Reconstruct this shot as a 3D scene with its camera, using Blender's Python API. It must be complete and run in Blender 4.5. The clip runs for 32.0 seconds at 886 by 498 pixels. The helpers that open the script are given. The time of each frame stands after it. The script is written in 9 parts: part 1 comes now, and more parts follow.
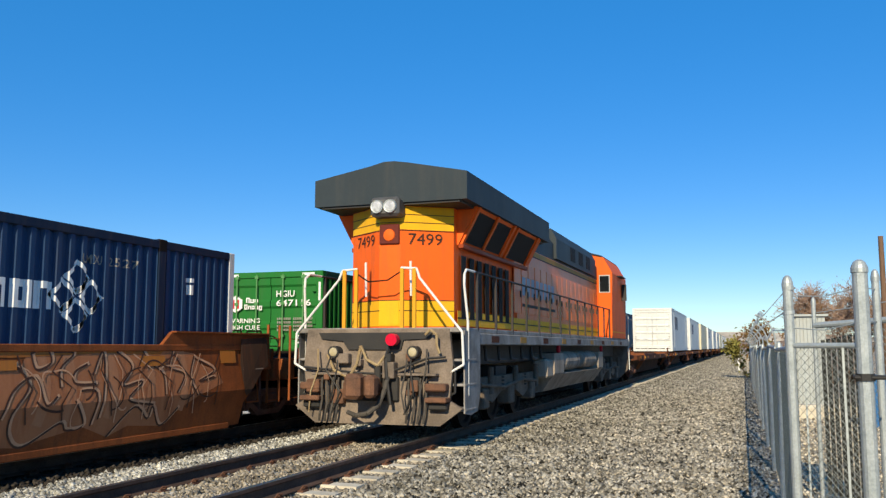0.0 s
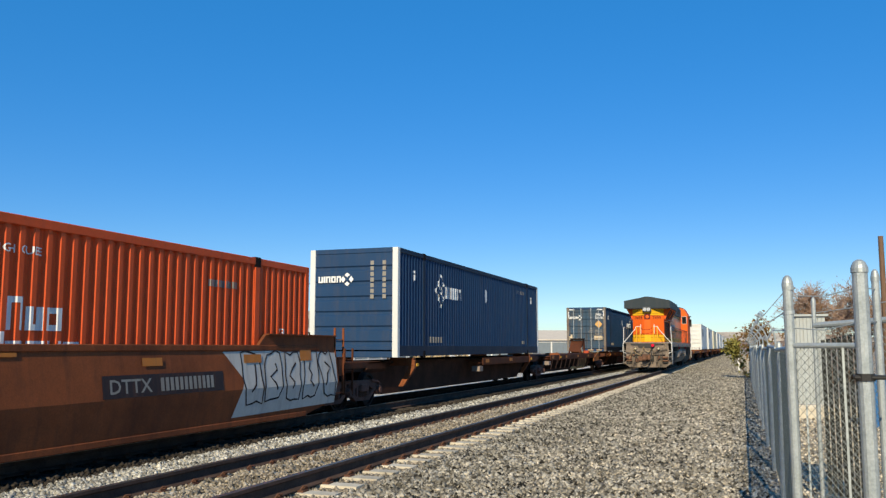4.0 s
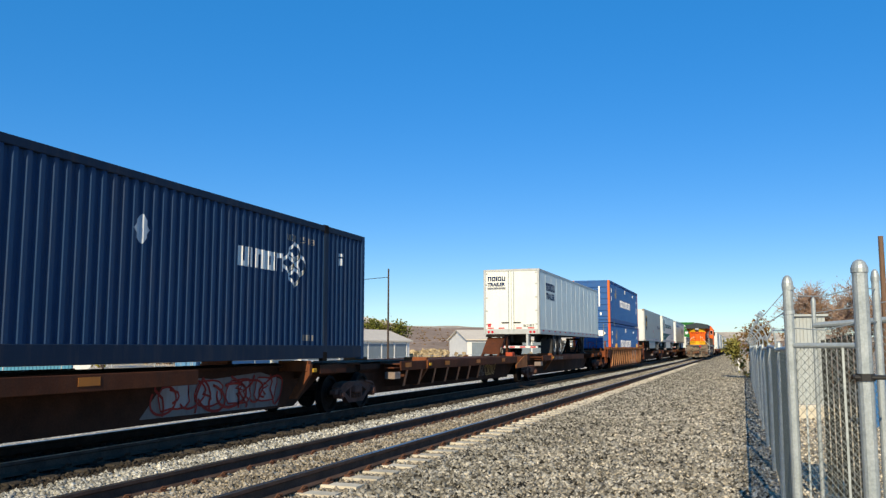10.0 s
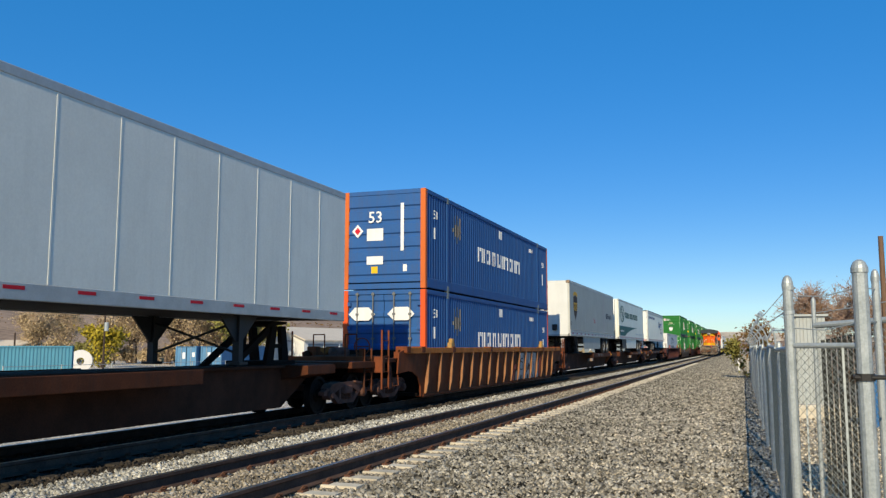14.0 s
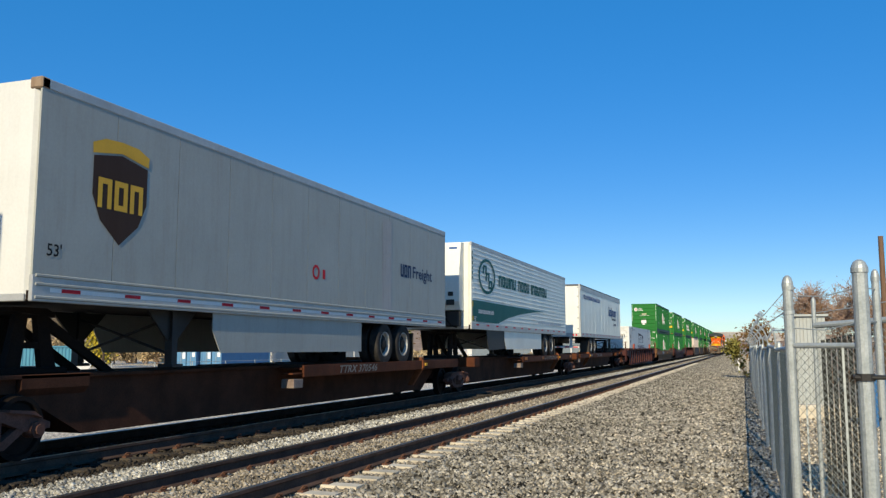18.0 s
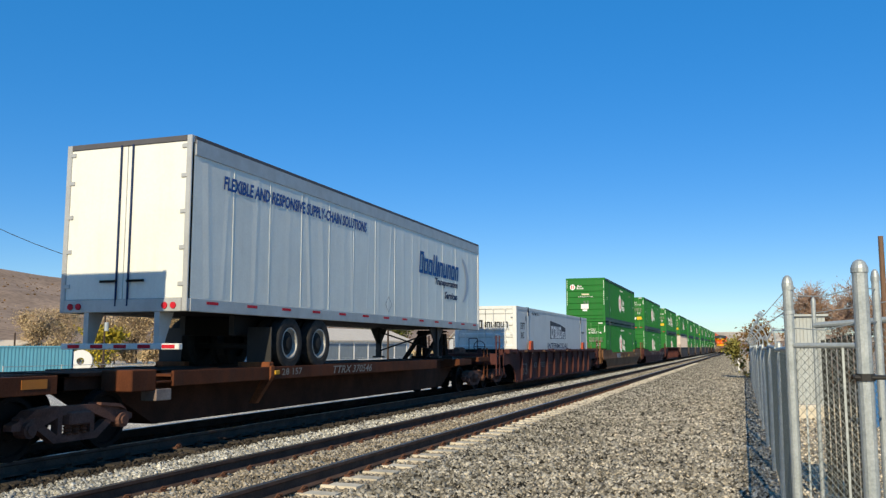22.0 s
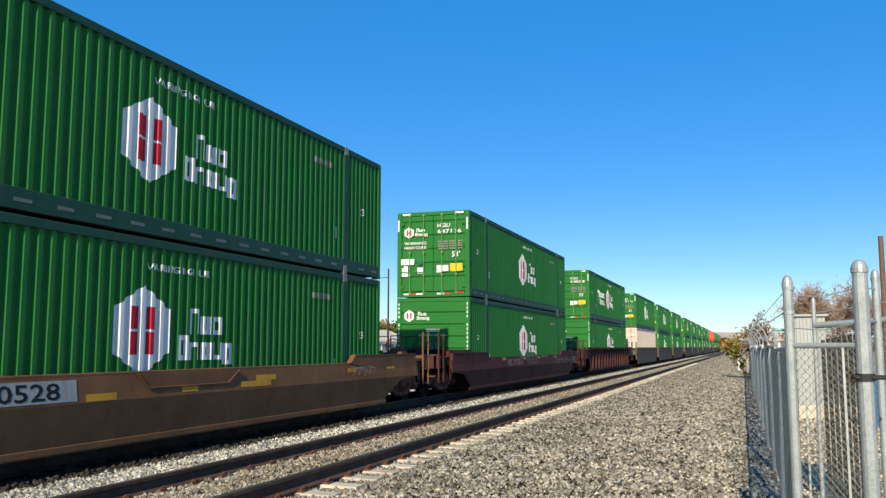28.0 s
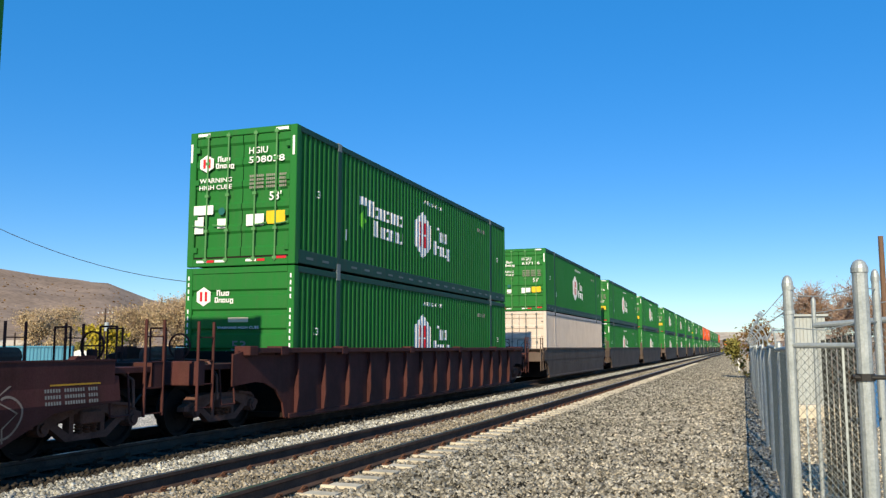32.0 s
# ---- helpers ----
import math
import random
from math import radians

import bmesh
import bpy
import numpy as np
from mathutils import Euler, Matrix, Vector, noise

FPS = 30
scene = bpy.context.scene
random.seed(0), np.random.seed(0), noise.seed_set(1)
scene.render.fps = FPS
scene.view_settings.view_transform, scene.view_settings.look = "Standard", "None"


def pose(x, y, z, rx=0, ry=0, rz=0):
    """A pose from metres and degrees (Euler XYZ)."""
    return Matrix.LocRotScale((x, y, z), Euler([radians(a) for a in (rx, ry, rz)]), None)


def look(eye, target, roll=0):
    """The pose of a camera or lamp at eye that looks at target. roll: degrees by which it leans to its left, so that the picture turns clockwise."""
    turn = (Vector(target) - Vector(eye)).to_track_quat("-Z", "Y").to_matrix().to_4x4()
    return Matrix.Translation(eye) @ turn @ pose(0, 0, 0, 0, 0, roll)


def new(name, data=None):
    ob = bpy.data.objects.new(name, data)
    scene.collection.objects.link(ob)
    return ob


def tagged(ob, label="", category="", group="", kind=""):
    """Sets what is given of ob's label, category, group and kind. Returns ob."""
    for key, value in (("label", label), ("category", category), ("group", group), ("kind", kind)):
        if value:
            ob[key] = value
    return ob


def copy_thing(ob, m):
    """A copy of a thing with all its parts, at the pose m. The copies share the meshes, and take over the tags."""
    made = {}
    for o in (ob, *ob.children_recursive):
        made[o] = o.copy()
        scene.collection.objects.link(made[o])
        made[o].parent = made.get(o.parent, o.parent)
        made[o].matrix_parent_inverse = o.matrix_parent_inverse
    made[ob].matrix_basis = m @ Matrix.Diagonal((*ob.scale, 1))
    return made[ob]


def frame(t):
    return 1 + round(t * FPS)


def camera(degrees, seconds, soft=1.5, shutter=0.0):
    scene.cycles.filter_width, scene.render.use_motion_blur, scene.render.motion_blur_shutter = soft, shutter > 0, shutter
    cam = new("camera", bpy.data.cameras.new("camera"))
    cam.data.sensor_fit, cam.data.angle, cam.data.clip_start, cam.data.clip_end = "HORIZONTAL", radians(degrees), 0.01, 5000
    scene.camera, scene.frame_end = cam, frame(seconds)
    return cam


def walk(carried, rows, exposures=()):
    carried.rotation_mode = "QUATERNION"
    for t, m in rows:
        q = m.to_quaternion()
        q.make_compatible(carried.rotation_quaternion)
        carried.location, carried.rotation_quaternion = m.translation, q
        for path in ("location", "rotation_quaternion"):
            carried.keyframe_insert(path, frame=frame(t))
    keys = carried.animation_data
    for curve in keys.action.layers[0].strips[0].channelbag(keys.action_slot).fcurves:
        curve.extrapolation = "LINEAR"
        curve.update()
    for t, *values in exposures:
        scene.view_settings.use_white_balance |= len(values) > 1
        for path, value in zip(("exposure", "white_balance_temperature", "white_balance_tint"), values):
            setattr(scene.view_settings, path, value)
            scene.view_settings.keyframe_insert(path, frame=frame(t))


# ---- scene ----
cam = camera(55.22, 32.0, soft=1.35, shutter=0.0)
# metres; x to the right of the camera, y along the tracks, z above the rail tops
NEAR_X, FAR_X, EYE_Z, GROUND = -5.753, -9.78, 1.478, -0.2
EYE = pose(0, 0, EYE_Z, 90 + 6.617, 0, 19.41)
walk(cam, [(0, EYE), (32, EYE)], [
    (t, stops, 6800, 8) for t, stops in ((0, 0.1), (3, -0.04), (6, 0.1), (7, -0.06), (9, -0.12), (10, 0.05), (11, -0.06), (13, -0.2), (14.5, 0.0), (17, 0.12), (18, -0.02), (20, 0.0),
                                         (23, -0.05), (25, -0.1), (28, 0.2), (29, 0.22), (30, 0.12), (31, 0.22), (32, 0.18))])

# ---- light ----
SUN_EL, SUN_AZ = radians(28.0), radians(5.8)
sun_from = Vector((math.sin(SUN_AZ) * math.cos(SUN_EL), -math.cos(SUN_AZ) * math.cos(SUN_EL), math.sin(SUN_EL)))
sun = new("sun", bpy.data.lights.new("sun", "SUN"))
sun.data.energy, sun.data.angle, sun.data.color = 5.3, radians(0.53), (1.0, 0.87, 0.64)
sun.matrix_world = look(sun_from * 60, (0, 0, 0))
world = bpy.data.worlds.new("sky")
scene.world = world
world.use_nodes = True
sky = world.node_tree.nodes.new("ShaderNodeTexSky")
sky.sky_type, sky.sun_disc, sky.sun_elevation, sky.sun_rotation = "NISHITA", False, SUN_EL, math.pi - SUN_AZ
sky.altitude, sky.air_density, sky.dust_density, sky.ozone_density = 900, 1.0, 0.0, 3.0
deep = world.node_tree.nodes.new("ShaderNodeHueSaturation")
deep.inputs["Saturation"].default_value, deep.inputs["Hue"].default_value = 1.4, 0.518
even = world.node_tree.nodes.new("ShaderNodeMix")
even.data_type = "RGBA"
even.inputs["Factor"].default_value, even.inputs["B"].default_value = 0.34, (0.5, 3.95, 8.9, 1)
world.node_tree.links.new(sky.outputs[0], deep.inputs["Color"])
world.node_tree.links.new(deep.outputs[0], even.inputs["A"])
world.node_tree.links.new(even.outputs["Result"], world.node_tree.nodes["Background"].inputs[0])
world.node_tree.nodes["Background"].inputs[1].default_value = 0.116
scene.view_settings.exposure = 0.0


# ---- materials ----
def material(name, base, rough=0.6, metal=0.0, other=None, scale=2.0, amount=0.5, fine=60.0, fine_amount=0.25, bump=0.15,
             stretch=(1, 1, 1), per_object=0.0, dirt=None, dirt_amount=0.0, spec=0.5, island=0.0):
    """Base colour broken up at two scales, with fine relief; dirt: a second colour in vertical streaks."""
    m = bpy.data.materials.new(name)
    m.use_nodes = True
    nt = m.node_tree
    n, l = nt.nodes, nt.links
    bsdf = n["Principled BSDF"]
    bsdf.inputs["Roughness"].default_value, bsdf.inputs["Metallic"].default_value = rough, metal
    bsdf.inputs["Specular IOR Level"].default_value = min(spec, 0.12) if rough >= 0.7 else spec
    co = n.new("ShaderNodeTexCoord")
    mp = n.new("ShaderNodeMapping")
    mp.inputs["Scale"].default_value = stretch
    l.new(co.outputs["Object"], mp.inputs["Vector"])
    big = n.new("ShaderNodeTexNoise")
    big.inputs["Scale"].default_value, big.inputs["Detail"].default_value, big.inputs["Roughness"].default_value = scale, 5, 0.62
    l.new(mp.outputs[0], big.inputs["Vector"])
    small = n.new("ShaderNodeTexNoise")
    small.inputs["Scale"].default_value, small.inputs["Detail"].default_value = fine, 3
    l.new(mp.outputs[0], small.inputs["Vector"])
    ramp = n.new("ShaderNodeMapRange")
    ramp.inputs[1].default_value, ramp.inputs[2].default_value = 0.38, 0.64
    l.new(big.outputs[0], ramp.inputs[0])
    mul = n.new("ShaderNodeMath")
    mul.operation = "MULTIPLY"
    mul.inputs[1].default_value = amount
    l.new(ramp.outputs[0], mul.inputs[0])
    mix = n.new("ShaderNodeMix")
    mix.data_type = "RGBA"
    mix.inputs["A"].default_value = (*base, 1)
    mix.inputs["B"].default_value = (*(other or [c * 0.7 for c in base]), 1)
    l.new(mul.outputs[0], mix.inputs["Factor"])
    colour = mix.outputs["Result"]
    if dirt:
        st = n.new("ShaderNodeMapping")
        st.inputs["Scale"].default_value = (3.0, 3.0, 0.35)
        l.new(co.outputs["Object"], st.inputs["Vector"])
        dn = n.new("ShaderNodeTexNoise")
        dn.inputs["Scale"].default_value, dn.inputs["Detail"].default_value, dn.inputs["Roughness"].default_value = 1.7, 6, 0.7
        l.new(st.outputs[0], dn.inputs["Vector"])
        dr = n.new("ShaderNodeMapRange")
        dr.inputs[1].default_value, dr.inputs[2].default_value, dr.inputs[4].default_value = 0.48, 0.75, dirt_amount
        l.new(dn.outputs[0], dr.inputs[0])
        dm = n.new("ShaderNodeMix")
        dm.data_type = "RGBA"
        dm.inputs["B"].default_value = (*dirt, 1)
        l.new(dr.outputs[0], dm.inputs["Factor"])
        l.new(colour, dm.inputs["A"])
        colour = dm.outputs["Result"]
    hsv = n.new("ShaderNodeHueSaturation")
    l.new(colour, hsv.inputs["Color"])
    val = n.new("ShaderNodeMapRange")
    val.inputs[1].default_value, val.inputs[2].default_value = 0.25, 0.75
    val.inputs[3].default_value, val.inputs[4].default_value = 1 - fine_amount, 1 + fine_amount
    l.new(small.outputs[0], val.inputs[0])
    last = val.outputs[0]
    for amount_, node, socket in ((per_object, "ShaderNodeObjectInfo", "Random"), (island, "ShaderNodeNewGeometry", "Random Per Island")):
        if amount_:
            rnd = n.new(node)
            rr = n.new("ShaderNodeMapRange")
            rr.inputs[3].default_value, rr.inputs[4].default_value = 1 - amount_, 1 + amount_
            l.new(rnd.outputs[socket], rr.inputs[0])
            mm = n.new("ShaderNodeMath")
            mm.operation = "MULTIPLY"
            l.new(last, mm.inputs[0])
            l.new(rr.outputs[0], mm.inputs[1])
            last = mm.outputs[0]
    l.new(last, hsv.inputs["Value"])
    l.new(hsv.outputs[0], bsdf.inputs["Base Color"])
    if bump:
        bp = n.new("ShaderNodeBump")
        bp.inputs["Strength"].default_value, bp.inputs["Distance"].default_value = bump, 0.01
        l.new(small.outputs[0], bp.inputs["Height"])
        l.new(bp.outputs[0], bsdf.inputs["Normal"])
    rv = n.new("ShaderNodeMapRange")
    rv.inputs[3].default_value, rv.inputs[4].default_value = max(rough - 0.08, 0.03), min(rough + 0.12, 1)
    l.new(big.outputs[0], rv.inputs[0])
    l.new(rv.outputs[0], bsdf.inputs["Roughness"])
    return m


def paint(name, base, dirt=(0.09, 0.07, 0.055), dirt_amount=0.3, rough=0.6, spec=0.2, **k):
    return material(name, base, rough, 0, scale=0.8, amount=0.25, fine=25, fine_amount=0.04, bump=0.015, spec=spec, dirt=dirt, dirt_amount=dirt_amount, **k)


M_BLUE = paint("navy_container_paint", (0.013, 0.047, 0.115))
M_NAVYRAIL = paint("dark_navy_rail_paint", (0.008, 0.02, 0.046))
M_BLUE2 = paint("royal_blue_container_paint", (0.026, 0.105, 0.3))
M_GREEN = paint("green_container_paint", (0.013, 0.152, 0.025), dirt_amount=0.2)
M_RED = paint("orange_red_container_paint", (0.707, 0.0969, 0.0228), dirt_amount=0.2)
M_WHITEC = paint("white_container_paint", (0.66, 0.67, 0.645), dirt_amount=0.15, dirt=(0.35, 0.32, 0.28))
M_WHITE = paint("white_trailer_skin", (0.765, 0.77, 0.7), dirt=(0.45, 0.43, 0.39), dirt_amount=0.18, rough=0.35)
M_CREAM = paint("cream_container_paint", (0.66, 0.6, 0.42), dirt_amount=0.2)
M_LETTER = paint("white_lettering", (0.78, 0.78, 0.76), dirt_amount=0.1)
M_LETTER_OLD = paint("faded_lettering", (0.27, 0.25, 0.22), dirt=(0.12, 0.08, 0.06), dirt_amount=0.6)
M_LETTERDIM = paint("nearly_worn_off_lettering", (0.15, 0.12, 0.11), dirt=(0.08, 0.04, 0.035), dirt_amount=0.6)
M_INK = paint("navy_lettering", (0.012, 0.03, 0.09), dirt_amount=0.05)
M_BLACKP = paint("black_lettering", (0.012, 0.012, 0.014), dirt_amount=0.05)
M_YELLOW = paint("yellow_sticker", (0.78, 0.5, 0.02), dirt_amount=0.2)
M_AMBER = paint("amber_placard", (0.62, 0.36, 0.12), dirt_amount=0.2)
M_REDP = paint("red_marking", (0.55, 0.015, 0.03), dirt_amount=0.15)
M_TEAL = paint("dark_teal_graphic", (0.01, 0.12, 0.11), dirt_amount=0.1)
M_BROWNP = paint("brown_shield_paint", (0.05, 0.025, 0.015), dirt_amount=0.1)
M_GOLD = paint("gold_shield_paint", (0.75, 0.42, 0.05), dirt_amount=0.1)
M_GREYP = paint("grey_graphic", (0.5, 0.55, 0.6), dirt_amount=0.1)
M_RUST = material("rusty_brown_car_paint", (0.115, 0.037, 0.016), 0.75, 0, (0.06, 0.022, 0.012), 1.3, 0.8, 40, 0.18, 0.2, dirt=(0.05, 0.03, 0.022), dirt_amount=0.6)
M_RUSTWELL = material("weathered_orange_brown_car_paint", (0.33, 0.092, 0.027), 0.75, 0, (0.19, 0.055, 0.018), 1.1, 0.85, 40, 0.15, 0.15, dirt=(0.05, 0.03, 0.022), dirt_amount=0.5)
M_MAROON = material("dusty_maroon_car_paint", (0.08, 0.028, 0.026), 0.75, 0, (0.05, 0.02, 0.017), 1.3, 0.8, 40, 0.15, 0.15, dirt=(0.1, 0.05, 0.038), dirt_amount=0.3)
M_TANCAR = material("dusty_brown_car_paint", (0.19, 0.095, 0.045), 0.75, 0, (0.12, 0.06, 0.03), 1.3, 0.7, 40, 0.15, 0.15, dirt=(0.08, 0.05, 0.035), dirt_amount=0.4)
M_GREYCAR = material("grey_brown_car_paint", (0.13, 0.095, 0.075), 0.75, 0, (0.1, 0.07, 0.055), 1.3, 0.7, 40, 0.15, 0.15, dirt=(0.06, 0.04, 0.03), dirt_amount=0.4)
M_STEEL = material("dark_grimy_steel", (0.012, 0.009, 0.008), 0.85, 0.0, (0.024, 0.015, 0.01), 3, 0.7, 50, 0.25, 0.25)
M_TREAD = material("worn_wheel_steel", (0.02, 0.015, 0.013), 0.7, 0.2, (0.012, 0.009, 0.008), 4, 0.7, 60, 0.2, 0.15)
M_RAIL = material("rusty_rail_steel", (0.105, 0.066, 0.05), 0.85, 0.0, (0.06, 0.04, 0.032), 3, 0.8, 50, 0.25, 0.2)
M_RAILTOP = material("polished_rail_head", (0.32, 0.31, 0.3), 0.32, 0.9, (0.2, 0.18, 0.17), 6, 0.6, 80, 0.1, 0.05)
M_TIE = material("weathered_concrete", (0.62, 0.56, 0.45), 0.9, 0, (0.44, 0.39, 0.3), 4, 0.8, 60, 0.15, 0.3, per_object=0.15)
M_RUBBER = material("dusty_tyre_rubber", (0.028, 0.027, 0.027), 0.85, 0, (0.06, 0.055, 0.05), 5, 0.7, 60, 0.2, 0.3)
M_ALU = material("dull_aluminium", (0.46, 0.47, 0.46), 0.5, 0.35, (0.36, 0.36, 0.35), 3, 0.6, 60, 0.08, 0.05)
M_GALV = material("galvanised_steel", (0.42, 0.455, 0.455), 0.5, 0.4, (0.29, 0.325, 0.33), 9, 0.8, 70, 0.15, 0.1)
M_BLACK = material("black_steel", (0.018, 0.018, 0.018), 0.6, 0.1, (0.035, 0.03, 0.026), 3, 0.6, 50, 0.2, 0.15)
M_GLASS = material("dark_cab_glass", (0.01, 0.012, 0.014), 0.08, 0, None, 2, 0.2, 20, 0.02, 0)
M_ORANGE = paint("orange_locomotive_paint", (0.82, 0.125, 0.012), dirt=(0.2, 0.07, 0.03), dirt_amount=0.35)
M_LYELLOW = paint("yellow_locomotive_paint", (0.8, 0.42, 0.015), dirt_amount=0.2)
M_ROOFGREY = paint("dark_green_grey_roof", (0.03, 0.042, 0.05), dirt=(0.08, 0.07, 0.06))
M_UNDER = material("dusty_underframe", (0.155, 0.078, 0.06), 0.85, 0, (0.075, 0.04, 0.032), 2.5, 0.8, 40, 0.25, 0.25)
M_HAND = paint("white_handrail_paint", (0.75, 0.74, 0.7), dirt_amount=0.2)
M_ROD = paint("worn_lock_rod", (0.16, 0.17, 0.17), dirt_amount=0.3)
M_ROD_GREEN = paint("pale_green_lock_rod", (0.09, 0.26, 0.09), dirt_amount=0.3)
M_WORN = material("worn_rusty_post", (0.2, 0.18, 0.155), 0.7, 0, (0.13, 0.085, 0.06), 2.0, 0.8, 40, 0.15, 0.1)
M_RIM = material("dull_rim_centre", (0.03, 0.03, 0.03), 0.75, 0.0, (0.015, 0.014, 0.013), 5, 0.7, 60, 0.15, 0.1)


# ---- mesh building ----
class G:
    """Collects faces for one mesh."""

    def __init__(self):
        self.v, self.f = [], []

    def poly(self, pts):
        a = len(self.v)
        self.v += [tuple(q) for q in pts]
        self.f.append(tuple(range(a, a + len(pts))))
        return self

    def box(self, x0, x1, y0, y1, z0, z1, bev=0.0):
        a = len(self.v)
        if bev <= 0:
            self.v += [(x, y, z) for z in (z0, z1) for y in (y0, y1) for x in (x0, x1)]
            self.f += [tuple(a + i for i in q) for q in ((0, 2, 3, 1), (4, 5, 7, 6), (0, 1, 5, 4), (1, 3, 7, 5), (3, 2, 6, 7), (2, 0, 4, 6))]
            return self
        lo, hi, idx = (x0, y0, z0), (x1, y1, z1), {}
        b = min(bev, (x1 - x0) * 0.45, (y1 - y0) * 0.45, (z1 - z0) * 0.45)
        for c in range(8):
            bit = [(c >> k) & 1 for k in range(3)]
            for ax in range(3):
                idx[c, ax] = len(self.v)
                self.v.append(tuple((hi[k] if bit[k] else lo[k]) - (0 if k == ax else (b if bit[k] else -b)) for k in range(3)))
        for ax in range(3):
            o1, o2 = (ax + 1) % 3, (ax + 2) % 3
            for s in (0, 1):
                ring = [s << ax | p << o1 | q << o2 for p, q in ((0, 0), (1, 0), (1, 1), (0, 1))]
                self.f.append(tuple(idx[c, ax] for c in (ring if s else ring[::-1])))
            for p, q in ((0, 0), (1, 0), (1, 1), (0, 1)):
                c0, c1 = p << o1 | q << o2, 1 << ax | p << o1 | q << o2
                face = (idx[c0, o1], idx[c1, o1], idx[c1, o2], idx[c0, o2])
                self.f.append(face if p == q else face[::-1])
        for c in range(8):
            face = (idx[c, 0], idx[c, 1], idx[c, 2])
            self.f.append(face if bin(c).count("1") % 2 else face[::-1])
        return self

    def extrude(self, pts, axis, a, b):
        """A closed outline in the two other axes, in their order, drawn out along axis from a to b."""
        def at(q, w):
            r = list(q)
            r.insert("xyz".index(axis), w)
            return tuple(r)
        k, n = len(self.v), len(pts)
        self.v += [at(q, a) for q in pts] + [at(q, b) for q in pts]
        self.f += [tuple(range(k, k + n))[::-1], tuple(range(k + n, k + 2 * n))]
        self.f += [(k + i, k + (i + 1) % n, k + n + (i + 1) % n, k + n + i) for i in range(n)]
        return self

    def cyl(self, p0, p1, r, n=12, r1=None, cap=True):
        p0, p1 = Vector(p0), Vector(p1)
        w = (p1 - p0).normalized()
        s = w.cross(Vector((0, 0, 1)) if abs(w.z) < 0.9 else Vector((1, 0, 0))).normalized()
        t = w.cross(s)
        k = len(self.v)
        r1 = r if r1 is None else r1
        for p, q in ((p0, r), (p1, r1)):
            self.v += [tuple(p + (s * math.cos(6.28318 * i / n) + t * math.sin(6.28318 * i / n)) * q) for i in range(n)]
        self.f += [(k + i, k + (i + 1) % n, k + n + (i + 1) % n, k + n + i) for i in range(n)]
        if cap:
            self.f += [tuple(range(k, k + n))[::-1], tuple(range(k + n, k + 2 * n))]
        return self

    def tube(self, pts, r, n=8):
        for a, b in zip(pts[:-1], pts[1:]):
            self.cyl(a, b, r, n)
        return self

    def lathe(self, prof, centre, axis="x", n=24):
        """A profile of (along, radius) turned about the axis through centre."""
        k = len(self.v)
        cx, cy, cz = centre
        for al, r in prof:
            for i in range(n):
                c, s = math.cos(6.28318 * i / n) * r, math.sin(6.28318 * i / n) * r
                self.v.append((cx + al, cy + c, cz + s) if axis == "x" else (cx + c, cy + al, cz + s) if axis == "y" else (cx + c, cy + s, cz + al))
        for j in range(len(prof) - 1):
            self.f += [(k + j * n + i, k + j * n + (i + 1) % n, k + (j + 1) * n + (i + 1) % n, k + (j + 1) * n + i) for i in range(n)]
        if prof[0][1] < 0.13:
            self.f.append(tuple(range(k, k + n))[::-1])
        if prof[-1][1] < 0.13:
            self.f.append(tuple(range(k + (len(prof) - 1) * n, k + len(prof) * n)))
        return self

    def move(self, m):
        self.v = [tuple(m @ Vector(q)) for q in self.v]
        return self

    def mesh(self, name, mat):
        me = bpy.data.meshes.new(name)
        me.from_pydata(self.v, [], self.f)
        bm = bmesh.new()
        bm.from_mesh(me)
        bmesh.ops.recalc_face_normals(bm, faces=bm.faces)
        bm.to_mesh(me)
        bm.free()
        me.materials.append(mat)
        return me


def part(name, g, mat, parent, label="", at=None):
    """One mesh object under a thing or a part."""
    me = g if isinstance(g, bpy.types.Mesh) else g.mesh(name, mat)
    ob = new(name, me)
    ob.parent = parent
    if at is not None:
        ob.matrix_basis = at
    return tagged(ob, label) if label else ob


def thing(name, label, category, group="", kind=""):
    ob = new(name)
    ob.empty_display_size = 0.2
    return tagged(ob, label, category, group, kind)


def structure(name, g, mat, label, category):
    return tagged(new(name, g.mesh(name, mat)), label, category, "", "structure")


# ---- writing and painted shapes, flat outlines in (along, up) ----
def letters(text, height, x=0.0, y=0.0, width=None, slant=0.0, bold=0.012):
    """The outlines of text in the built-in font, as (verts, faces); width: the length that the line fills."""
    cu = bpy.data.curves.new("text", "FONT")
    cu.body, cu.size, cu.resolution_u, cu.shear, cu.offset = text, 1.0, 2, slant, bold
    ob = new("text", cu)
    me = bpy.data.meshes.new_from_object(ob.evaluated_get(bpy.context.evaluated_depsgraph_get()))
    vs = [tuple(q.co[:2]) for q in me.vertices]
    fs = [tuple(q.vertices) for q in me.polygons]
    bpy.data.objects.remove(ob)
    bpy.data.meshes.remove(me)
    x0, x1 = min(q[0] for q in vs), max(q[0] for q in vs)
    y0, y1 = min(q[1] for q in vs), max(q[1] for q in vs)
    sy = height / (y1 - y0)
    sx = width / (x1 - x0) if width else sy
    return [((q[0] - x0) * sx + x, (q[1] - y0) * sy + y) for q in vs], fs


def outline(pts):
    return list(pts), [tuple(range(len(pts)))]


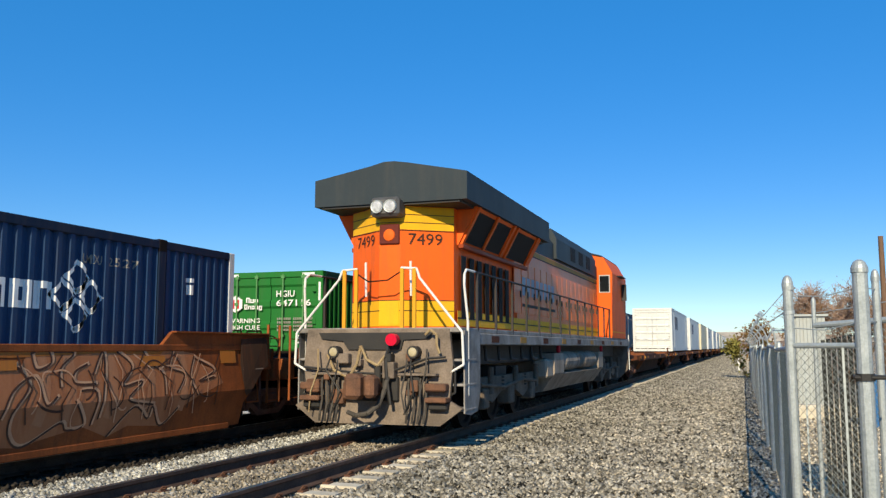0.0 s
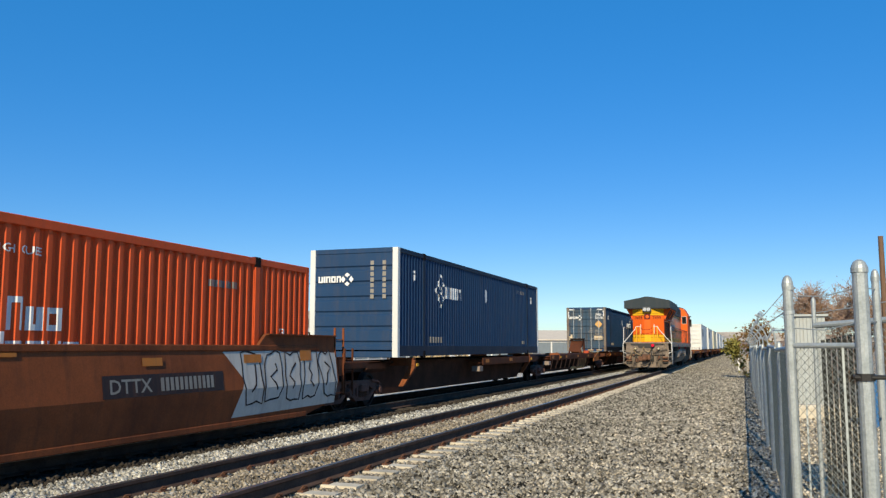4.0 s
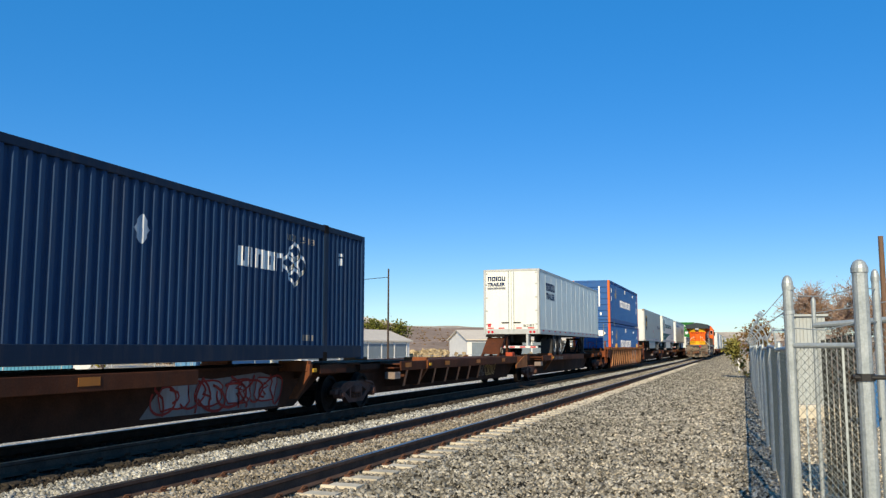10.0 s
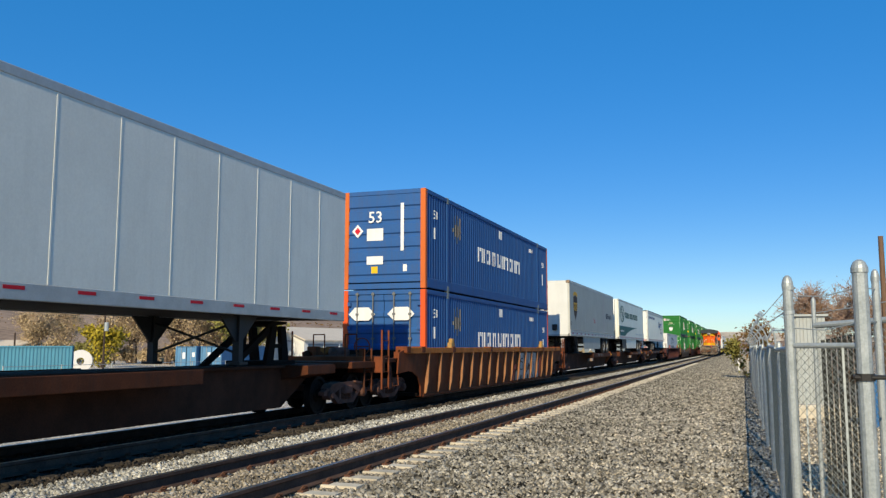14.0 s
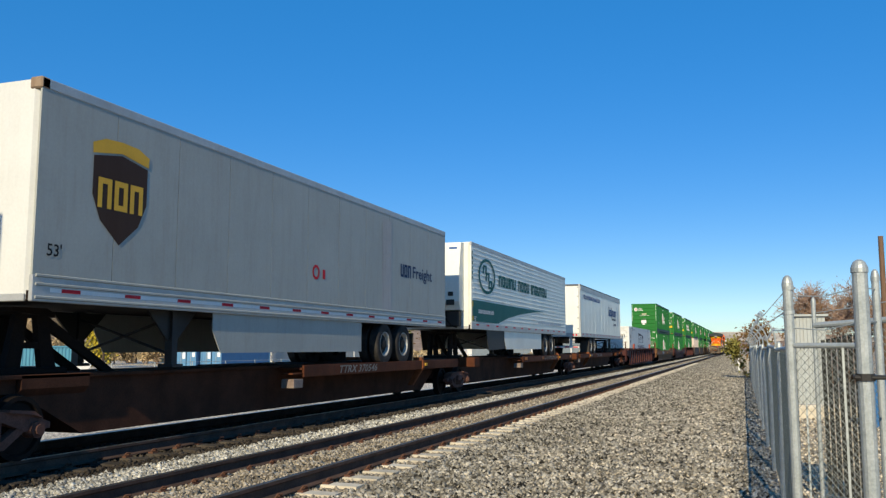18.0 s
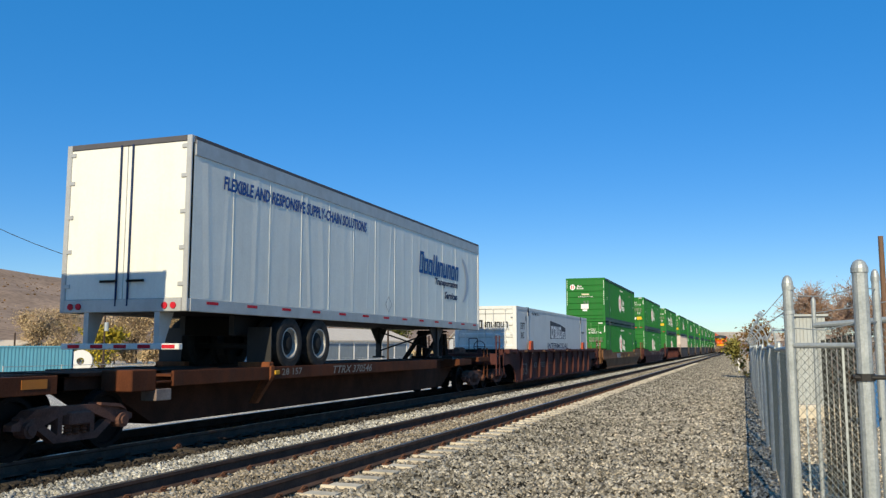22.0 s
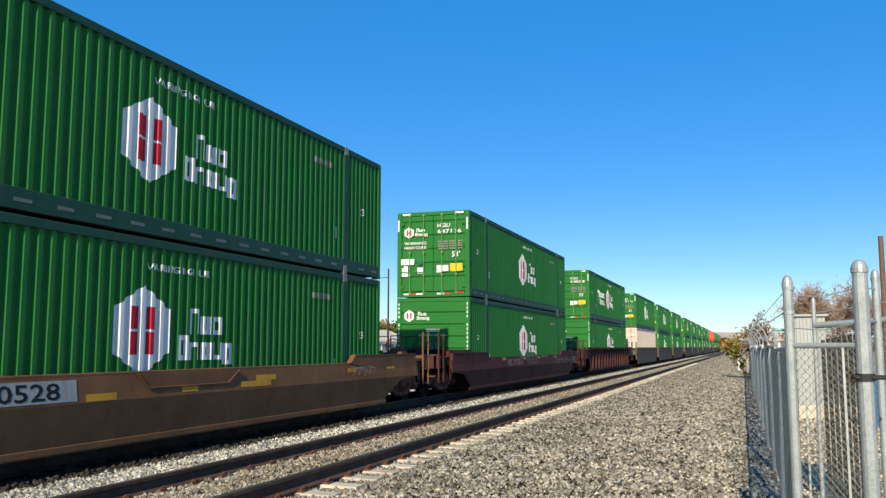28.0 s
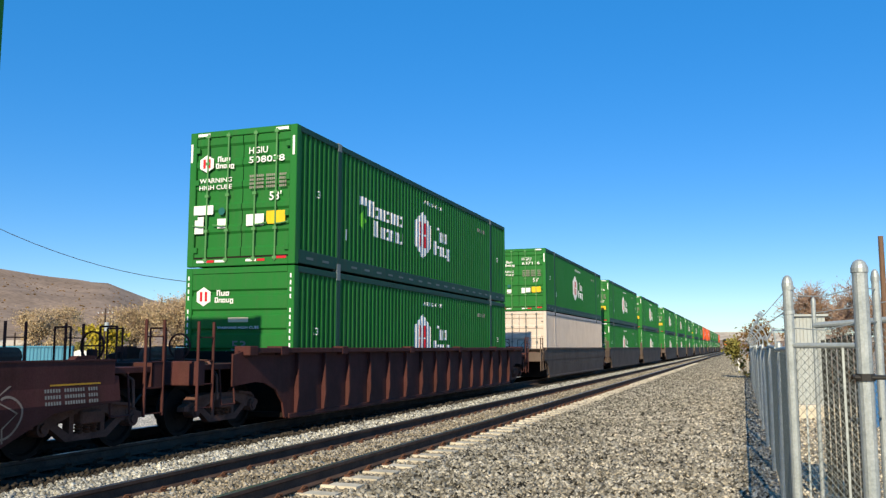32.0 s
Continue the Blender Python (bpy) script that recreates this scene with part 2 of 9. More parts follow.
def rects(*rs):
    vs, fs = [], []
    for x, y, w, h in rs:
        fs.append(tuple(range(len(vs), len(vs) + 4)))
        vs += [(x, y), (x + w, y), (x + w, y + h), (x, y + h)]
    return vs, fs


def bars(x, y, w, h, pattern, slant=0.0):
    """A row of plain upright bars in place of a word; pattern: the bars' relative widths, 0 for a space."""
    total = sum(max(q, 0.6) for q in pattern)
    vs, fs, k = [], [], x
    for q in pattern:
        c = max(q, 0.6) * w / total
        if q:
            for a, b in (((0.0, 0.34), (0.5, 0.84)) if q >= 1 else ((0.0, 0.5),)):
                fs.append(tuple(range(len(vs), len(vs) + 4)))
                vs += [(k + a * c, y), (k + b * c, y), (k + b * c + slant * h, y + h), (k + a * c + slant * h, y + h)]
        k += c
    return vs, fs


def glyph(kind, x, y, w, h):
    """One plain piece of a painted mark: a: hollow block, b: open below, c: open above, i: stem, all with shared corners."""
    if kind == "i":
        return rects((x, y, w, h))
    t, k = w * 0.32, min(w * 0.3, h * 0.26)
    o = [(x, y), (x, y + h), (x + w, y + h), (x + w, y)]
    n = [(x + t, y if kind == "b" else y + k), (x + t, y + h if kind == "c" else y + h - k), (x + w - t, y + h if kind == "c" else y + h - k), (x + w - t, y if kind == "b" else y + k)]
    q = [(0, 4, 5, 1), (1, 5, 6, 2), (2, 6, 7, 3), (3, 7, 4, 0)]
    return o + n, [f for f, skip in zip(q, (False, kind == "c", False, kind == "b")) if not skip]


def blocks(x, y, w, h, pattern, slant=0.0):
    """A row of plain pieces in place of a word, as a list of shapes; capitals are tall, small ones low, p hangs below."""
    cell = {"i": 0.45, "I": 0.45, " ": 0.6}
    total, k, out = sum(cell.get(q, 1) for q in pattern), x, []
    for q in pattern:
        cw = cell.get(q, 1) * w / total
        if q != " ":
            a, b = (y - 0.22 * h, 0.92 * h) if q == "p" else (y, h if q.isupper() else 0.72 * h)
            vs, fs = glyph("a" if q == "p" else q.lower(), k + 0.07 * cw, a, cw * 0.84, b)
            out.append(([(u + slant * (v - y), v) for u, v in vs], fs))
        k += cw
    return out


def ring(cx, cy, r0, r1, n=28, sx=1.0):
    vs = [(cx + sx * r * math.cos(6.28318 * i / n), cy + r * math.sin(6.28318 * i / n)) for r in (r0, r1) for i in range(n)]
    return vs, [(i, (i + 1) % n, n + (i + 1) % n, n + i) for i in range(n)]


def join_shapes(*shapes):
    vs, fs = [], []
    for v, f in shapes:
        fs += [tuple(i + len(vs) for i in q) for q in f]
        vs += v
    return vs, fs


def bulge(z, fold, depth, top, bottom):
    """How far a folded sheet lies behind the plane at this height, negative where it stands out."""
    return -depth * max(1 - ((z - fold) / (top - fold) if z > fold else (fold - z) / (fold - bottom)), 0)


def decal(name, shape, mat, parent, face="side", at=0.0, cuts=None, depth=None, label="", off=0.005, layer=0, bend=None):
    """Paint laid on a face of a thing. side: along = y on the plane x = at; end: along = x on the plane y = at.
    bend: (height, depth, top, bottom) of a fold where the sheet stands out.
    layer: brush strokes of that many corners lie over one another.
    cuts, depth: where the sheet folds, and how far it lies back there, so that the paint follows it."""
    if isinstance(shape, list):
        for q in shape:
            ob = decal(name, q, mat, parent, face, at, cuts, depth, label, off, layer, bend)
        return ob
    vs, fs = shape
    if name in ("red_bar", "yellow_panel", "orange_panel", "post_mark", "marker", "sticker", "tape", "red_tape", "faded_fill", "white_fill", "pale_fill", "silver_fill", "tan_fill", "brown_fill"):
        if len(fs) > 1:
            for q in fs:
                ob = decal(name, ([vs[i] for i in q], [tuple(range(len(q)))]), mat, parent, face, at, cuts, depth, label, off, layer, bend)
            return ob
    bm = bmesh.new()
    bv = [bm.verts.new((a, b, 0)) for a, b in vs]
    for q in fs:
        try:
            bm.faces.new([bv[i] for i in q])
        except ValueError:
            pass
    if cuts:
        lo, hi = min(q[0] for q in vs), max(q[0] for q in vs)
        for c in cuts:
            if lo < c < hi:
                bmesh.ops.bisect_plane(bm, geom=bm.verts[:] + bm.edges[:] + bm.faces[:], plane_co=(c, 0, 0), plane_no=(1, 0, 0))
    if bend:
        bmesh.ops.bisect_plane(bm, geom=bm.verts[:] + bm.edges[:] + bm.faces[:], plane_co=(0, bend[0], 0), plane_no=(0, 1, 0))
    for i, q in enumerate(bm.verts):
        a, b, _ = q.co
        d = (depth(a) if depth else 0.0) - (0.0012 * ((i // layer) % 7) if layer else 0.0) + (bulge(b, *bend) if bend else 0.0)
        q.co = (at - d + off, a, b) if face == "side" else (a, at - off, b)
    bmesh.ops.recalc_face_normals(bm, faces=bm.faces)
    up = Vector((1, 0, 0)) if face == "side" else Vector((0, -1, 0))
    flip = [q for q in bm.faces if q.normal.dot(up) < 0]
    if flip:
        bmesh.ops.reverse_faces(bm, faces=flip)
    me = bpy.data.meshes.new(name)
    bm.to_mesh(me)
    bm.free()
    me.materials.append(mat)
    ob = new(name, me)
    ob.parent = parent
    if name in SMALL_PRINT:
        return tagged(ob, label, "", "", "stuff")
    return tagged(ob, label) if label else ob


SMALL_PRINT = {"side_number", "data_block", "side_warning", "length_mark", "box_number", "door_warning", "car_number", "post_number", "upright_number", "low_line", "small_line",
               "small_print", "address_line", "faded_line", "side_line", "size_mark", "spine_words", "trailer_number", "end_warning", "corner_number", "nose_number", "graffiti", "graffiti_line", "graffiti_fill", "graffiti_tail", "graffiti_stroke", "graffiti_tag", "graffiti_halo", "graffiti_limb", "slogan"}


# ---- ground ----
def ground_height(x, y):
    """Flat round the tracks, falling a little beyond the far one."""
    k = min(max((-13.5 - x) / 22.0, 0), 1)
    return GROUND - 0.03 - 0.75 * k * k * (3 - 2 * k) + (0.02 * noise.noise((x * 0.3, y * 0.3, 0)) if -13 < x < 12 and y < 90 else 0)


def ground_sheet():
    g = G()
    xs = [-3000, -1500, -700, -300, -150, -90, -60, -45] + [-36 + 1.5 * i for i in range(16)] + [-12 + 0.6 * i for i in range(42)] + [14, 18, 25, 40, 80, 200, 600, 2000]
    ys = [-300, -80, -30, -10, -3] + [0.6 * i for i in range(50)] + [31 + 2 * i for i in range(25)] + [84, 92, 105, 120, 140, 170, 220, 300, 450, 800, 1500, 3000, 4500]
    for y in ys:
        for x in xs:
            g.v.append((x, y, ground_height(x, y)))
    n = len(xs)
    g.f = [(j * n + i, j * n + i + 1, (j + 1) * n + i + 1, (j + 1) * n + i) for j in range(len(ys) - 1) for i in range(n - 1)]
    return g


def ground_material():
    m = bpy.data.materials.new("gravel_and_dry_dirt")
    m.use_nodes = True
    n, l = m.node_tree.nodes, m.node_tree.links
    bsdf = n["Principled BSDF"]
    bsdf.inputs["Roughness"].default_value = 0.95
    co = n.new("ShaderNodeTexCoord")
    sep = n.new("ShaderNodeSeparateXYZ")
    l.new(co.outputs["Object"], sep.inputs[0])
    wob = n.new("ShaderNodeTexNoise")
    wob.inputs["Scale"].default_value, wob.inputs["Detail"].default_value = 0.7, 6
    l.new(co.outputs["Object"], wob.inputs["Vector"])
    add = n.new("ShaderNodeMath")
    add.operation = "MULTIPLY_ADD"
    add.inputs[1].default_value = 2.2
    l.new(wob.outputs[0], add.inputs[0])
    l.new(sep.outputs[0], add.inputs[2])
    ramp = n.new("ShaderNodeValToRGB")
    e = ramp.color_ramp.elements
    # Shade under the far train and in the gravel gaps darkens these stops
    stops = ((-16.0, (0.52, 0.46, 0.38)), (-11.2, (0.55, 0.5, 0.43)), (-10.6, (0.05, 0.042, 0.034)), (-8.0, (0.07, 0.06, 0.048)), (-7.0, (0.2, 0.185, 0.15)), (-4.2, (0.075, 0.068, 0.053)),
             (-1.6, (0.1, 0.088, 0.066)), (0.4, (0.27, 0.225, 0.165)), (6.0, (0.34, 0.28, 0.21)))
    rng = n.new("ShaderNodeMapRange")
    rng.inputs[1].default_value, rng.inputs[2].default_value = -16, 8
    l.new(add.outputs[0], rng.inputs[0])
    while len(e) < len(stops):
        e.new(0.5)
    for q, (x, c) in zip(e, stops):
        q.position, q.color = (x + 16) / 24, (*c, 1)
    l.new(rng.outputs[0], ramp.inputs[0])
    vor = n.new("ShaderNodeTexVoronoi")
    vor.inputs["Scale"].default_value = 26
    l.new(co.outputs["Object"], vor.inputs["Vector"])
    sp = n.new("ShaderNodeSeparateColor")
    l.new(vor.outputs["Color"], sp.inputs[0])
    val = n.new("ShaderNodeMapRange")
    val.inputs[3].default_value, val.inputs[4].default_value = 0.3, 1.8
    l.new(sp.outputs[0], val.inputs[0])
    hs = n.new("ShaderNodeHueSaturation")
    l.new(ramp.outputs[0], hs.inputs["Color"])
    l.new(val.outputs[0], hs.inputs["Value"])
    l.new(hs.outputs[0], bsdf.inputs["Base Color"])
    bp = n.new("ShaderNodeBump")
    bp.inputs["Strength"].default_value, bp.inputs["Distance"].default_value = 1.0, 0.03
    inv = n.new("ShaderNodeMath")
    inv.operation = "SUBTRACT"
    inv.inputs[0].default_value = 1
    l.new(vor.outputs["Distance"], inv.inputs[1])
    l.new(inv.outputs[0], bp.inputs["Height"])
    l.new(bp.outputs[0], bsdf.inputs["Normal"])
    return m


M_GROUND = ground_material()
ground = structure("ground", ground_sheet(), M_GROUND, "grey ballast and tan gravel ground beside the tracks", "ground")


# ---- tracks ----
def rail_outline(x):
    """The section of a rail, its top at 0."""
    half = [(0.037, 0), (0.037, -0.035), (0.012, -0.055), (0.009, -0.14), (0.07, -0.165), (0.07, -0.178)]
    return [(x + a, b) for a, b in half] + [(x - a, b) for a, b in half[::-1]]


def track(cx, name, label):
    tr = thing(name, label, "railway track", "", "structure")
    for s in (-1, 1):
        x = cx + s * 0.753
        ob = part("rail", G().extrude(rail_outline(x), "y", -60, 900), M_RAIL, tr)
        part("rail_head", G().box(x - 0.034, x + 0.034, -60, 900, 0.0, 0.003), M_RAILTOP, ob)
    return tr


near_track = track(NEAR_X, "near_track", "rusty steel rails on concrete sleepers in grey ballast")
far_track = track(FAR_X, "far_track", "rusty steel rails in grey ballast under the passing train")


# ---- shipping containers ----
CL, CW, CH = 16.15, 2.59, 2.9
PITCH, FOLD = 0.225, 0.05


def fold_cuts(y0, y1, pitch=PITCH):
    n = max(int(round((y1 - y0) / pitch)), 1)
    p = (y1 - y0) / n
    out = []
    for i in range(n):
        out += [(y0 + (i + a) * p, d) for a, d in ((0.0, 0.0), (0.33, 0.0), (0.5, FOLD), (0.83, FOLD))]
    return out + [(y1, 0.0)]


SIDE_FOLDS = fold_cuts(-CL / 2 + 0.16, -6.2) + fold_cuts(-5.98, 5.98) + fold_cuts(6.2, CL / 2 - 0.16)


def fold_depth(y):
    for (a, d0), (b, d1) in zip(SIDE_FOLDS[:-1], SIDE_FOLDS[1:]):
        if a <= y <= b:
            return d0 + (d1 - d0) * (y - a) / max(b - a, 1e-6)
    return 0.0


FOLD_YS = [q[0] for q in SIDE_FOLDS]


SMOOTH = set()


def container(label, mat, doors=True, posts=None, group="intermodal containers", smooth=False, rod=None, rear_posts=None, rails=None, cast=None, door_mat=None):
    rod, dark = rod or M_ROD, rails
    c = thing("shipping_container", label, "shipping container", group)
    if smooth:
        SMOOTH.add(c.name)
    x1, y1 = CW / 2, CL / 2
    for s in (-1, 1):
        for a, b in ((-y1 + 0.16, -6.2), (-5.98, 5.98), (6.2, y1 - 0.16)):
            g = G()
            folds = [(a, 0.0), (b, 0.0)] if smooth else fold_cuts(a, b)
            for z in (0.3, CH - 0.13):
                g.v += [(s * (x1 - 0.012 - d), y, z) for y, d in folds]
            n = len(folds)
            g.f = [(i, i + 1, n + i + 1, n + i) if s > 0 else (i + 1, i, n + i, n + i + 1) for i in range(n - 1)]
            part("side_panel", g, mat, c)
        part("bottom_rail", G().box(s * (x1 - 0.045) - 0.045, s * (x1 - 0.045) + 0.045, -y1 + 0.16, y1 - 0.16, 0.03, 0.31, 0.01), dark or mat, c)
        part("top_rail", G().box(s * (x1 - 0.03) - 0.03, s * (x1 - 0.03) + 0.03, -y1 + 0.16, y1 - 0.16, CH - 0.13, CH, 0.01), dark or mat, c)
        for y in (-6.09, 6.09):
            post = part("lift_post", G().box(s * (x1 - 0.05) - 0.052, s * (x1 - 0.05) + 0.052, y - 0.09, y + 0.09, -0.01, CH + 0.01, 0.012), dark or mat, c)
            for z in (0.0, CH - 0.16):
                part("casting", G().box(s * (x1 - 0.05) - 0.056, s * (x1 - 0.05) + 0.056, y - 0.1, y + 0.1, z - 0.02, z + 0.18, 0.015), cast or M_STEEL, post)
        for e in (-1, 1):
            part("corner_post", G().box(s * (x1 - 0.08) - 0.08, s * (x1 - 0.08) + 0.08, e * (y1 - 0.08) - 0.08, e * (y1 - 0.08) + 0.08, 0, CH, 0.012), (rear_posts if rear_posts and e < 0 else posts or mat), c)
    part("roof", G().box(-x1 + 0.06, x1 - 0.06, -y1 + 0.02, y1 - 0.02, CH - 0.1, CH - 0.03), mat, c)
    part("floor", G().box(-x1 + 0.06, x1 - 0.06, -y1 + 0.02, y1 - 0.02, 0.05, 0.2), M_STEEL, c)
    # the far end
    part("end_panel", G().box(-x1 + 0.16, x1 - 0.16, y1 - 0.06, y1 - 0.01, 0.1, CH - 0.1), mat, c)
    part("header", G().box(-x1 + 0.16, x1 - 0.16, -y1, -y1 + 0.1, CH - 0.13, CH, 0.01), mat, c)
    part("door_sill" if doors else "sill", G().box(-x1 + 0.16, x1 - 0.16, -y1, -y1 + 0.1, 0.0, 0.16, 0.01), mat, c)
    if doors:
        for s in (-1, 1):
            g = G()
            a, b = (0.008, x1 - 0.165) if s > 0 else (-x1 + 0.165, -0.008)
            zs = [0.17, 0.3]
            for i in range(5):
                z = 0.36 + i * 0.47
                zs += [z, z + 0.05, z + 0.32, z + 0.37]
            zs += [CH - 0.14]
            ds = [0, 0] + [0, 0.035, 0.035, 0] * 5 + [0]
            for z, d in zip(zs, ds):
                g.v += [(a, -y1 + 0.03 + d, z), (b, -y1 + 0.03 + d, z)]
            g.f = [(2 * i, 2 * i + 1, 2 * i + 3, 2 * i + 2) for i in range(len(zs) - 1)]
            door = part("door", g, door_mat or mat, c)
            for x in (s * 0.33, s * 0.83):
                bar = G().cyl((x, -y1 - 0.01, 0.08), (x, -y1 - 0.01, CH - 0.06), 0.019, 8)
                for z in (0.14, 0.75, 1.5, 2.2, CH - 0.12):
                    bar.box(x - 0.045, x + 0.045, -y1 - 0.032, -y1 + 0.03, z - 0.03, z + 0.03)
                part("lock_rod", bar, rod, door)
            for x in (s * 0.33, s * 0.83):
                part("handle", G().tube([(x, -y1 - 0.03, 0.84), (x + s * 0.12, -y1 - 0.04, 0.84), (x + s * 0.32, -y1 - 0.035, 0.87)], 0.014, 6), rod, door)
            for z in (0.35, 1.05, 1.8, 2.5):
                part("hinge", G().box(s * (x1 - 0.2) - 0.05, s * (x1 - 0.2) + 0.05, -y1 - 0.012, -y1 + 0.03, z - 0.06, z + 0.06, 0.008), mat, door)
    else:
        g = G()
        zs, ds = [0.16], [0]
        for i in range(6):
            z = 0.3 + i * 0.4
            zs += [z, z + 0.04, z + 0.1, z + 0.14]
            ds += [0, 0.04, 0.04, 0]
        zs += [CH - 0.13]
        ds += [0]
        for z, d in zip(zs, ds):
            g.v += [(-x1 + 0.16, -y1 + 0.02 + d, z), (x1 - 0.16, -y1 + 0.02 + d, z)]
        g.f = [(2 * i, 2 * i + 1, 2 * i + 3, 2 * i + 2) for i in range(len(zs) - 1)]
        part("front_panel", g, mat, c)
    return c


# ---- wheel trucks, shared by the freight cars ----
TRUCK = {}


def truck_parts():
    if TRUCK:
        return
    for s in (-1, 1):
        fr = G()
        x = s * 1.0
        top = [(-1.12, 0.42), (-0.72, 0.4), (-0.3, 0.56), (0.3, 0.56), (0.72, 0.4), (1.12, 0.42), (1.12, 0.5), (0.75, 0.62), (0.32, 0.68), (-0.32, 0.68), (-0.75, 0.62), (-1.12, 0.5)]
        fr.extrude(top, "x", x - 0.07, x + 0.07)
        fr.extrude([(-0.72, 0.42), (-0.62, 0.48), (-0.34, 0.3), (0.34, 0.3), (0.62, 0.48), (0.72, 0.42), (0.4, 0.2), (-0.4, 0.2)], "x", x - 0.06, x + 0.06)
        for y in (-0.3, 0.3):
            fr.box(x - 0.06, x + 0.06, y - 0.04, y + 0.04, 0.22, 0.62)
        fr.extrude([(-0.95, 0.56), (-0.8, 0.66), (-0.4, 0.7), (-0.4, 0.66), (-0.8, 0.61)], "x", x - 0.12, x + 0.12)
        fr.extrude([(0.95, 0.56), (0.8, 0.66), (0.4, 0.7), (0.4, 0.66), (0.8, 0.61)], "x", x - 0.12, x + 0.12)
        TRUCK["frame", s] = fr.mesh("side_frame", M_UNDER)
        coil = [(0.0, 0.03)] + [q for i in range(5) for q in ((i * 0.042, 0.045), (i * 0.042 + 0.012, 0.062), (i * 0.042 + 0.026, 0.062), (i * 0.042 + 0.036, 0.045))] + [(0.21, 0.03)]
        TRUCK["spring", s] = G().lathe(coil, (x + s * 0.035, 0, 0.29), "z", 10).mesh("spring", M_RUSTY)
        ab = G().cyl((s * 0.94, 0, 0), (s * 1.13, 0, 0), 0.11, 12).cyl((s * 1.13, 0, 0), (s * 1.16, 0, 0), 0.07, 8)
        TRUCK["box", s] = ab.box(s * 1.0 - 0.08, s * 1.0 + 0.08, -0.13, 0.13, 0.06, 0.16, 0.02).mesh("axle_box", M_UNDER)
    TRUCK["bolster"] = G().box(-1.14, 1.14, -0.2, 0.2, 0.42, 0.6, 0.02).mesh("bolster", M_UNDER)
    wh = G()
    for s in (-1, 1):
        x = s * 0.753
        pr = [(-0.03, 0.06), (-0.03, 0.14), (0.0, 0.16), (0.0, 0.34), (-0.05, 0.36), (-0.05, 0.42), (0.07, 0.42), (0.07, 0.445), (0.095, 0.445), (0.095, 0.36), (0.05, 0.34), (0.04, 0.16), (0.06, 0.14), (0.06, 0.06)]
        wh.lathe([(-s * a, r) for a, r in pr], (x, 0, 0), "x", 28)
    wh.cyl((-0.95, 0, 0), (0.95, 0, 0), 0.075, 10)
    TRUCK["wheelset"] = wh.mesh("wheelset", M_TREAD)


M_RUSTY = material("rust_brown_spring_steel", (0.12, 0.05, 0.03), 0.8, 0.1, (0.06, 0.03, 0.02), 5, 0.7, 50, 0.2, 0.2)


def truck(parent, y):
    """A two-axle truck under a car, its centre at y."""
    truck_parts()
    t = part("truck", TRUCK["bolster"], None, parent, at=pose(0, y, 0))
    for s in (-1, 1):
        part("side_frame", TRUCK["frame", s], None, t)
        for y_ in (-0.14, 0, 0.14):
            part("spring", TRUCK["spring", s], None, t, at=pose(0, y_, 0))
    for e in (-0.87, 0.87):
        part("wheelset", TRUCK["wheelset"], None, t, at=pose(0, e, 0.42))
        for s in (-1, 1):
            part("axle_box", TRUCK["box", s], None, t, at=pose(0, e, 0.42))
    return t


def coupler(parent, y, s):
    g = G().box(-0.1, 0.1, min(y, y + s * 0.55), max(y, y + s * 0.55), 0.72, 0.95, 0.02)
    g.box(-0.16, 0.16, min(y + s * 0.5, y + s * 0.75), max(y + s * 0.5, y + s * 0.75), 0.68, 0.99, 0.04)
    part("coupler", g, M_STEEL, parent)
    part("air_hose", G().tube([(0.35, y + s * 0.1, 0.7), (0.35, y + s * 0.35, 0.5), (0.3, y + s * 0.6, 0.38), (0.2, y + s * 0.8, 0.45)], 0.022, 6), M_BLACK, parent)


def ladder(parent, x, y, z0, z1, n=4, w=0.42, mat=None):
    g = G()
    for a in (-w / 2, w / 2):
        g.box(x - 0.022, x + 0.022, y + a - 0.012, y + a + 0.012, z0, z1)
    for i in range(n):
        z = z0 + 0.04 + (z1 - z0 - 0.3) * i / max(n - 1, 1)
        g.cyl((x, y - w / 2, z), (x, y + w / 2, z), 0.011, 6)
    part("ladder", g, mat or M_MAROON, parent)


# ---- well cars ----
BENT = set()
WELL_FOLD = (0.74, 0.1, 1.47, 0.14)


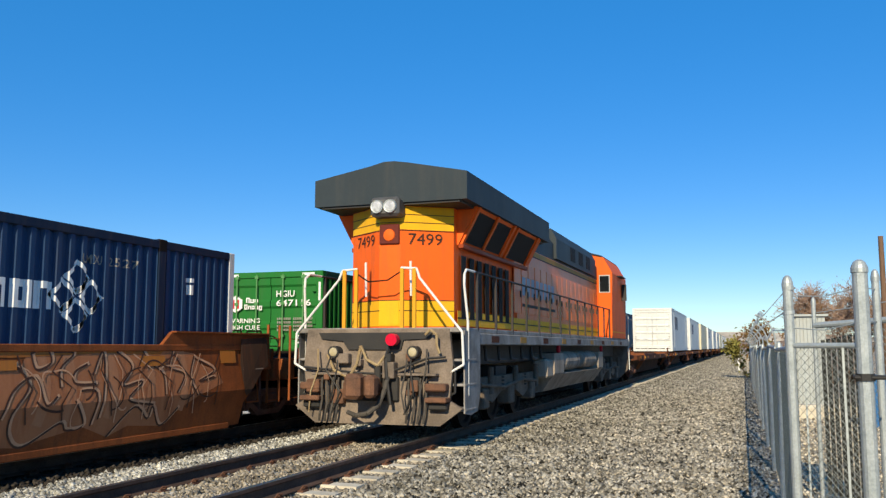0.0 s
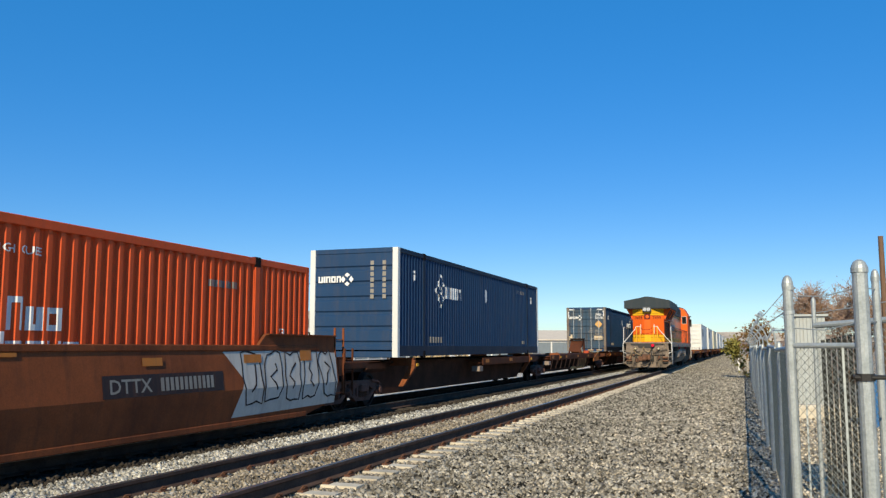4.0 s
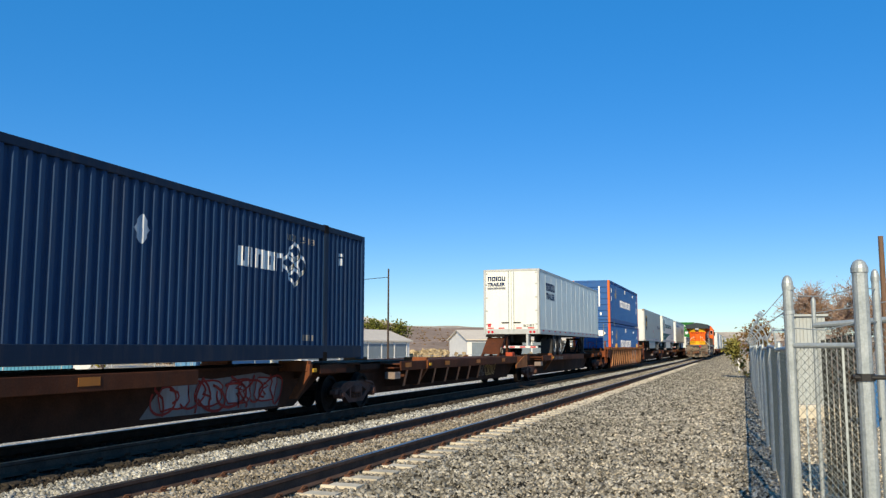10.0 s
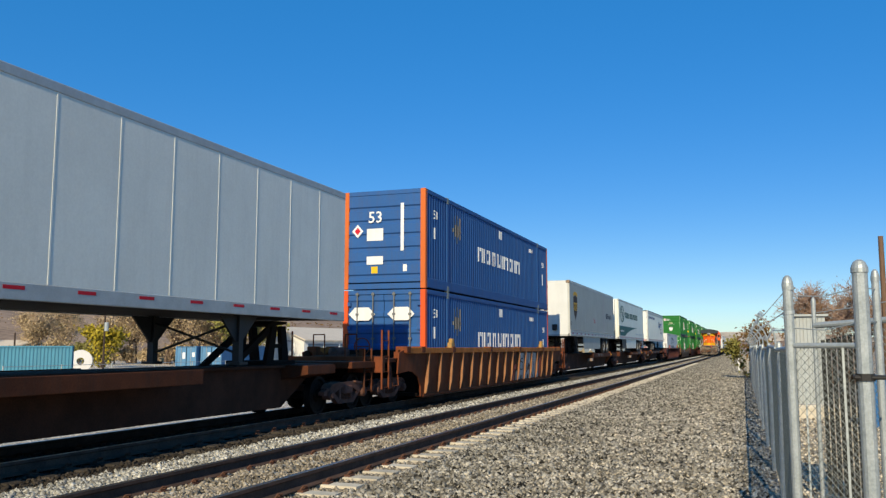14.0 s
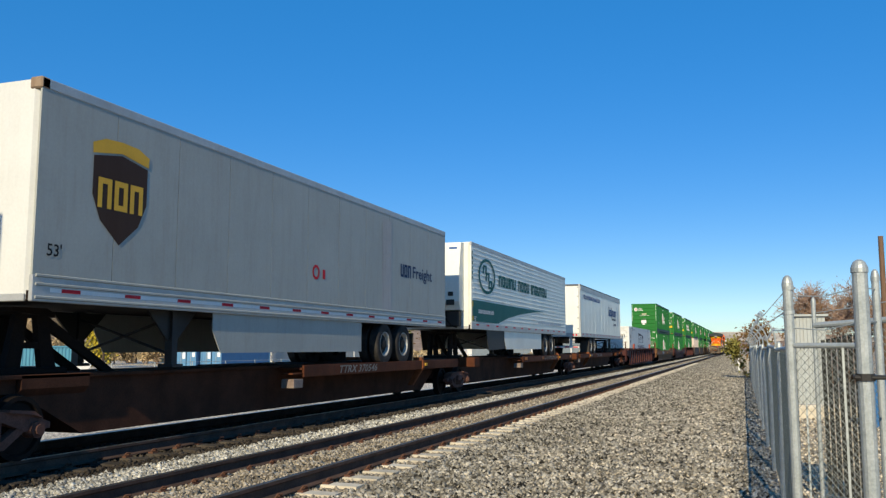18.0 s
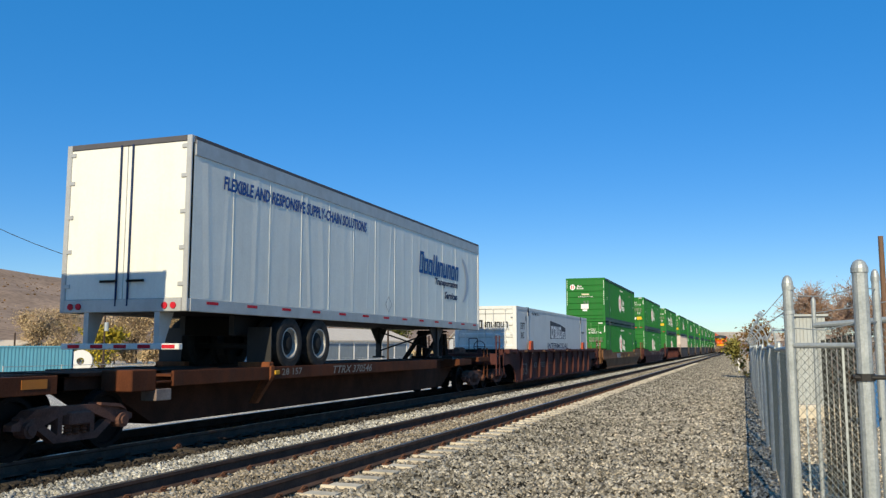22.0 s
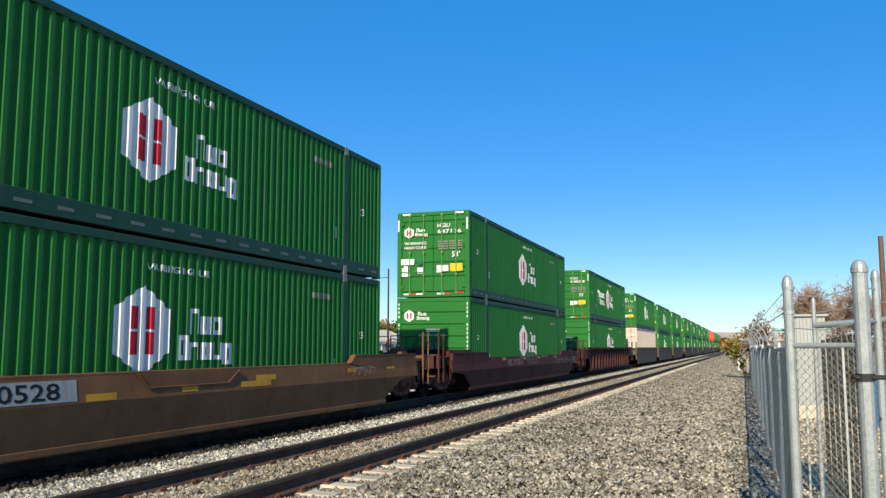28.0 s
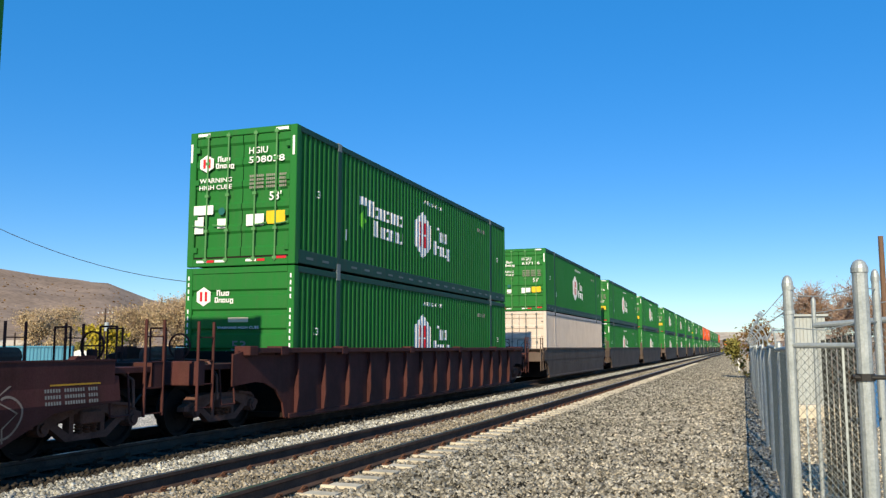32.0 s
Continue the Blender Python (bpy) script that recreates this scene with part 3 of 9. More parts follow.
def well_car(label, mat, ribs=True, end=11.6, trucks=(-10.1, 10.1), couplers=(True, True), side=8.62, top=1.47, name="well_car", ladders=(True, True), chord=10.28, raised=None, group="well cars", rise=0.2, belly=None, rib_row=(15, 8.07), cut=(False, False), rib_mat=None, rib_out=0.05, chord_mat=None, chord_depth=0.1):
    """A container well car, its middle at 0."""
    c = thing(name, label, "well car", group)
    hw = 1.39
    for s in (-1, 1):
        x = s * (hw - 0.05)
        zt = top - 0.05
        if ribs:
            o = [(side - 0.16, 0.13), (side - 0.08, 0.42), (side + 0.2, 0.68), (side + 0.6, 0.82), (side + 0.9, 0.85), (chord, 0.8), (chord, zt - 0.08), (chord - 0.3, zt - 0.02)]
            o = o + [(-a, b) for a, b in o[::-1]]
        else:
            o = [(side - 0.5, 0.16), (side - 0.2, 0.66), (side + 0.15, 0.84), (side + 0.6, 0.9), (chord - 0.55, 0.86), (chord - 0.55, zt - 0.16), (chord - 1.0, zt - 0.02)]
            o = o + [(-a, b) for a, b in o[::-1]]
        if raised:
            BENT.add(c.name)
            half = belly or [(side - 0.2, 0.14), (chord - 0.4, 0.3), (chord, 0.66), (chord, 0.74)]
            notch = [(side + 0.02, 0.14), (side + 0.06, 0.5), (side + 0.3, 0.74)]
            top_end = [[(side + 0.3, 0.74), (side + 0.66, 1.06), (chord, 1.08), (chord, zt)] if k else [(chord, 0.74), (chord, zt)] for k in cut]
            up = [(-a, b) for a, b in top_end[0][::-1]] + top_end[1]
            low = [(-a, b) for a, b in (notch if cut[0] else half)[::-1]] + (notch if cut[1] else half)
            for nm, q in (("side_sheet", up), ("lower_sheet", low)):
                g = G().extrude(q, "x", -0.02, 0.02)
                g.v = [(x + a - s * bulge(z, *WELL_FOLD), y, z) for a, y, z in g.v]
                part(nm, g, mat, c)
        else:
            part("side_sheet", G().extrude(o, "x", x - 0.02, x + 0.02), mat, c)
        part("top_chord", G().box(min(s * (hw + (0.1 if ribs else 0)), s * (hw - 0.2)), max(s * (hw + (0.1 if ribs else 0)), s * (hw - 0.2)), -side - (1.25 if ribs else 0.2), side + (1.25 if ribs else 0.2), top - chord_depth, top, 0.012), chord_mat or mat, c)
        part("bottom_chord", G().box(min(s * (hw - 0.01), s * (hw - 0.25)), max(s * (hw - 0.01), s * (hw - 0.25)), -side + 0.3, side - 0.3, 0.1, 0.2, 0.012), mat, c)
        if ribs:
            n, reach = rib_row
            for i in range(n):
                y = -reach + 2 * reach * i / (n - 1)
                part("rib", G().extrude([(s * (hw - 0.03), top - 0.1), (s * (hw + rib_out), top - 0.12), (s * (hw + rib_out + 0.02), 0.5), (s * (hw + 0.03), 0.2), (s * (hw - 0.03), 0.2)], "y", y - 0.03, y + 0.03), rib_mat or mat, c)
            for y in (-side - 1.2, -side - 0.1, -6.1, -2.05, 2.05, 6.1, side + 0.1, side + 1.2):
                part("pedestal_pad", G().box(min(s * (hw - 0.22), s * (hw + 0.04)), max(s * (hw - 0.22), s * (hw + 0.11)), y - 0.14, y + 0.14, top - 0.14, top + 0.03, 0.012), mat, c)
        for e in (-1, 1):
            if raised:
                a = e * (side - raised)
                part("raised_side", G().extrude([(a - e * 0.25, top - 0.01), (a, top + rise), (e * (chord - 0.1), top + rise), (e * (chord - 0.1), top - 0.3), (e * (side - 0.1), top - 0.3)], "x", min(x - s * 0.03, x + s * (0.035 if belly is None else 0.09)), max(x - s * 0.03, x + s * (0.035 if belly is None else 0.09))), mat, c)
                part("side_flange", G().box(min(x, x + s * 0.1), max(x, x + s * 0.1), min(a, e * (chord - 0.1)), max(a, e * (chord - 0.1)), top + rise - 0.012, top + rise + 0.012), mat, c)
    part("well_floor", G().box(-hw + 0.1, hw - 0.1, -side + 0.2, side - 0.2, 0.13, 0.22), M_STEEL, c)
    for e in (-1, 1):
        g = G().extrude([(e * (side - 0.1), 0.3), (e * (side - 0.1), 1.15), (e * (end - 0.25), 1.15), (e * (end - 0.25), 0.7), (e * (side + 1.0), 0.62)], "x", -0.45, 0.45)
        part("end_sill", g, M_STEEL, c)
        part("end_platform", G().box(-hw + 0.08, hw - 0.08, min(e * (side + 0.1), e * (end - 0.3)), max(e * (side + 0.1), e * (end - 0.3)), 1.1, 1.19, 0.01), mat, c)
        part("end_beam", G().box(-hw + 0.02, hw - 0.02, min(e * (end - 0.5), e * (end - 0.28)), max(e * (end - 0.5), e * (end - 0.28)), 0.85, 1.25, 0.015), mat, c)
        k = min(side + 0.02, 8.12)
        part("bulkhead", G().box(-hw + 0.07, hw - 0.07, min(e * k, e * (k + 0.08)), max(e * k, e * (k + 0.08)), 0.16, 1.4), M_STEEL, c)
    for y in trucks:
        truck(c, y)
    for e, has in zip((-1, 1), couplers):
        if has:
            coupler(c, e * (end - 0.3), e)
    for e, has in zip((-1, 1), ladders):
        if has:
            for s in (-1, 1):
                ladder(c, s * (hw - 0.02), e * (end - 0.5), 0.45, 1.9, 4, 0.42, mat)
            for s in (-0.45, 0.45):
                part("grab_post", G().tube([(s - 0.16, e * (end - 0.45), 1.2), (s - 0.16, e * (end - 0.45), 1.8), (s + 0.16, e * (end - 0.45), 1.8), (s + 0.16, e * (end - 0.45), 1.2)], 0.017, 6), mat, c)
            bw = G().lathe([(-0.012, 0.2), (-0.012, 0.225), (0.012, 0.225), (0.012, 0.2)], (0.55, e * (end - 0.9), 1.5), "y", 18)
            bw.box(0.47, 0.63, e * (end - 0.9) - 0.05, e * (end - 0.9) + 0.05, 1.15, 1.45, 0.02).cyl((0.35, e * (end - 0.9), 1.5), (0.75, e * (end - 0.9), 1.5), 0.012, 5)
            part("brake_wheel", bw, mat, c)
            part("brake_pipe", G().tube([(-1.1, e * (end - 1.3), 1.24), (0.2, e * (end - 1.25), 1.27), (1.0, e * (end - 1.1), 1.24), (1.32, e * (end - 0.9), 1.0), (1.34, e * (end - 0.9), 0.6)], 0.024, 6), M_UNDER, c)
            part("air_reservoir", G().lathe([(-0.42, 0.05), (-0.38, 0.14), (0.38, 0.14), (0.42, 0.05)], (-0.5, e * (end - 1.7), 1.34), "y", 12), M_UNDER, c)
            for s in (-1, 1):
                part("side_step", G().tube([(s * 1.3, e * (end - 1.0), 1.12), (s * 1.36, e * (end - 1.0), 0.5), (s * 1.36, e * (end - 1.4), 0.5), (s * 1.3, e * (end - 1.4), 1.12)], 0.016, 6), mat, c)
                part("end_bracket", G().extrude([(e * (end - 2.2), 1.19), (e * (end - 1.6), 1.19), (e * (end - 1.6), 1.36), (e * (end - 1.95), 1.36)], "x", s * 1.2 - 0.06, s * 1.2 + 0.06), mat, c)
    return c


# ---- spine cars ----
M_ARM = material("worn_orange_brown_steel", (0.25, 0.08, 0.03), 0.7, 0, (0.12, 0.042, 0.02), 2, 0.8, 40, 0.2, 0.2, dirt=(0.05, 0.03, 0.022), dirt_amount=0.5)
M_SILL = material("sooty_brown_sill_paint", (0.082, 0.034, 0.02), 0.85, 0, (0.042, 0.02, 0.013), 1.5, 0.8, 40, 0.2, 0.15)
# The arms' steel brightened: sunlight on the gusset faces is in the colour
M_GUSSET = material("scuffed_orange_steel", (0.42, 0.15, 0.045), 0.7, 0, (0.25, 0.085, 0.03), 2, 0.8, 40, 0.15, 0.2, dirt=(0.05, 0.03, 0.022), dirt_amount=0.3)
M_HITCHRED = paint("faded_red_box_paint", (0.42, 0.07, 0.03), dirt_amount=0.3)
# Sunlight on the arm ends below the deck, put into a paler colour
M_ARMLIT = material("bare_orange_worn_steel", (0.55, 0.22, 0.11), 0.7, 0, (0.34, 0.13, 0.065), 3, 0.8, 50, 0.2, 0.2)
M_CLIP = paint("chipped_yellow_clip", (0.6, 0.32, 0.03), dirt_amount=0.5)
# Pale because sunlight on the step plates is put into this steel
M_STEPLIT = material("bare_scuffed_steel", (0.3, 0.24, 0.2), 0.6, 0.2, (0.16, 0.11, 0.09), 3, 0.8, 50, 0.2, 0.2)


def spine_unit(label, rear, front, deck, hitch=None, mat=None, name="spine_car", rear_truck=True, pedestal=(), reflectors=True, coupled=(False, False), facing=1, arm=None, steps=(), boxes=(), gusset=None):
    """A spine car platform. All along in metres from its middle: truck centres rear and front, deck (from, to), the trailer hitch's place."""
    mat = mat or M_RUST
    c = thing(name, label, "spine car", "spine cars")
    o = [(rear + 1.0, 0.86), (rear + 2.2, 0.28 if arm else 0.23), (front - 2.2, 0.28 if arm else 0.23), (front - 1.0, 0.86), (front + 0.2, 0.86), (front + 0.2, 1.08), (rear - 0.2, 1.08), (rear - 0.2, 0.86)]
    part("centre_sill", G().extrude(o, "x", -0.62, 0.62), M_SILL, c)
    part("sill_cap", G().box(-0.72, 0.72, rear - 0.2, front + 0.2, 1.05, 1.11, 0.01), M_SILL, c)
    for a, b in deck:
        for s in (-1, 1):
            part("wheel_platform", G().box(min(s * 0.65, s * 1.27), max(s * 0.65, s * 1.27), a, b, 1.02, 1.06), mat, c)
            edge = part("edge_channel", G().box(s * 1.27 - 0.025, s * 1.27 + 0.025, a, b, 0.87, 1.11, 0.008), mat, c)
            if reflectors and s > 0:
                y = a + 0.3
                k = 0
                while y < b - 0.4:
                    if k % 2 == 0:
                        part("reflector", G().box(1.298, 1.302, y, y + 0.42, 0.95, 1.07), M_AMBER_REF, edge)
                    y += 1.6
                    k += 1
        n = max(int((b - a) / arm), 2) if arm else 0
        for i in range(n):
            y = a + 0.5 + (b - a - 1.0) * i / (n - 1)
            if y > 1.0:
                continue
            for s in (-1, 1):
                part("cross_arm", G().extrude([(s * 0.62, 0.44), (s * 1.16, 0.46), (s * 1.26, 0.9), (s * 1.2, 1.0), (s * 0.62, 1.0)], "y", y - 0.02, y + 0.02), M_SILL, c)
                part("arm_flange", G().extrude([(s * 1.15, 0.45), (s * 1.17, 0.45), (s * 1.275, 0.88), (s * 1.255, 0.88)], "y", y - 0.06, y + 0.06), M_ARMLIT, c)
    for y in pedestal:
        for s in (-1, 1):
            part("pedestal", G().box(min(s * 0.6, s * 1.3), max(s * 0.6, s * 1.3), y - 0.08, y + 0.08, 0.98, 1.2, 0.015), M_ARM, c)
            arm_ = part("pedestal_arm", G().extrude([(s * 0.86, 0.42), (s * 1.27, 1.14), (s * 1.335, 1.12), (s * 1.335, 0.92), (s * 1.0, 0.42)], "y", y - 0.06, y + 0.06), M_ARM, c)
            part("lock_clip", G().box(min(s * 1.2, s * 1.36), max(s * 1.2, s * 1.36), y + 0.06, y + 0.22, 0.96, 1.04, 0.01), M_CLIP, arm_)
    if hitch is not None:
        h, f = hitch, facing
        if arm:
            for s in (-1, 1):
                part("hitch_strut", G().extrude([(h - f * 1.25, 1.1), (h - f * 1.0, 1.1), (h + f * 0.12, 1.86), (h - f * 0.15, 1.94)], "x", s * 0.34 - 0.03, s * 0.34 + 0.03), mat, c)
                part("hitch_post", G().extrude([(h + f * 0.14, 1.1), (h + f * 0.36, 1.1), (h + f * 0.22, 1.92), (h + f * 0.04, 1.92)], "x", s * 0.36 - 0.04, s * 0.36 + 0.04), mat, c)
            part("hitch_sheet", G().extrude([(h - f * 1.1, 1.2), (h - f * 0.25, 1.84), (h - f * 0.25, 1.88), (h - f * 1.1, 1.24)], "x", -0.31, 0.31), mat, c)
            part("hitch_ring", G().lathe([(-0.02, 0.05), (-0.02, 0.13), (0.02, 0.13)], (0.38, h - f * 0.75, 1.34), "x", 14), M_LETTER_OLD, c)
            part("hitch_box", G().box(0.42, 0.72, h - f * 0.1 - 0.2, h - f * 0.1 + 0.2, 1.1, 1.27, 0.02), M_HITCHRED, c)
        else:
            for s in (-1, 1):
                part("hitch_leg", G().extrude([(h - f * 0.48, 1.1), (h - f * 0.2, 1.1), (h - f * 0.05, 1.93), (h - f * 0.25, 1.93)], "x", s * 0.36 - 0.05, s * 0.36 + 0.05), M_STEEL, c)
                part("hitch_leg", G().extrude([(h + f * 0.2, 1.1), (h + f * 0.48, 1.1), (h + f * 0.3, 1.93), (h + f * 0.1, 1.93)], "x", s * 0.36 - 0.05, s * 0.36 + 0.05), M_STEEL, c)
                part("hitch_brace", G().box(s * 0.36 - 0.04, s * 0.36 + 0.04, h - 0.34, h + 0.34, 1.46, 1.55), M_STEEL, c)
                part("hitch_strut", G().extrude([(h - f * 1.75, 1.1), (h - f * 1.5, 1.1), (h - f * 0.25, 1.78), (h - f * 0.3, 1.92)], "x", s * 0.33 - 0.04, s * 0.33 + 0.04), M_STEEL, c)
            part("hitch_foot", G().box(-0.5, 0.5, h - 0.6, h + 0.6, 1.1, 1.2, 0.02), M_STEEL, c)
        part("hitch_plate", G().extrude([(h - f * 0.4, 1.9), (h + f * 0.36, 1.98), (h + f * 0.36, 2.03), (h - f * 0.25, 2.03), (h - f * 0.4, 1.96)], "x", -0.4, 0.4), M_STEEL, c)
    for y in steps:
        part("deck_step", G().box(1.0, 1.27, y - 0.42, y - 0.002, 0.93, 0.96, 0.005), mat, c)
        part("step_plate", G().box(1.0, 1.29, y - 0.4, y - 0.03, 0.66, 0.84, 0.01), M_STEPLIT, c)
    if gusset:
        a, b = gusset
        for s in (-1, 1):
            part("end_gusset", G().extrude([(a, 0.66), (b, 0.68), (b, 1.16), (b - 0.55, 1.12), (b - 1.15, 0.95), (a, 0.8)], "x", s * 1.29 - 0.015, s * 1.29 + 0.015), M_GUSSET, c)
    for y in boxes:
        part("end_box", G().box(0.7, 1.27, y - 0.28, y + 0.28, 0.82, 1.14, 0.015), mat, c)
    for e, y in ((-1, rear), (1, front)):
        w = 0.72 if e < 0 and steps else 1.25
        part("end_wing", G().extrude([(-w, 1.1), (w, 1.1), (w, 0.92), (0.6, 0.8), (-0.6, 0.8), (-w, 0.92)], "y", min(y - e * 2.2, y - e * 0.95), max(y - e * 2.2, y - e * 0.95)), M_SILL if e < 0 and steps else mat, c)
    if rear_truck:
        truck(c, rear)
    if coupled[1]:
        truck(c, front)
    for e, y, has in ((-1, rear, coupled[0]), (1, front, coupled[1])):
        if has:
            part("end_deck", G().box(-1.2, 1.2, min(y, y + e * 1.3), max(y, y + e * 1.3), 0.98, 1.14, 0.015), mat, c)
            coupler(c, y + e * 1.2, e)
            ladder(c, 1.15, y + e * 1.0, 0.4, 1.45, 4, 0.42, mat)
    return c


M_AMBER_REF = paint("amber_reflector", (0.5, 0.17, 0.03), dirt_amount=0.4)


# ---- road trailers ----
M_WHEELRIM = material("dull_pale_wheel_rim", (0.42, 0.42, 0.4), 0.5, 0.2, (0.2, 0.19, 0.17), 5, 0.8, 60, 0.15, 0.1)


def trailer(label, skin=None, rear_doors=True, L=16.15, skirt=None, reefer=False, ribs=True, seams=13, wheels=3.0, legs=12.6, top_mat=None, H=2.93, tape=True, rail_h=0.22, rods=None, gap=0.003):
    """A road trailer, its box from 0 to L along, the box floor at 0. rear_doors: the doors face -y, else the nose does."""
    skin = skin or M_WHITE
    c = thing("semi_trailer", label, "semi trailer", "semi trailers")
    x1 = 1.295
    if not rear_doors:
        wheels, legs = L - wheels, L - legs
    for s in (-1, 1):
        n = seams
        for i in range(n):
            a, b = L * i / n, L * (i + 1) / n
            g = G().box(min(s * x1, s * (x1 - 0.03)), max(s * x1, s * (x1 - 0.03)), a + gap, b - gap, rail_h, H - 0.12)
            part("side_panel", g, skin, c)
            if ribs and i:
                part("seam", G().box(min(s * (x1 - 0.002), s * (x1 + 0.005)), max(s * (x1 - 0.002), s * (x1 + 0.005)), a - 0.014, a + 0.014, rail_h, H - 0.12), skin, c)
        part("bottom_rail", G().box(min(s * (x1 + 0.012), s * (x1 - 0.05)), max(s * (x1 + 0.012), s * (x1 - 0.05)), 0.06 if rear_doors else 0, L, 0.0, rail_h, 0.01), M_ALU if rail_h > 0.2 else skin, c)
        part("top_rail", G().box(min(s * (x1 + 0.01), s * (x1 - 0.05)), max(s * (x1 + 0.01), s * (x1 - 0.05)), 0.06 if rear_doors else 0, L, H - 0.14, H, 0.012), top_mat or M_ALU, c)
        if tape:
            for i in range(13):
                y = 0.5 + (L - 1.2) * i / 12
                part("marker_tape", G().box(min(s * (x1 + 0.013), s * (x1 + 0.016)), max(s * (x1 + 0.013), s * (x1 + 0.016)), y, y + 0.34, 0.13, 0.18), M_REDP, c)
    part("roof", G().box(-x1 + 0.04, x1 - 0.04, 0.02, L - 0.02, H - 0.05, H - 0.01), skin, c)
    part("floor", G().box(-x1 + 0.05, x1 - 0.05, 0.02, L - 0.02, 0.02, 0.14), M_STEEL, c)
    part("far_end", G().box(-x1 + 0.01, x1 - 0.01, L - 0.05, L - 0.005, 0.03, H - 0.03), skin, c)
    if rear_doors:
        for s in (-1, 1):
            part("corner_post", G().box(min(s * x1, s * (x1 - 0.1)), max(s * x1, s * (x1 - 0.1)), -0.03, 0.06, 0, H, 0.01), M_ALU, c)
            a, b = (0.006, x1 - 0.1) if s > 0 else (-x1 + 0.1, -0.006)
            d = part("door", G().box(a, b, -0.015, 0.03, 0.22, H - 0.1, 0.008), skin, c)
            for x in (s * 0.12,):
                part("lock_rod", G().cyl((x, -0.035, 0.1), (x, -0.035, H - 0.08), 0.017, 8), rods or M_GALV, d)
            part("handle", G().box(min(s * 0.1, s * 0.45), max(s * 0.1, s * 0.45), -0.06, -0.04, 0.5, 0.54), M_STEEL, d)
            for z in (0.45, 1.05, 1.65, 2.25, 2.75):
                part("hinge", G().box(s * (x1 - 0.13) - 0.06, s * (x1 - 0.13) + 0.06, -0.035, -0.012, z - 0.035, z + 0.035, 0.006), M_ALU, d)
            part("tail_light", G().cyl((s * 1.05, -0.06, 0.1), (s * 1.05, -0.03, 0.1), 0.055, 12), M_REDP, c)
            part("tail_light", G().cyl((s * 0.88, -0.06, 0.1), (s * 0.88, -0.03, 0.1), 0.055, 12), M_REDP, c)
            part("bumper_post", G().extrude([(-0.02, 0.0), (0.35, 0.0), (0.12, -0.55), (-0.02, -0.55)], "x", s * 0.72 - 0.05, s * 0.72 + 0.05), M_ALU, c)
        part("header", G().box(-x1 + 0.1, x1 - 0.1, -0.03, 0.05, H - 0.1, H, 0.01), top_mat or M_ALU, c)
        part("rear_sill", G().box(-x1 + 0.1, x1 - 0.1, -0.04, 0.06, 0, 0.22, 0.01), M_ALU, c)
        part("bumper_bar", G().box(-1.2, 1.2, -0.06, 0.04, -0.62, -0.52, 0.01), M_HAND, c)
        for i in range(5):
            part("bumper_tape", G().box(-1.05 + i * 0.48, -0.8 + i * 0.48, -0.064, -0.06, -0.6, -0.54), M_REDP, c)
    else:
        # The grey trailer's nose is painted whiter to hold the sunlight on it
        part("nose_panel", G().extrude([(-x1 + 0.12, 0), (x1 - 0.12, 0), (x1, 0.12), (-x1, 0.12)], "z", 0.02, H - 0.02), M_WHITEC if skirt and not reefer else skin, c)
        part("nose_rail", G().box(-x1 + 0.1, x1 - 0.1, -0.02, 0.02, 0.0, 0.1, 0.01), M_ALU, c)
    # running gear: slider frame, axles, tyres
    f = part("slider_frame", G().box(-0.62, -0.5, wheels - 1.6, wheels + 1.9, -0.35, 0.02).box(0.5, 0.62, wheels - 1.6, wheels + 1.9, -0.35, 0.02), M_BLACK, c)
    for k in (-0.62, 0.62):
        part("axle", G().cyl((-1.1, wheels + k, -0.55), (1.1, wheels + k, -0.55), 0.065, 10), M_BLACK, f)
        for s in (-1, 1):
            for x in (0.86, 1.16):
                prof = [(-0.1, 0.3), (-0.12, 0.36), (-0.12, 0.46), (-0.1, 0.505), (0.1, 0.505), (0.12, 0.46), (0.12, 0.36), (0.1, 0.3)]
                w = part("tyre", G().lathe([(s * x + s * a, r) for a, r in prof], (0, wheels + k, -0.5), "x", 28), M_RUBBER, c)
                if x > 1:
                    part("rim", G().lathe([(s * (x + 0.112), 0.31), (s * (x + 0.112), 0.285), (s * (x + 0.03), 0.25), (s * (x + 0.03), 0.05)], (0, wheels + k, -0.5), "x", 24), M_WHEELRIM, w)
                    part("hub", G().lathe([(s * (x + 0.035), 0.235), (s * (x + 0.045), 0.15), (s * (x + 0.1), 0.12), (s * (x + 0.11), 0.05)], (0, wheels + k, -0.5), "x", 18), M_RIM, w)
                else:
                    part("rim", G().lathe([(s * (x + 0.0), 0.3), (s * (x - 0.02), 0.1)], (0, wheels + k, -0.5), "x", 16), M_RIM, w)
    for s in (-1, 1):
        y = wheels - 1.35 if rear_doors else wheels + 1.3
        part("mud_flap", G().box(s * 1.015 - 0.265, s * 1.015 + 0.265, y, y + 0.02, -0.95, -0.2), M_BLACK, f)
        lg = G().box(s * 0.95 - 0.07, s * 0.95 + 0.07, legs - 0.07, legs + 0.07, -0.85, 0.02)
        lg.box(s * 0.95 - 0.14, s * 0.95 + 0.14, legs - 0.14, legs + 0.14, -0.9, -0.85)
        lg.extrude([(legs - 0.62, 0.0), (legs + 0.62, 0.0), (legs + 0.11, -0.48), (legs - 0.11, -0.48)], "x", s * 0.95 - 0.02, s * 0.95 + 0.02)
        part("landing_leg", lg, M_BLACK, c)
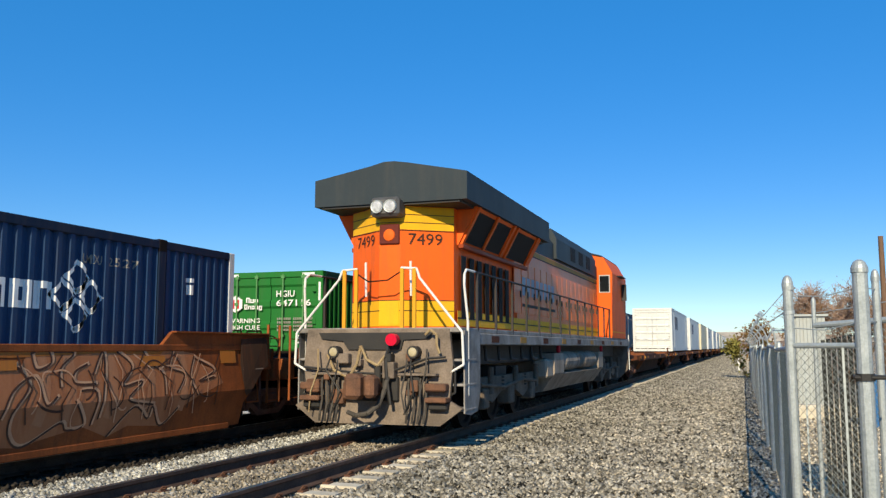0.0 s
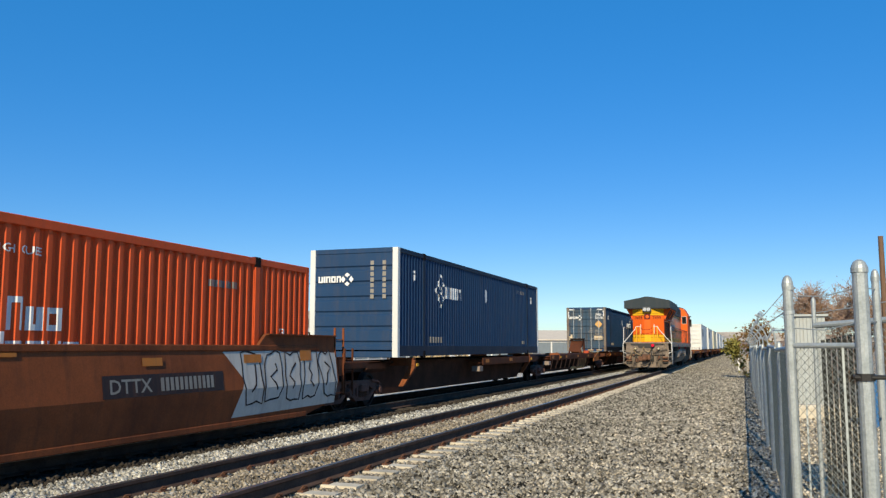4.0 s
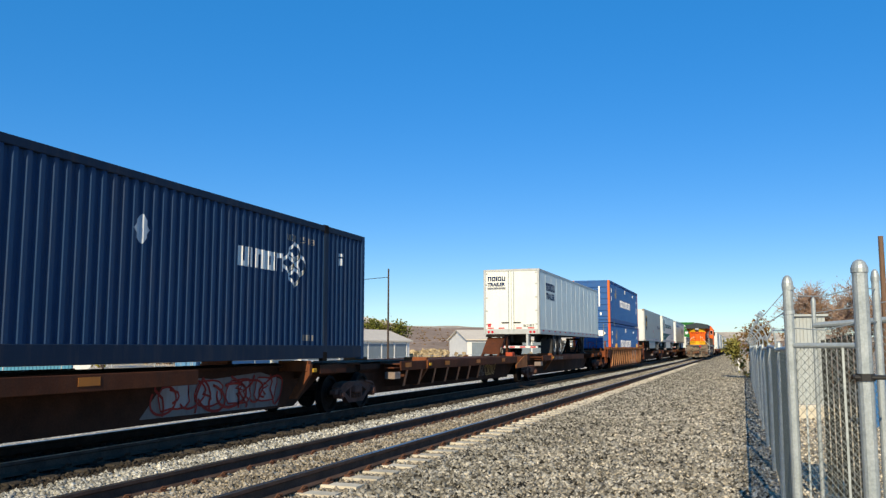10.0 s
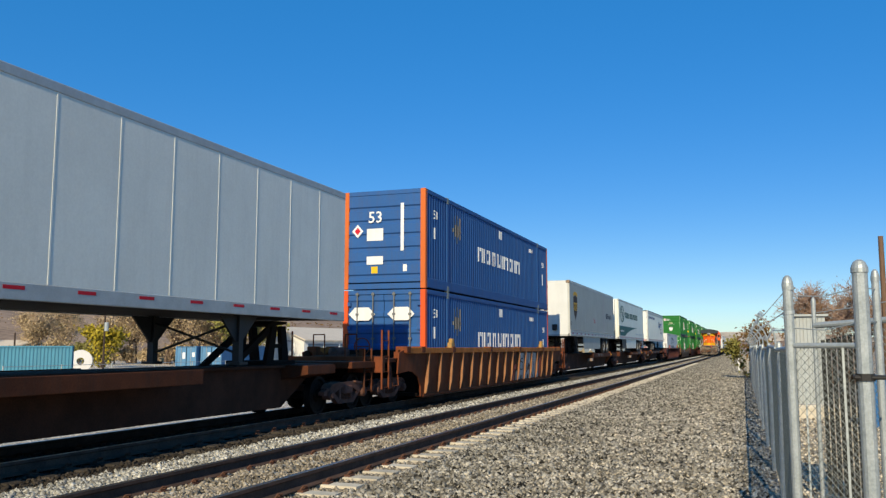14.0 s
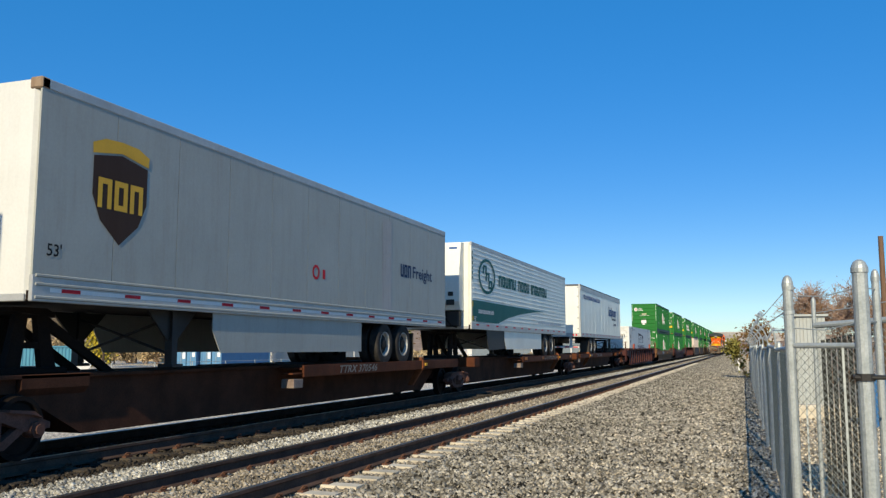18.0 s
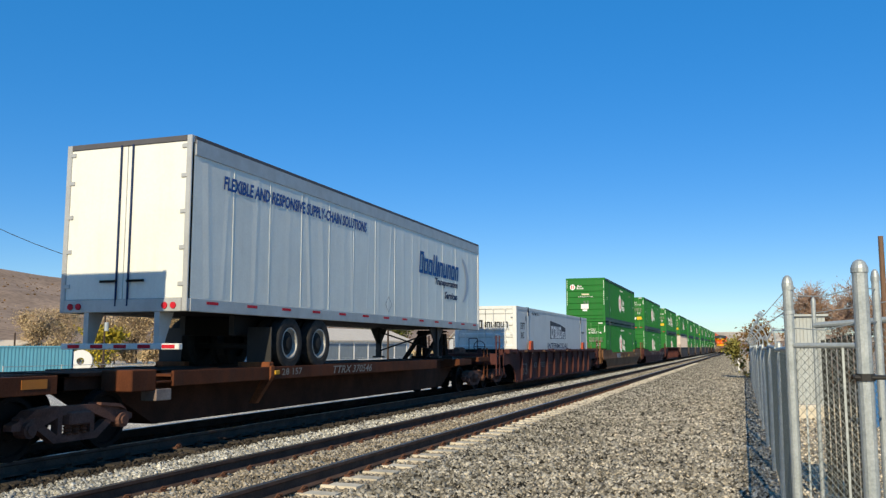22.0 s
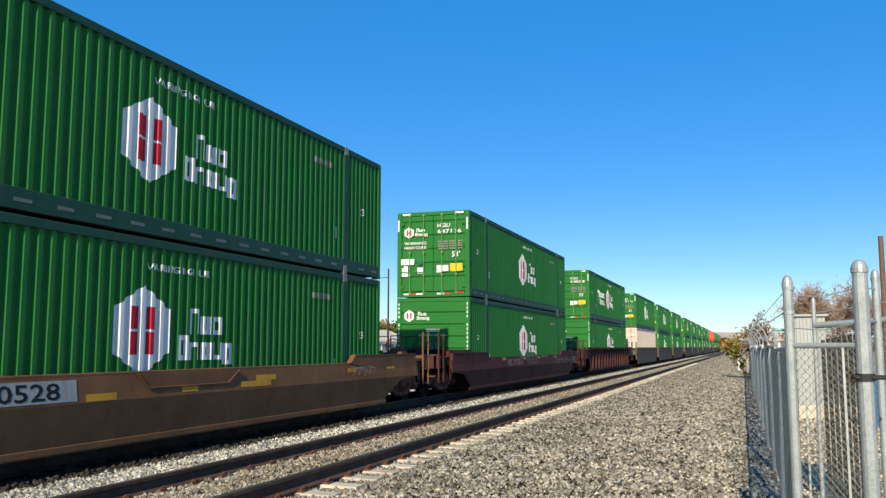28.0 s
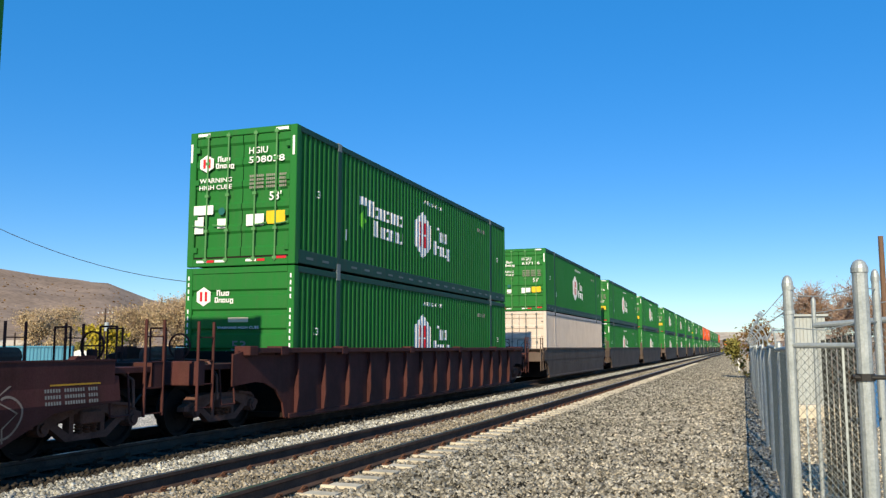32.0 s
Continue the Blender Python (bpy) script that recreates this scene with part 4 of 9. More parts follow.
    part("leg_brace", G().tube([(-0.95, legs, -0.1), (0.95, legs, -0.7)], 0.025, 6).tube([(0.95, legs, -0.1), (-0.95, legs, -0.7)], 0.025, 6), M_BLACK, c)
    if skirt:
        a, b = skirt
        for s in (-1, 1):
            part("side_skirt", G().extrude([(a, 0.0), (b, 0.0), (b, -0.68), (a + 0.25, -0.68), (a, -0.3)], "x", s * 1.25 - 0.008, s * 1.25 + 0.008), skin, c)
    if reefer:
        r = part("cooling_unit", G().extrude([(0.0, 0.62), (-0.42, 0.62), (-0.55, 0.9), (-0.55, 1.7), (-0.4, 2.5), (-0.3, H - 0.05), (0.0, H - 0.05)], "x", -1.04, 1.04), M_WHITE, c)
        part("unit_grille", G().extrude([(-0.54, 1.72), (-0.58, 1.72), (-0.44, 2.5), (-0.34, H - 0.08), (-0.3, H - 0.08)], "x", -1.0, 0.42), M_BLACK, r)
        part("grille_hood", G().extrude([(-0.5, 1.5), (-0.58, 1.55), (-0.6, 1.74), (-0.5, 1.74)], "x", -1.02, 0.5), M_BLACK, r)
        for i in range(7):
            z = 1.84 + i * 0.13
            y = -0.585 + 0.16 * (z - 1.74)
            part("slat", G().extrude([(y - 0.03, z), (y + 0.02, z + 0.05), (y + 0.04, z + 0.05), (y - 0.0, z)], "x", -0.96, 0.36), M_ROOFGREY, r)
        part("badge", G().box(0.62, 0.92, -0.36, -0.33, 2.6, 2.72, 0.02), M_BLUE2, r)
        part("control_panel", G().box(0.6, 0.88, -0.57, -0.54, 0.78, 0.96, 0.01), M_BLACK, r)
        part("gauge_window", G().box(0.66, 0.84, -0.57, -0.54, 1.08, 1.22, 0.01), M_BLACK, r)
        part("warning_label", G().box(0.44, 0.54, -0.565, -0.54, 0.76, 0.86), M_REDP, r)
        part("fuel_gear", G().box(-0.95, 0.95, -0.3, -0.003, 0.08, 0.6, 0.04), M_BLACK, c)
        part("fuel_hose", G().tube([(0.5, -0.32, 0.55), (0.55, -0.36, 0.3), (0.7, -0.34, 0.12), (0.85, -0.2, 0.05)], 0.025, 6), M_STEEL, c)
    return c


# ---- paint on containers, trailers and cars ----
X_SIDE = CW / 2 - 0.012


def side_paint(c, name, shape, mat, label="", lift=0.0):
    if c.name in SMOOTH:
        return decal(name, shape, mat, c, "side", X_SIDE + lift, label=label)
    return decal(name, shape, mat, c, "side", X_SIDE + lift, FOLD_YS, fold_depth, label)


def door_paint(c, name, shape, mat, label="", at=-CL / 2 - 0.002):
    return decal(name, shape, mat, c, "end", at, label=label)


def stroke(pts, w):
    """A brushed line of that width through the points, as one strip."""
    vs, n = [], len(pts)
    for i, (a, b) in enumerate(pts):
        (c, d), (e, f) = pts[max(i - 1, 0)], pts[min(i + 1, n - 1)]
        m = math.hypot(e - c, f - d) or 1
        px, py = -(f - d) / m * w / 2, (e - c) / m * w / 2
        vs += [(a + px, b + py), (a - px, b - py)]
    return vs, [(2 * i, 2 * i + 1, 2 * i + 3, 2 * i + 2) for i in range(n - 1)]


def scrawl(rng, y0, y1, z0, z1, n, w, loops=1.0):
    """Swirling strokes that fill a stretch of a panel, like linked letters."""
    out = []
    step = (y1 - y0) / n
    for i in range(n):
        cy, cz = y0 + (i + 0.5) * step, (z0 + z1) / 2
        a0, turn = rng.uniform(0, 6.28), rng.choice((-1, 1)) * rng.uniform(3.5, 6.5) * loops
        ry, rz = step * rng.uniform(0.5, 0.85), (z1 - z0) * rng.uniform(0.38, 0.5)
        lean, kink = rng.uniform(-0.5, 0.5), rng.uniform(1.5, 3.5)
        pts = []
        for k in range(23):
            a = a0 + turn * k / 22
            s = 1 - 0.4 * k / 22 + 0.12 * math.sin(kink * a)
            q = min(max(cz + rz * s * math.sin(a), z0), z1)
            pts.append((cy + ry * s * math.cos(a) + lean * (q - cz), q))
        out.append(stroke(pts, w * rng.uniform(0.7, 1.2)))
        if rng.random() < 0.8:
            x = cy + rng.uniform(-0.5, 0.5) * step
            out.append(stroke([(x + rng.uniform(-0.3, 0.3) * k / 4, z0 + 0.03 + (z1 - z0 - 0.05) * k / 4) for k in range(5)], w))
    return join_shapes(*out)


def hexagon(cx, cz, w, h):
    return outline([(cx, cz - h / 2), (cx + w / 2, cz - h / 4), (cx + w / 2, cz + h / 4), (cx, cz + h / 2), (cx - w / 2, cz + h / 4), (cx - w / 2, cz - h / 4)])


def diamond(cx, cz, w, h):
    return outline([(cx, cz - h / 2), (cx + w / 2, cz), (cx, cz + h / 2), (cx - w / 2, cz)])


def open_diamond(cx, cz, w, h, t):
    q = [(cx, cz - h / 2), (cx + w / 2, cz), (cx, cz + h / 2), (cx - w / 2, cz)]
    return stroke(q + q[:2], t)


M_MARKERDIM = paint("dull_reflective_marker", (0.16, 0.19, 0.17), dirt_amount=0.4)


def hexagon_livery(c, doors, number, extra=False):
    """White hexagon mark with red bars, pale word bars, warnings and stickers."""
    side_paint(c, "hexagon_mark", hexagon(-0.72, 1.5, 1.22, 1.36), M_LETTER, "white hexagon mark")
    side_paint(c, "red_bar", rects((-1.02, 1.14, 0.2, 0.34), (-1.02, 1.52, 0.2, 0.34), (-0.62, 1.14, 0.2, 0.34), (-0.62, 1.52, 0.2, 0.34)), M_REDP, "red bar", 0.004)
    side_paint(c, "word_mark", blocks(0.42, 1.46, 0.92, 0.42, "Bca") + blocks(0.1, 1.04, 1.6, 0.4, "Abacp"), M_LETTER, "white word piece")
    side_paint(c, "side_warning", letters("WARNING HIGH CUBE", 0.11, -0.64, 2.42, 1.6), M_LETTER)
    side_paint(c, "length_mark", join_shapes(letters("53", 0.16, 6.9, 1.45), letters("53", 0.16, -7.2, 1.5), rects((5.62, 0.75, 0.1, 0.26), (-5.75, 0.75, 0.1, 0.26))), M_LETTER)
    side_paint(c, "side_number", bars(4.6, 2.28, 0.9, 0.12, (1, 1, 1, 1, 0, 1, 1, 1, 1, 1, 1)), M_LETTER_OLD)
    decal("marker", rects(*[(-7.6 + 0.72 * i, 0.13, 0.3, 0.05) for i in range(22) if i not in (2, 19)]), M_MARKERDIM, c, "side", CW / 2)
    if extra:
        side_paint(c, "slogan_mark", blocks(-4.5, 1.5, 2.3, 0.4, "Bacaiba") + blocks(-4.2, 1.04, 2.0, 0.4, "Aicabac") + [rects((-5.0, 1.72, 0.4, 0.2))], M_LETTER, "white slogan piece")
        side_paint(c, "leaf_mark", diamond(-4.8, 1.35, 0.4, 0.5), M_LEAF)
    if doors:
        door_paint(c, "hexagon_mark", hexagon(-0.86, 2.2, 0.34, 0.38), M_LETTER)
        door_paint(c, "red_bar", rects((-0.95, 2.1, 0.06, 0.2), (-0.83, 2.1, 0.06, 0.2)), M_REDP, at=-CL / 2 - 0.006)
        door_paint(c, "word_mark", blocks(-0.6, 2.22, 0.32, 0.12, "Bca") + blocks(-0.64, 2.08, 0.46, 0.11, "Abacp"), M_LETTER)
        door_paint(c, "door_warning", join_shapes(letters("WARNING", 0.1, -1.03, 1.78, 0.8), letters("HIGH CUBE", 0.1, -1.03, 1.63, 0.8)), M_LETTER)
        door_paint(c, "box_number", join_shapes(letters("HGIU", 0.14, 0.17, 2.34), letters(number, 0.14, 0.17, 2.14, 0.85)), M_LETTER)
        door_paint(c, "data_block", join_shapes(*[bars(0.2, 1.84 - i * 0.08, 0.88, 0.05, (1, 1, 1, 1, 0, 1, 1, 1, 0, 1, 1)) for i in range(4)]), M_LETTER_OLD)
        door_paint(c, "length_mark", letters("53'", 0.19, 0.68, 1.33), M_LETTER)
        door_paint(c, "sticker", rects((-1.15, 1.1, 0.48, 0.2), (-1.12, 0.7, 0.22, 0.36), (-0.56, 0.8, 0.24, 0.2), (0.14, 0.82, 0.42, 0.24)), M_LETTER, "white sticker")
        door_paint(c, "yellow_sticker", rects((0.62, 0.84, 0.44, 0.27)), M_YELLOW, "yellow sticker")
        door_paint(c, "round_label", ring(-0.46, 1.16, 0.0, 0.08, 14), M_TEAL)
        decal("tape", rects((-1.05, 0.08, 0.25, 0.05), (-0.6, 0.08, 0.25, 0.05), (0.15, 0.08, 0.25, 0.05)), M_LETTER, c, "end", -CL / 2 - 0.002)
        decal("red_tape", rects((-0.8, 0.08, 0.18, 0.05), (0.42, 0.08, 0.18, 0.05), (0.8, 0.12, 0.3, 0.05)), M_REDP, c, "end", -CL / 2 - 0.002)
        decal("post_mark", rects((-1.27, 2.25, 0.05, 0.4), (1.2, 2.25, 0.05, 0.4), (-1.1, 2.8, 0.3, 0.06), (0.8, 2.8, 0.3, 0.06)), M_LETTER, c, "end", -CL / 2 - 0.002)
    else:
        a = -CL / 2 + 0.014
        door_paint(c, "hexagon_mark", hexagon(-0.85, 2.3, 0.34, 0.4), M_LETTER, at=a)
        door_paint(c, "red_bar", rects((-0.94, 2.2, 0.06, 0.2), (-0.82, 2.2, 0.06, 0.2)), M_REDP, at=a - 0.004)
        door_paint(c, "word_mark", blocks(-0.54, 2.31, 0.32, 0.12, "Bca") + blocks(-0.58, 2.17, 0.46, 0.11, "Abacp"), M_LETTER, at=a)
        door_paint(c, "length_mark", letters("53", 0.2, -0.14, 1.18, 0.34), M_MARKERDIM, at=a)
        door_paint(c, "end_label", rects((-0.24, 1.76, 0.48, 0.1)), M_CREAM, at=a)
        door_paint(c, "end_warning", letters("WARNING HIGH CUBE", 0.06, -0.5, 1.62, 1.0), M_LETTER, at=a)
        door_paint(c, "sticker", rects((-0.3, 0.85, 0.5, 0.32), (-0.2, 0.7, 0.3, 0.12)), M_LETTER, at=a)
        decal("post_number", rects(*[(x, 2.65 - 0.14 * i, 0.034, 0.085) for x in (-1.235, 1.2) for i in range(12) if i != 4]), M_LETTER, c, "end", -CL / 2 - 0.002)


M_LEAF = paint("leaf_green_mark", (0.12, 0.5, 0.04))


def diamond_livery(c, word_y, mark_first, doors, number, placard):
    """Pale word bars with an open diamond mark."""
    x = word_y
    m = x + 0.55 if mark_first else x + 1.95
    w = x + 1.0 if mark_first else x
    side_paint(c, "word_mark", blocks(w - 0.1, 1.74, 1.65, 0.36, "CIBAB"), M_LETTER, "white word piece")
    side_paint(c, "diamond_mark", join_shapes(open_diamond(m, 2.2, 0.42, 0.42, 0.075), open_diamond(m, 1.68, 0.42, 0.42, 0.075), open_diamond(m - 0.26, 1.94, 0.4, 0.42, 0.075), open_diamond(m + 0.26, 1.94, 0.4, 0.42, 0.075)), M_LETTER, "white open diamond mark")
    side_paint(c, "side_number", join_shapes(letters("UMXU", 0.13, 4.4, 2.4, 0.42), letters(number, 0.13, 4.95, 2.4, 0.6)), M_LETTER_OLD)
    side_paint(c, "length_mark", rects((6.75, 2.3, 0.18, 0.07), (6.78, 2.1, 0.12, 0.16), (-6.9, 2.3, 0.18, 0.07), (-6.87, 2.1, 0.12, 0.16)), M_LETTER)
    side_paint(c, "low_line", join_shapes(bars(-5.7, 0.4, 1.25, 0.17, (1, 1, 1, 1, 0, 1)), bars(5.1, 0.4, 0.5, 0.12, (1, 1, 1))), M_LETTER_OLD)
    if placard:
        side_paint(c, "placard", diamond(0.1, 2.05, 0.42, 0.46), M_GREYP, "weathered diamond placard")
    a = -CL / 2 - 0.002
    if doors:
        door_paint(c, "word_mark", blocks(-1.14, 2.14, 0.55, 0.15, "CIBAB"), M_LETTER)
        door_paint(c, "diamond_mark", join_shapes(diamond(-0.42, 2.33, 0.14, 0.12), diamond(-0.42, 2.1, 0.14, 0.12), diamond(-0.53, 2.215, 0.12, 0.16), diamond(-0.31, 2.215, 0.12, 0.16)), M_LETTER)
        door_paint(c, "box_number", join_shapes(letters("UMXU", 0.16, 0.62, 2.34, 0.38), letters(number, 0.16, 0.6, 2.12, 0.54)), M_LETTER)
        door_paint(c, "amber_placard", diamond(0.83, 1.78, 0.52, 0.5), M_AMBER, "faded amber diamond placard")
        door_paint(c, "data_block", join_shapes(*[bars(0.58, 1.36 - 0.1 * i, 0.48, 0.05, (1, 1, 1, 1, 1, 0, 1, 1, 1)) for i in range(4)], bars(0.24, 1.36, 0.22, 0.05, (1, 1, 1, 1)), bars(0.14, 1.24, 0.3, 0.05, (1, 1, 1, 1, 1))), M_LETTER_OLD)
        door_paint(c, "weight_label", rects((0.52, 0.76, 0.54, 0.26)), M_AMBER_PALE, "stained white weight label")
        door_paint(c, "weight", letters("24,000 lbs", 0.09, 0.55, 0.79, 0.48), M_BLACKP, at=a - 0.004)
        door_paint(c, "old_label", rects((-1.12, 0.72, 0.2, 0.38)), M_AMBER_PALE)
        decal("post_mark", rects((-1.12, 2.72, 0.36, 0.06), (0.74, 2.72, 0.36, 0.06), (1.13, 2.3, 0.05, 0.36), (-1.17, 2.2, 0.05, 0.4)), M_LETTER, c, "end", a)
        decal("tape", rects((-1.1, 0.06, 0.3, 0.06), (-0.62, 0.06, 0.34, 0.06), (0.1, 0.06, 0.34, 0.06), (0.66, 0.06, 0.34, 0.06)), M_AMBER, c, "end", a)
    else:
        b = -CL / 2 + 0.014
        door_paint(c, "word_mark", blocks(-1.05, 2.0, 0.7, 0.17, "CIBAB"), M_LETTER, at=b)
        door_paint(c, "diamond_mark", join_shapes(diamond(-0.18, 2.2, 0.16, 0.13), diamond(-0.18, 1.96, 0.16, 0.13), diamond(-0.3, 2.08, 0.14, 0.18), diamond(-0.06, 2.08, 0.14, 0.18)), M_LETTER, at=b)
        door_paint(c, "upright_number", rects(*[(x, 2.45 - 0.15 * i, 0.1, 0.11) for x in (0.5, 0.85) for i in range(7)]), M_LETTER_OLD, at=b)


M_AMBER_PALE = paint("stained_paper_label", (0.6, 0.48, 0.32), dirt_amount=0.3)


def serif_livery(c, upper):
    """Royal blue box with a long pale line of bars and a square mark."""
    side_paint(c, "word_mark", blocks(-3.0, 1.26, 5.95, 0.5, "BIABCIBAIB"), M_LETTER, "white word piece")
    side_paint(c, "square_mark", rects((-0.2, 2.36, 0.46, 0.3)), M_LETTER)
    side_paint(c, "wing_mark", join_shapes(rects((-5.5, 1.7, 0.16, 0.75), (-5.25, 1.6, 0.16, 0.9), (-5.0, 1.75, 0.16, 0.7)), diamond(-5.2, 2.0, 0.9, 0.5)), M_LETTER_OLD, "faded white wing mark")
    side_paint(c, "side_number", join_shapes(bars(4.6, 2.35, 0.7, 0.16, (1, 1, 1)), letters("53", 0.24, 7.0, 1.9), letters("53", 0.26, -7.35, 2.1), rects((6.95, 1.1, 0.24, 0.5), (-7.35, 1.5, 0.26, 0.34))), M_LETTER)
    a = -CL / 2 + (0.014 if upper else -0.002)
    if upper:
        door_paint(c, "length_mark", letters("53", 0.34, -0.5, 1.95), M_LETTER, at=a)
        door_paint(c, "placard", diamond(-0.85, 1.72, 0.36, 0.4), M_LETTER, at=a)
        door_paint(c, "placard_top", diamond(-0.85, 1.72, 0.2, 0.22), M_REDP, at=a - 0.004)
        door_paint(c, "sticker", rects((-0.55, 1.42, 0.52, 0.36), (-0.55, 0.72, 0.52, 0.24), (0.52, 1.1, 0.1, 1.4), (0.6, 0.5, 0.12, 0.2)), M_LETTER, "white sticker", at=a)
        door_paint(c, "yellow_sticker", rects((-0.4, 0.46, 0.2, 0.2)), M_YELLOW, at=a)
    else:
        for x in (-0.68, 0.55):
            door_paint(c, "hexagon_label", outline([(x - 0.42, 2.2), (x - 0.22, 2.02), (x + 0.22, 2.02), (x + 0.42, 2.2), (x + 0.22, 2.4), (x - 0.22, 2.4)]), M_LETTER, "white six-sided label")


M_SLATE = paint("dark_slate_graphic", (0.035, 0.04, 0.055), dirt_amount=0.1)


# Recesses drawn flat, their shade put into a blue-grey tone
M_RECESSPALE = paint("pale_blue_grey_recess_paint", (0.42, 0.5, 0.54), dirt=(0.3, 0.3, 0.28), dirt_amount=0.5)


def white_box_livery(c):
    side_paint(c, "word_block", outline([(-1.75, 1.62), (-1.45, 1.66), (1.85, 1.66), (1.85, 2.2), (0.6, 2.35), (-1.75, 2.48)]), M_SLATE, "dark slate block behind the word")
    side_paint(c, "word_mark", blocks(-1.6, 1.68, 2.4, 0.56, "ABICA") + blocks(0.85, 1.68, 0.95, 0.48, "ibc"), M_LETTER, "white word piece", 0.004)
    side_paint(c, "line_of_words", letters("INTERMODAL", 0.27, -2.33, 1.18, 4.8), M_INK, "navy capitals")
    side_paint(c, "size_mark", join_shapes(letters("53FT", 0.27, -7.4, 1.98, 0.72), letters("XHC", 0.27, -7.4, 1.6, 0.6)), M_BLACKP)
    side_paint(c, "side_line", join_shapes(letters("STACK LIMIT 3 HIGH", 0.11, -5.4, 2.62, 1.3), bars(6.4, 2.0, 0.8, 0.1, (1, 1, 1)), letters("53", 0.16, -6.6, 2.35)), M_BLACKP)
    for y in (-6.09, 6.09):
        side_paint(c, "post_recess", outline([(y - 0.21, 0.32), (y + 0.21, 0.32), (y + 0.21, 2.2), (y + 0.4, 2.48), (y + 0.4, 2.56), (y - 0.4, 2.56), (y - 0.4, 2.48), (y - 0.21, 2.2)]), M_RECESSPALE, "post recess drawn flat in a shaded blue-grey")
        for s in (-1, 1):
            side_paint(c, "recess_edge", stroke([(y + s * 0.21, 0.32), (y + s * 0.21, 2.2), (y + s * 0.4, 2.48)], 0.02), M_GREYP)
    decal("post_sleeve", rects((-6.2, 2.55, 0.22, 0.2), (5.98, 2.55, 0.22, 0.2)), M_INK, c, "side", CW / 2 + 0.012)
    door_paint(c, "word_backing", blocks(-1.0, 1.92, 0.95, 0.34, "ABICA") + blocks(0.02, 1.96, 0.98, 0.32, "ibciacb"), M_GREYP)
    door_paint(c, "word_mark", blocks(-1.04, 2.0, 0.95, 0.34, "ABICA") + blocks(-0.02, 2.04, 0.98, 0.32, "ibciacb"), M_BLACKP, at=-CL / 2 - 0.006)
    door_paint(c, "box_number", join_shapes(letters("PRIU", 0.15, -1.1, 0.62, 0.4), rects((-1.1, 0.36, 0.42, 0.15))), M_BLACKP)


def trailer_paint(c, name, shape, mat, label="", off=0.0):
    return decal(name, shape, mat, c, "side", 1.297 + off, label=label, off=0.005)


def car_paint(c, name, shape, mat, x, label=""):
    return decal(name, shape, mat, c, "side", x, label=label, off=0.006, layer=46 if "graffiti" in name else 0, bend=WELL_FOLD if c.name in BENT else None)


def smooth(pts, n=5):
    """A rounded line through the points."""
    out = []
    q = [pts[0]] + list(pts) + [pts[-1]]
    for a, b, c_, d in zip(q, q[1:], q[2:], q[3:]):
        for k in range(n):
            t = k / n
            out.append(tuple(0.5 * (2 * v + (w - u) * t + (2 * u - 5 * v + 4 * w - z) * t * t + (3 * v - u - 3 * w + z) * t ** 3) for u, v, w, z in zip(a, b, c_, d)))
    return out + [pts[-1]]


def lean_in(c, depth):
    """Tilts the side sheets of a well car inwards towards the floor, with the ribs and paint on them."""
    for ob in c.children:
        kind = ob.name.split(".")[0]
        if kind in ("side_sheet", "bottom_chord", "rib", "length_mark") or any(w in kind for w in ("graffiti", "patch", "counter", "sprayed")):
            for v in ob.data.vertices:
                v.co.x += (0.05 - depth * (1.3 - v.co.z) / 1.1) * (1 if v.co.x > 0 else -1)


def graffiti_letters(rng, y0, y1, z0, z1, n):
    """Fat leaning letter blocks side by side: their fields, and their outlines."""
    fields, lines = [], []
    step = (y1 - y0) / n
    for i in range(n):
        cy, cz = y0 + (i + 0.5) * step, (z0 + z1) / 2
        lean = rng.uniform(-0.25, 0.25)
        pts = []
        for k in range(14):
            a = 6.28318 * k / 14
            s, c_ = math.sin(a), math.cos(a)
            r = 1 / max(abs(s), abs(c_)) * rng.uniform(0.8, 1.0)
            dz = r * s * (z1 - z0) * 0.48
            pts.append((cy + r * c_ * step * 0.46 + lean * dz, cz + dz))
        fields.append(outline(pts))
        lines.append(stroke(pts + pts[:2], 0.035))
        q = [(cy + rng.uniform(-0.2, 0.2) * step, cz + (k - 2) * 0.12 * (z1 - z0)) for k in range(5)]
        lines.append(stroke(q, 0.045))
    return join_shapes(*fields), join_shapes(*lines)


M_GRAFBROWN = paint("brown_faded_spray_paint", (0.36, 0.16, 0.08), dirt=(0.2, 0.08, 0.03), dirt_amount=0.8)
M_SPRAY = paint("pale_spray_paint", (0.26, 0.2, 0.16), dirt=(0.12, 0.06, 0.04), dirt_amount=0.85)
M_SPRAYDARK = paint("dark_spray_paint", (0.03, 0.02, 0.02), dirt=(0.15, 0.06, 0.03), dirt_amount=0.5)
M_GRAFTAUPE = paint("faded_taupe_spray_paint", (0.43, 0.165, 0.07), dirt=(0.3, 0.09, 0.035), dirt_amount=0.8)
M_GRAFPALE = paint("faded_silver_spray_paint", (0.46, 0.2, 0.095), dirt=(0.34, 0.11, 0.045), dirt_amount=0.8)
M_GRAFHALO = paint("chalky_tan_spray_edge", (0.66, 0.36, 0.2), dirt=(0.34, 0.13, 0.06), dirt_amount=0.6)
M_SPRAYUMBER = paint("umber_spray_paint", (0.075, 0.035, 0.022), dirt=(0.2, 0.08, 0.04), dirt_amount=0.5)
M_SPRAYSLATE = paint("slate_spray_paint", (0.075, 0.042, 0.026), dirt=(0.17, 0.065, 0.03), dirt_amount=0.7)
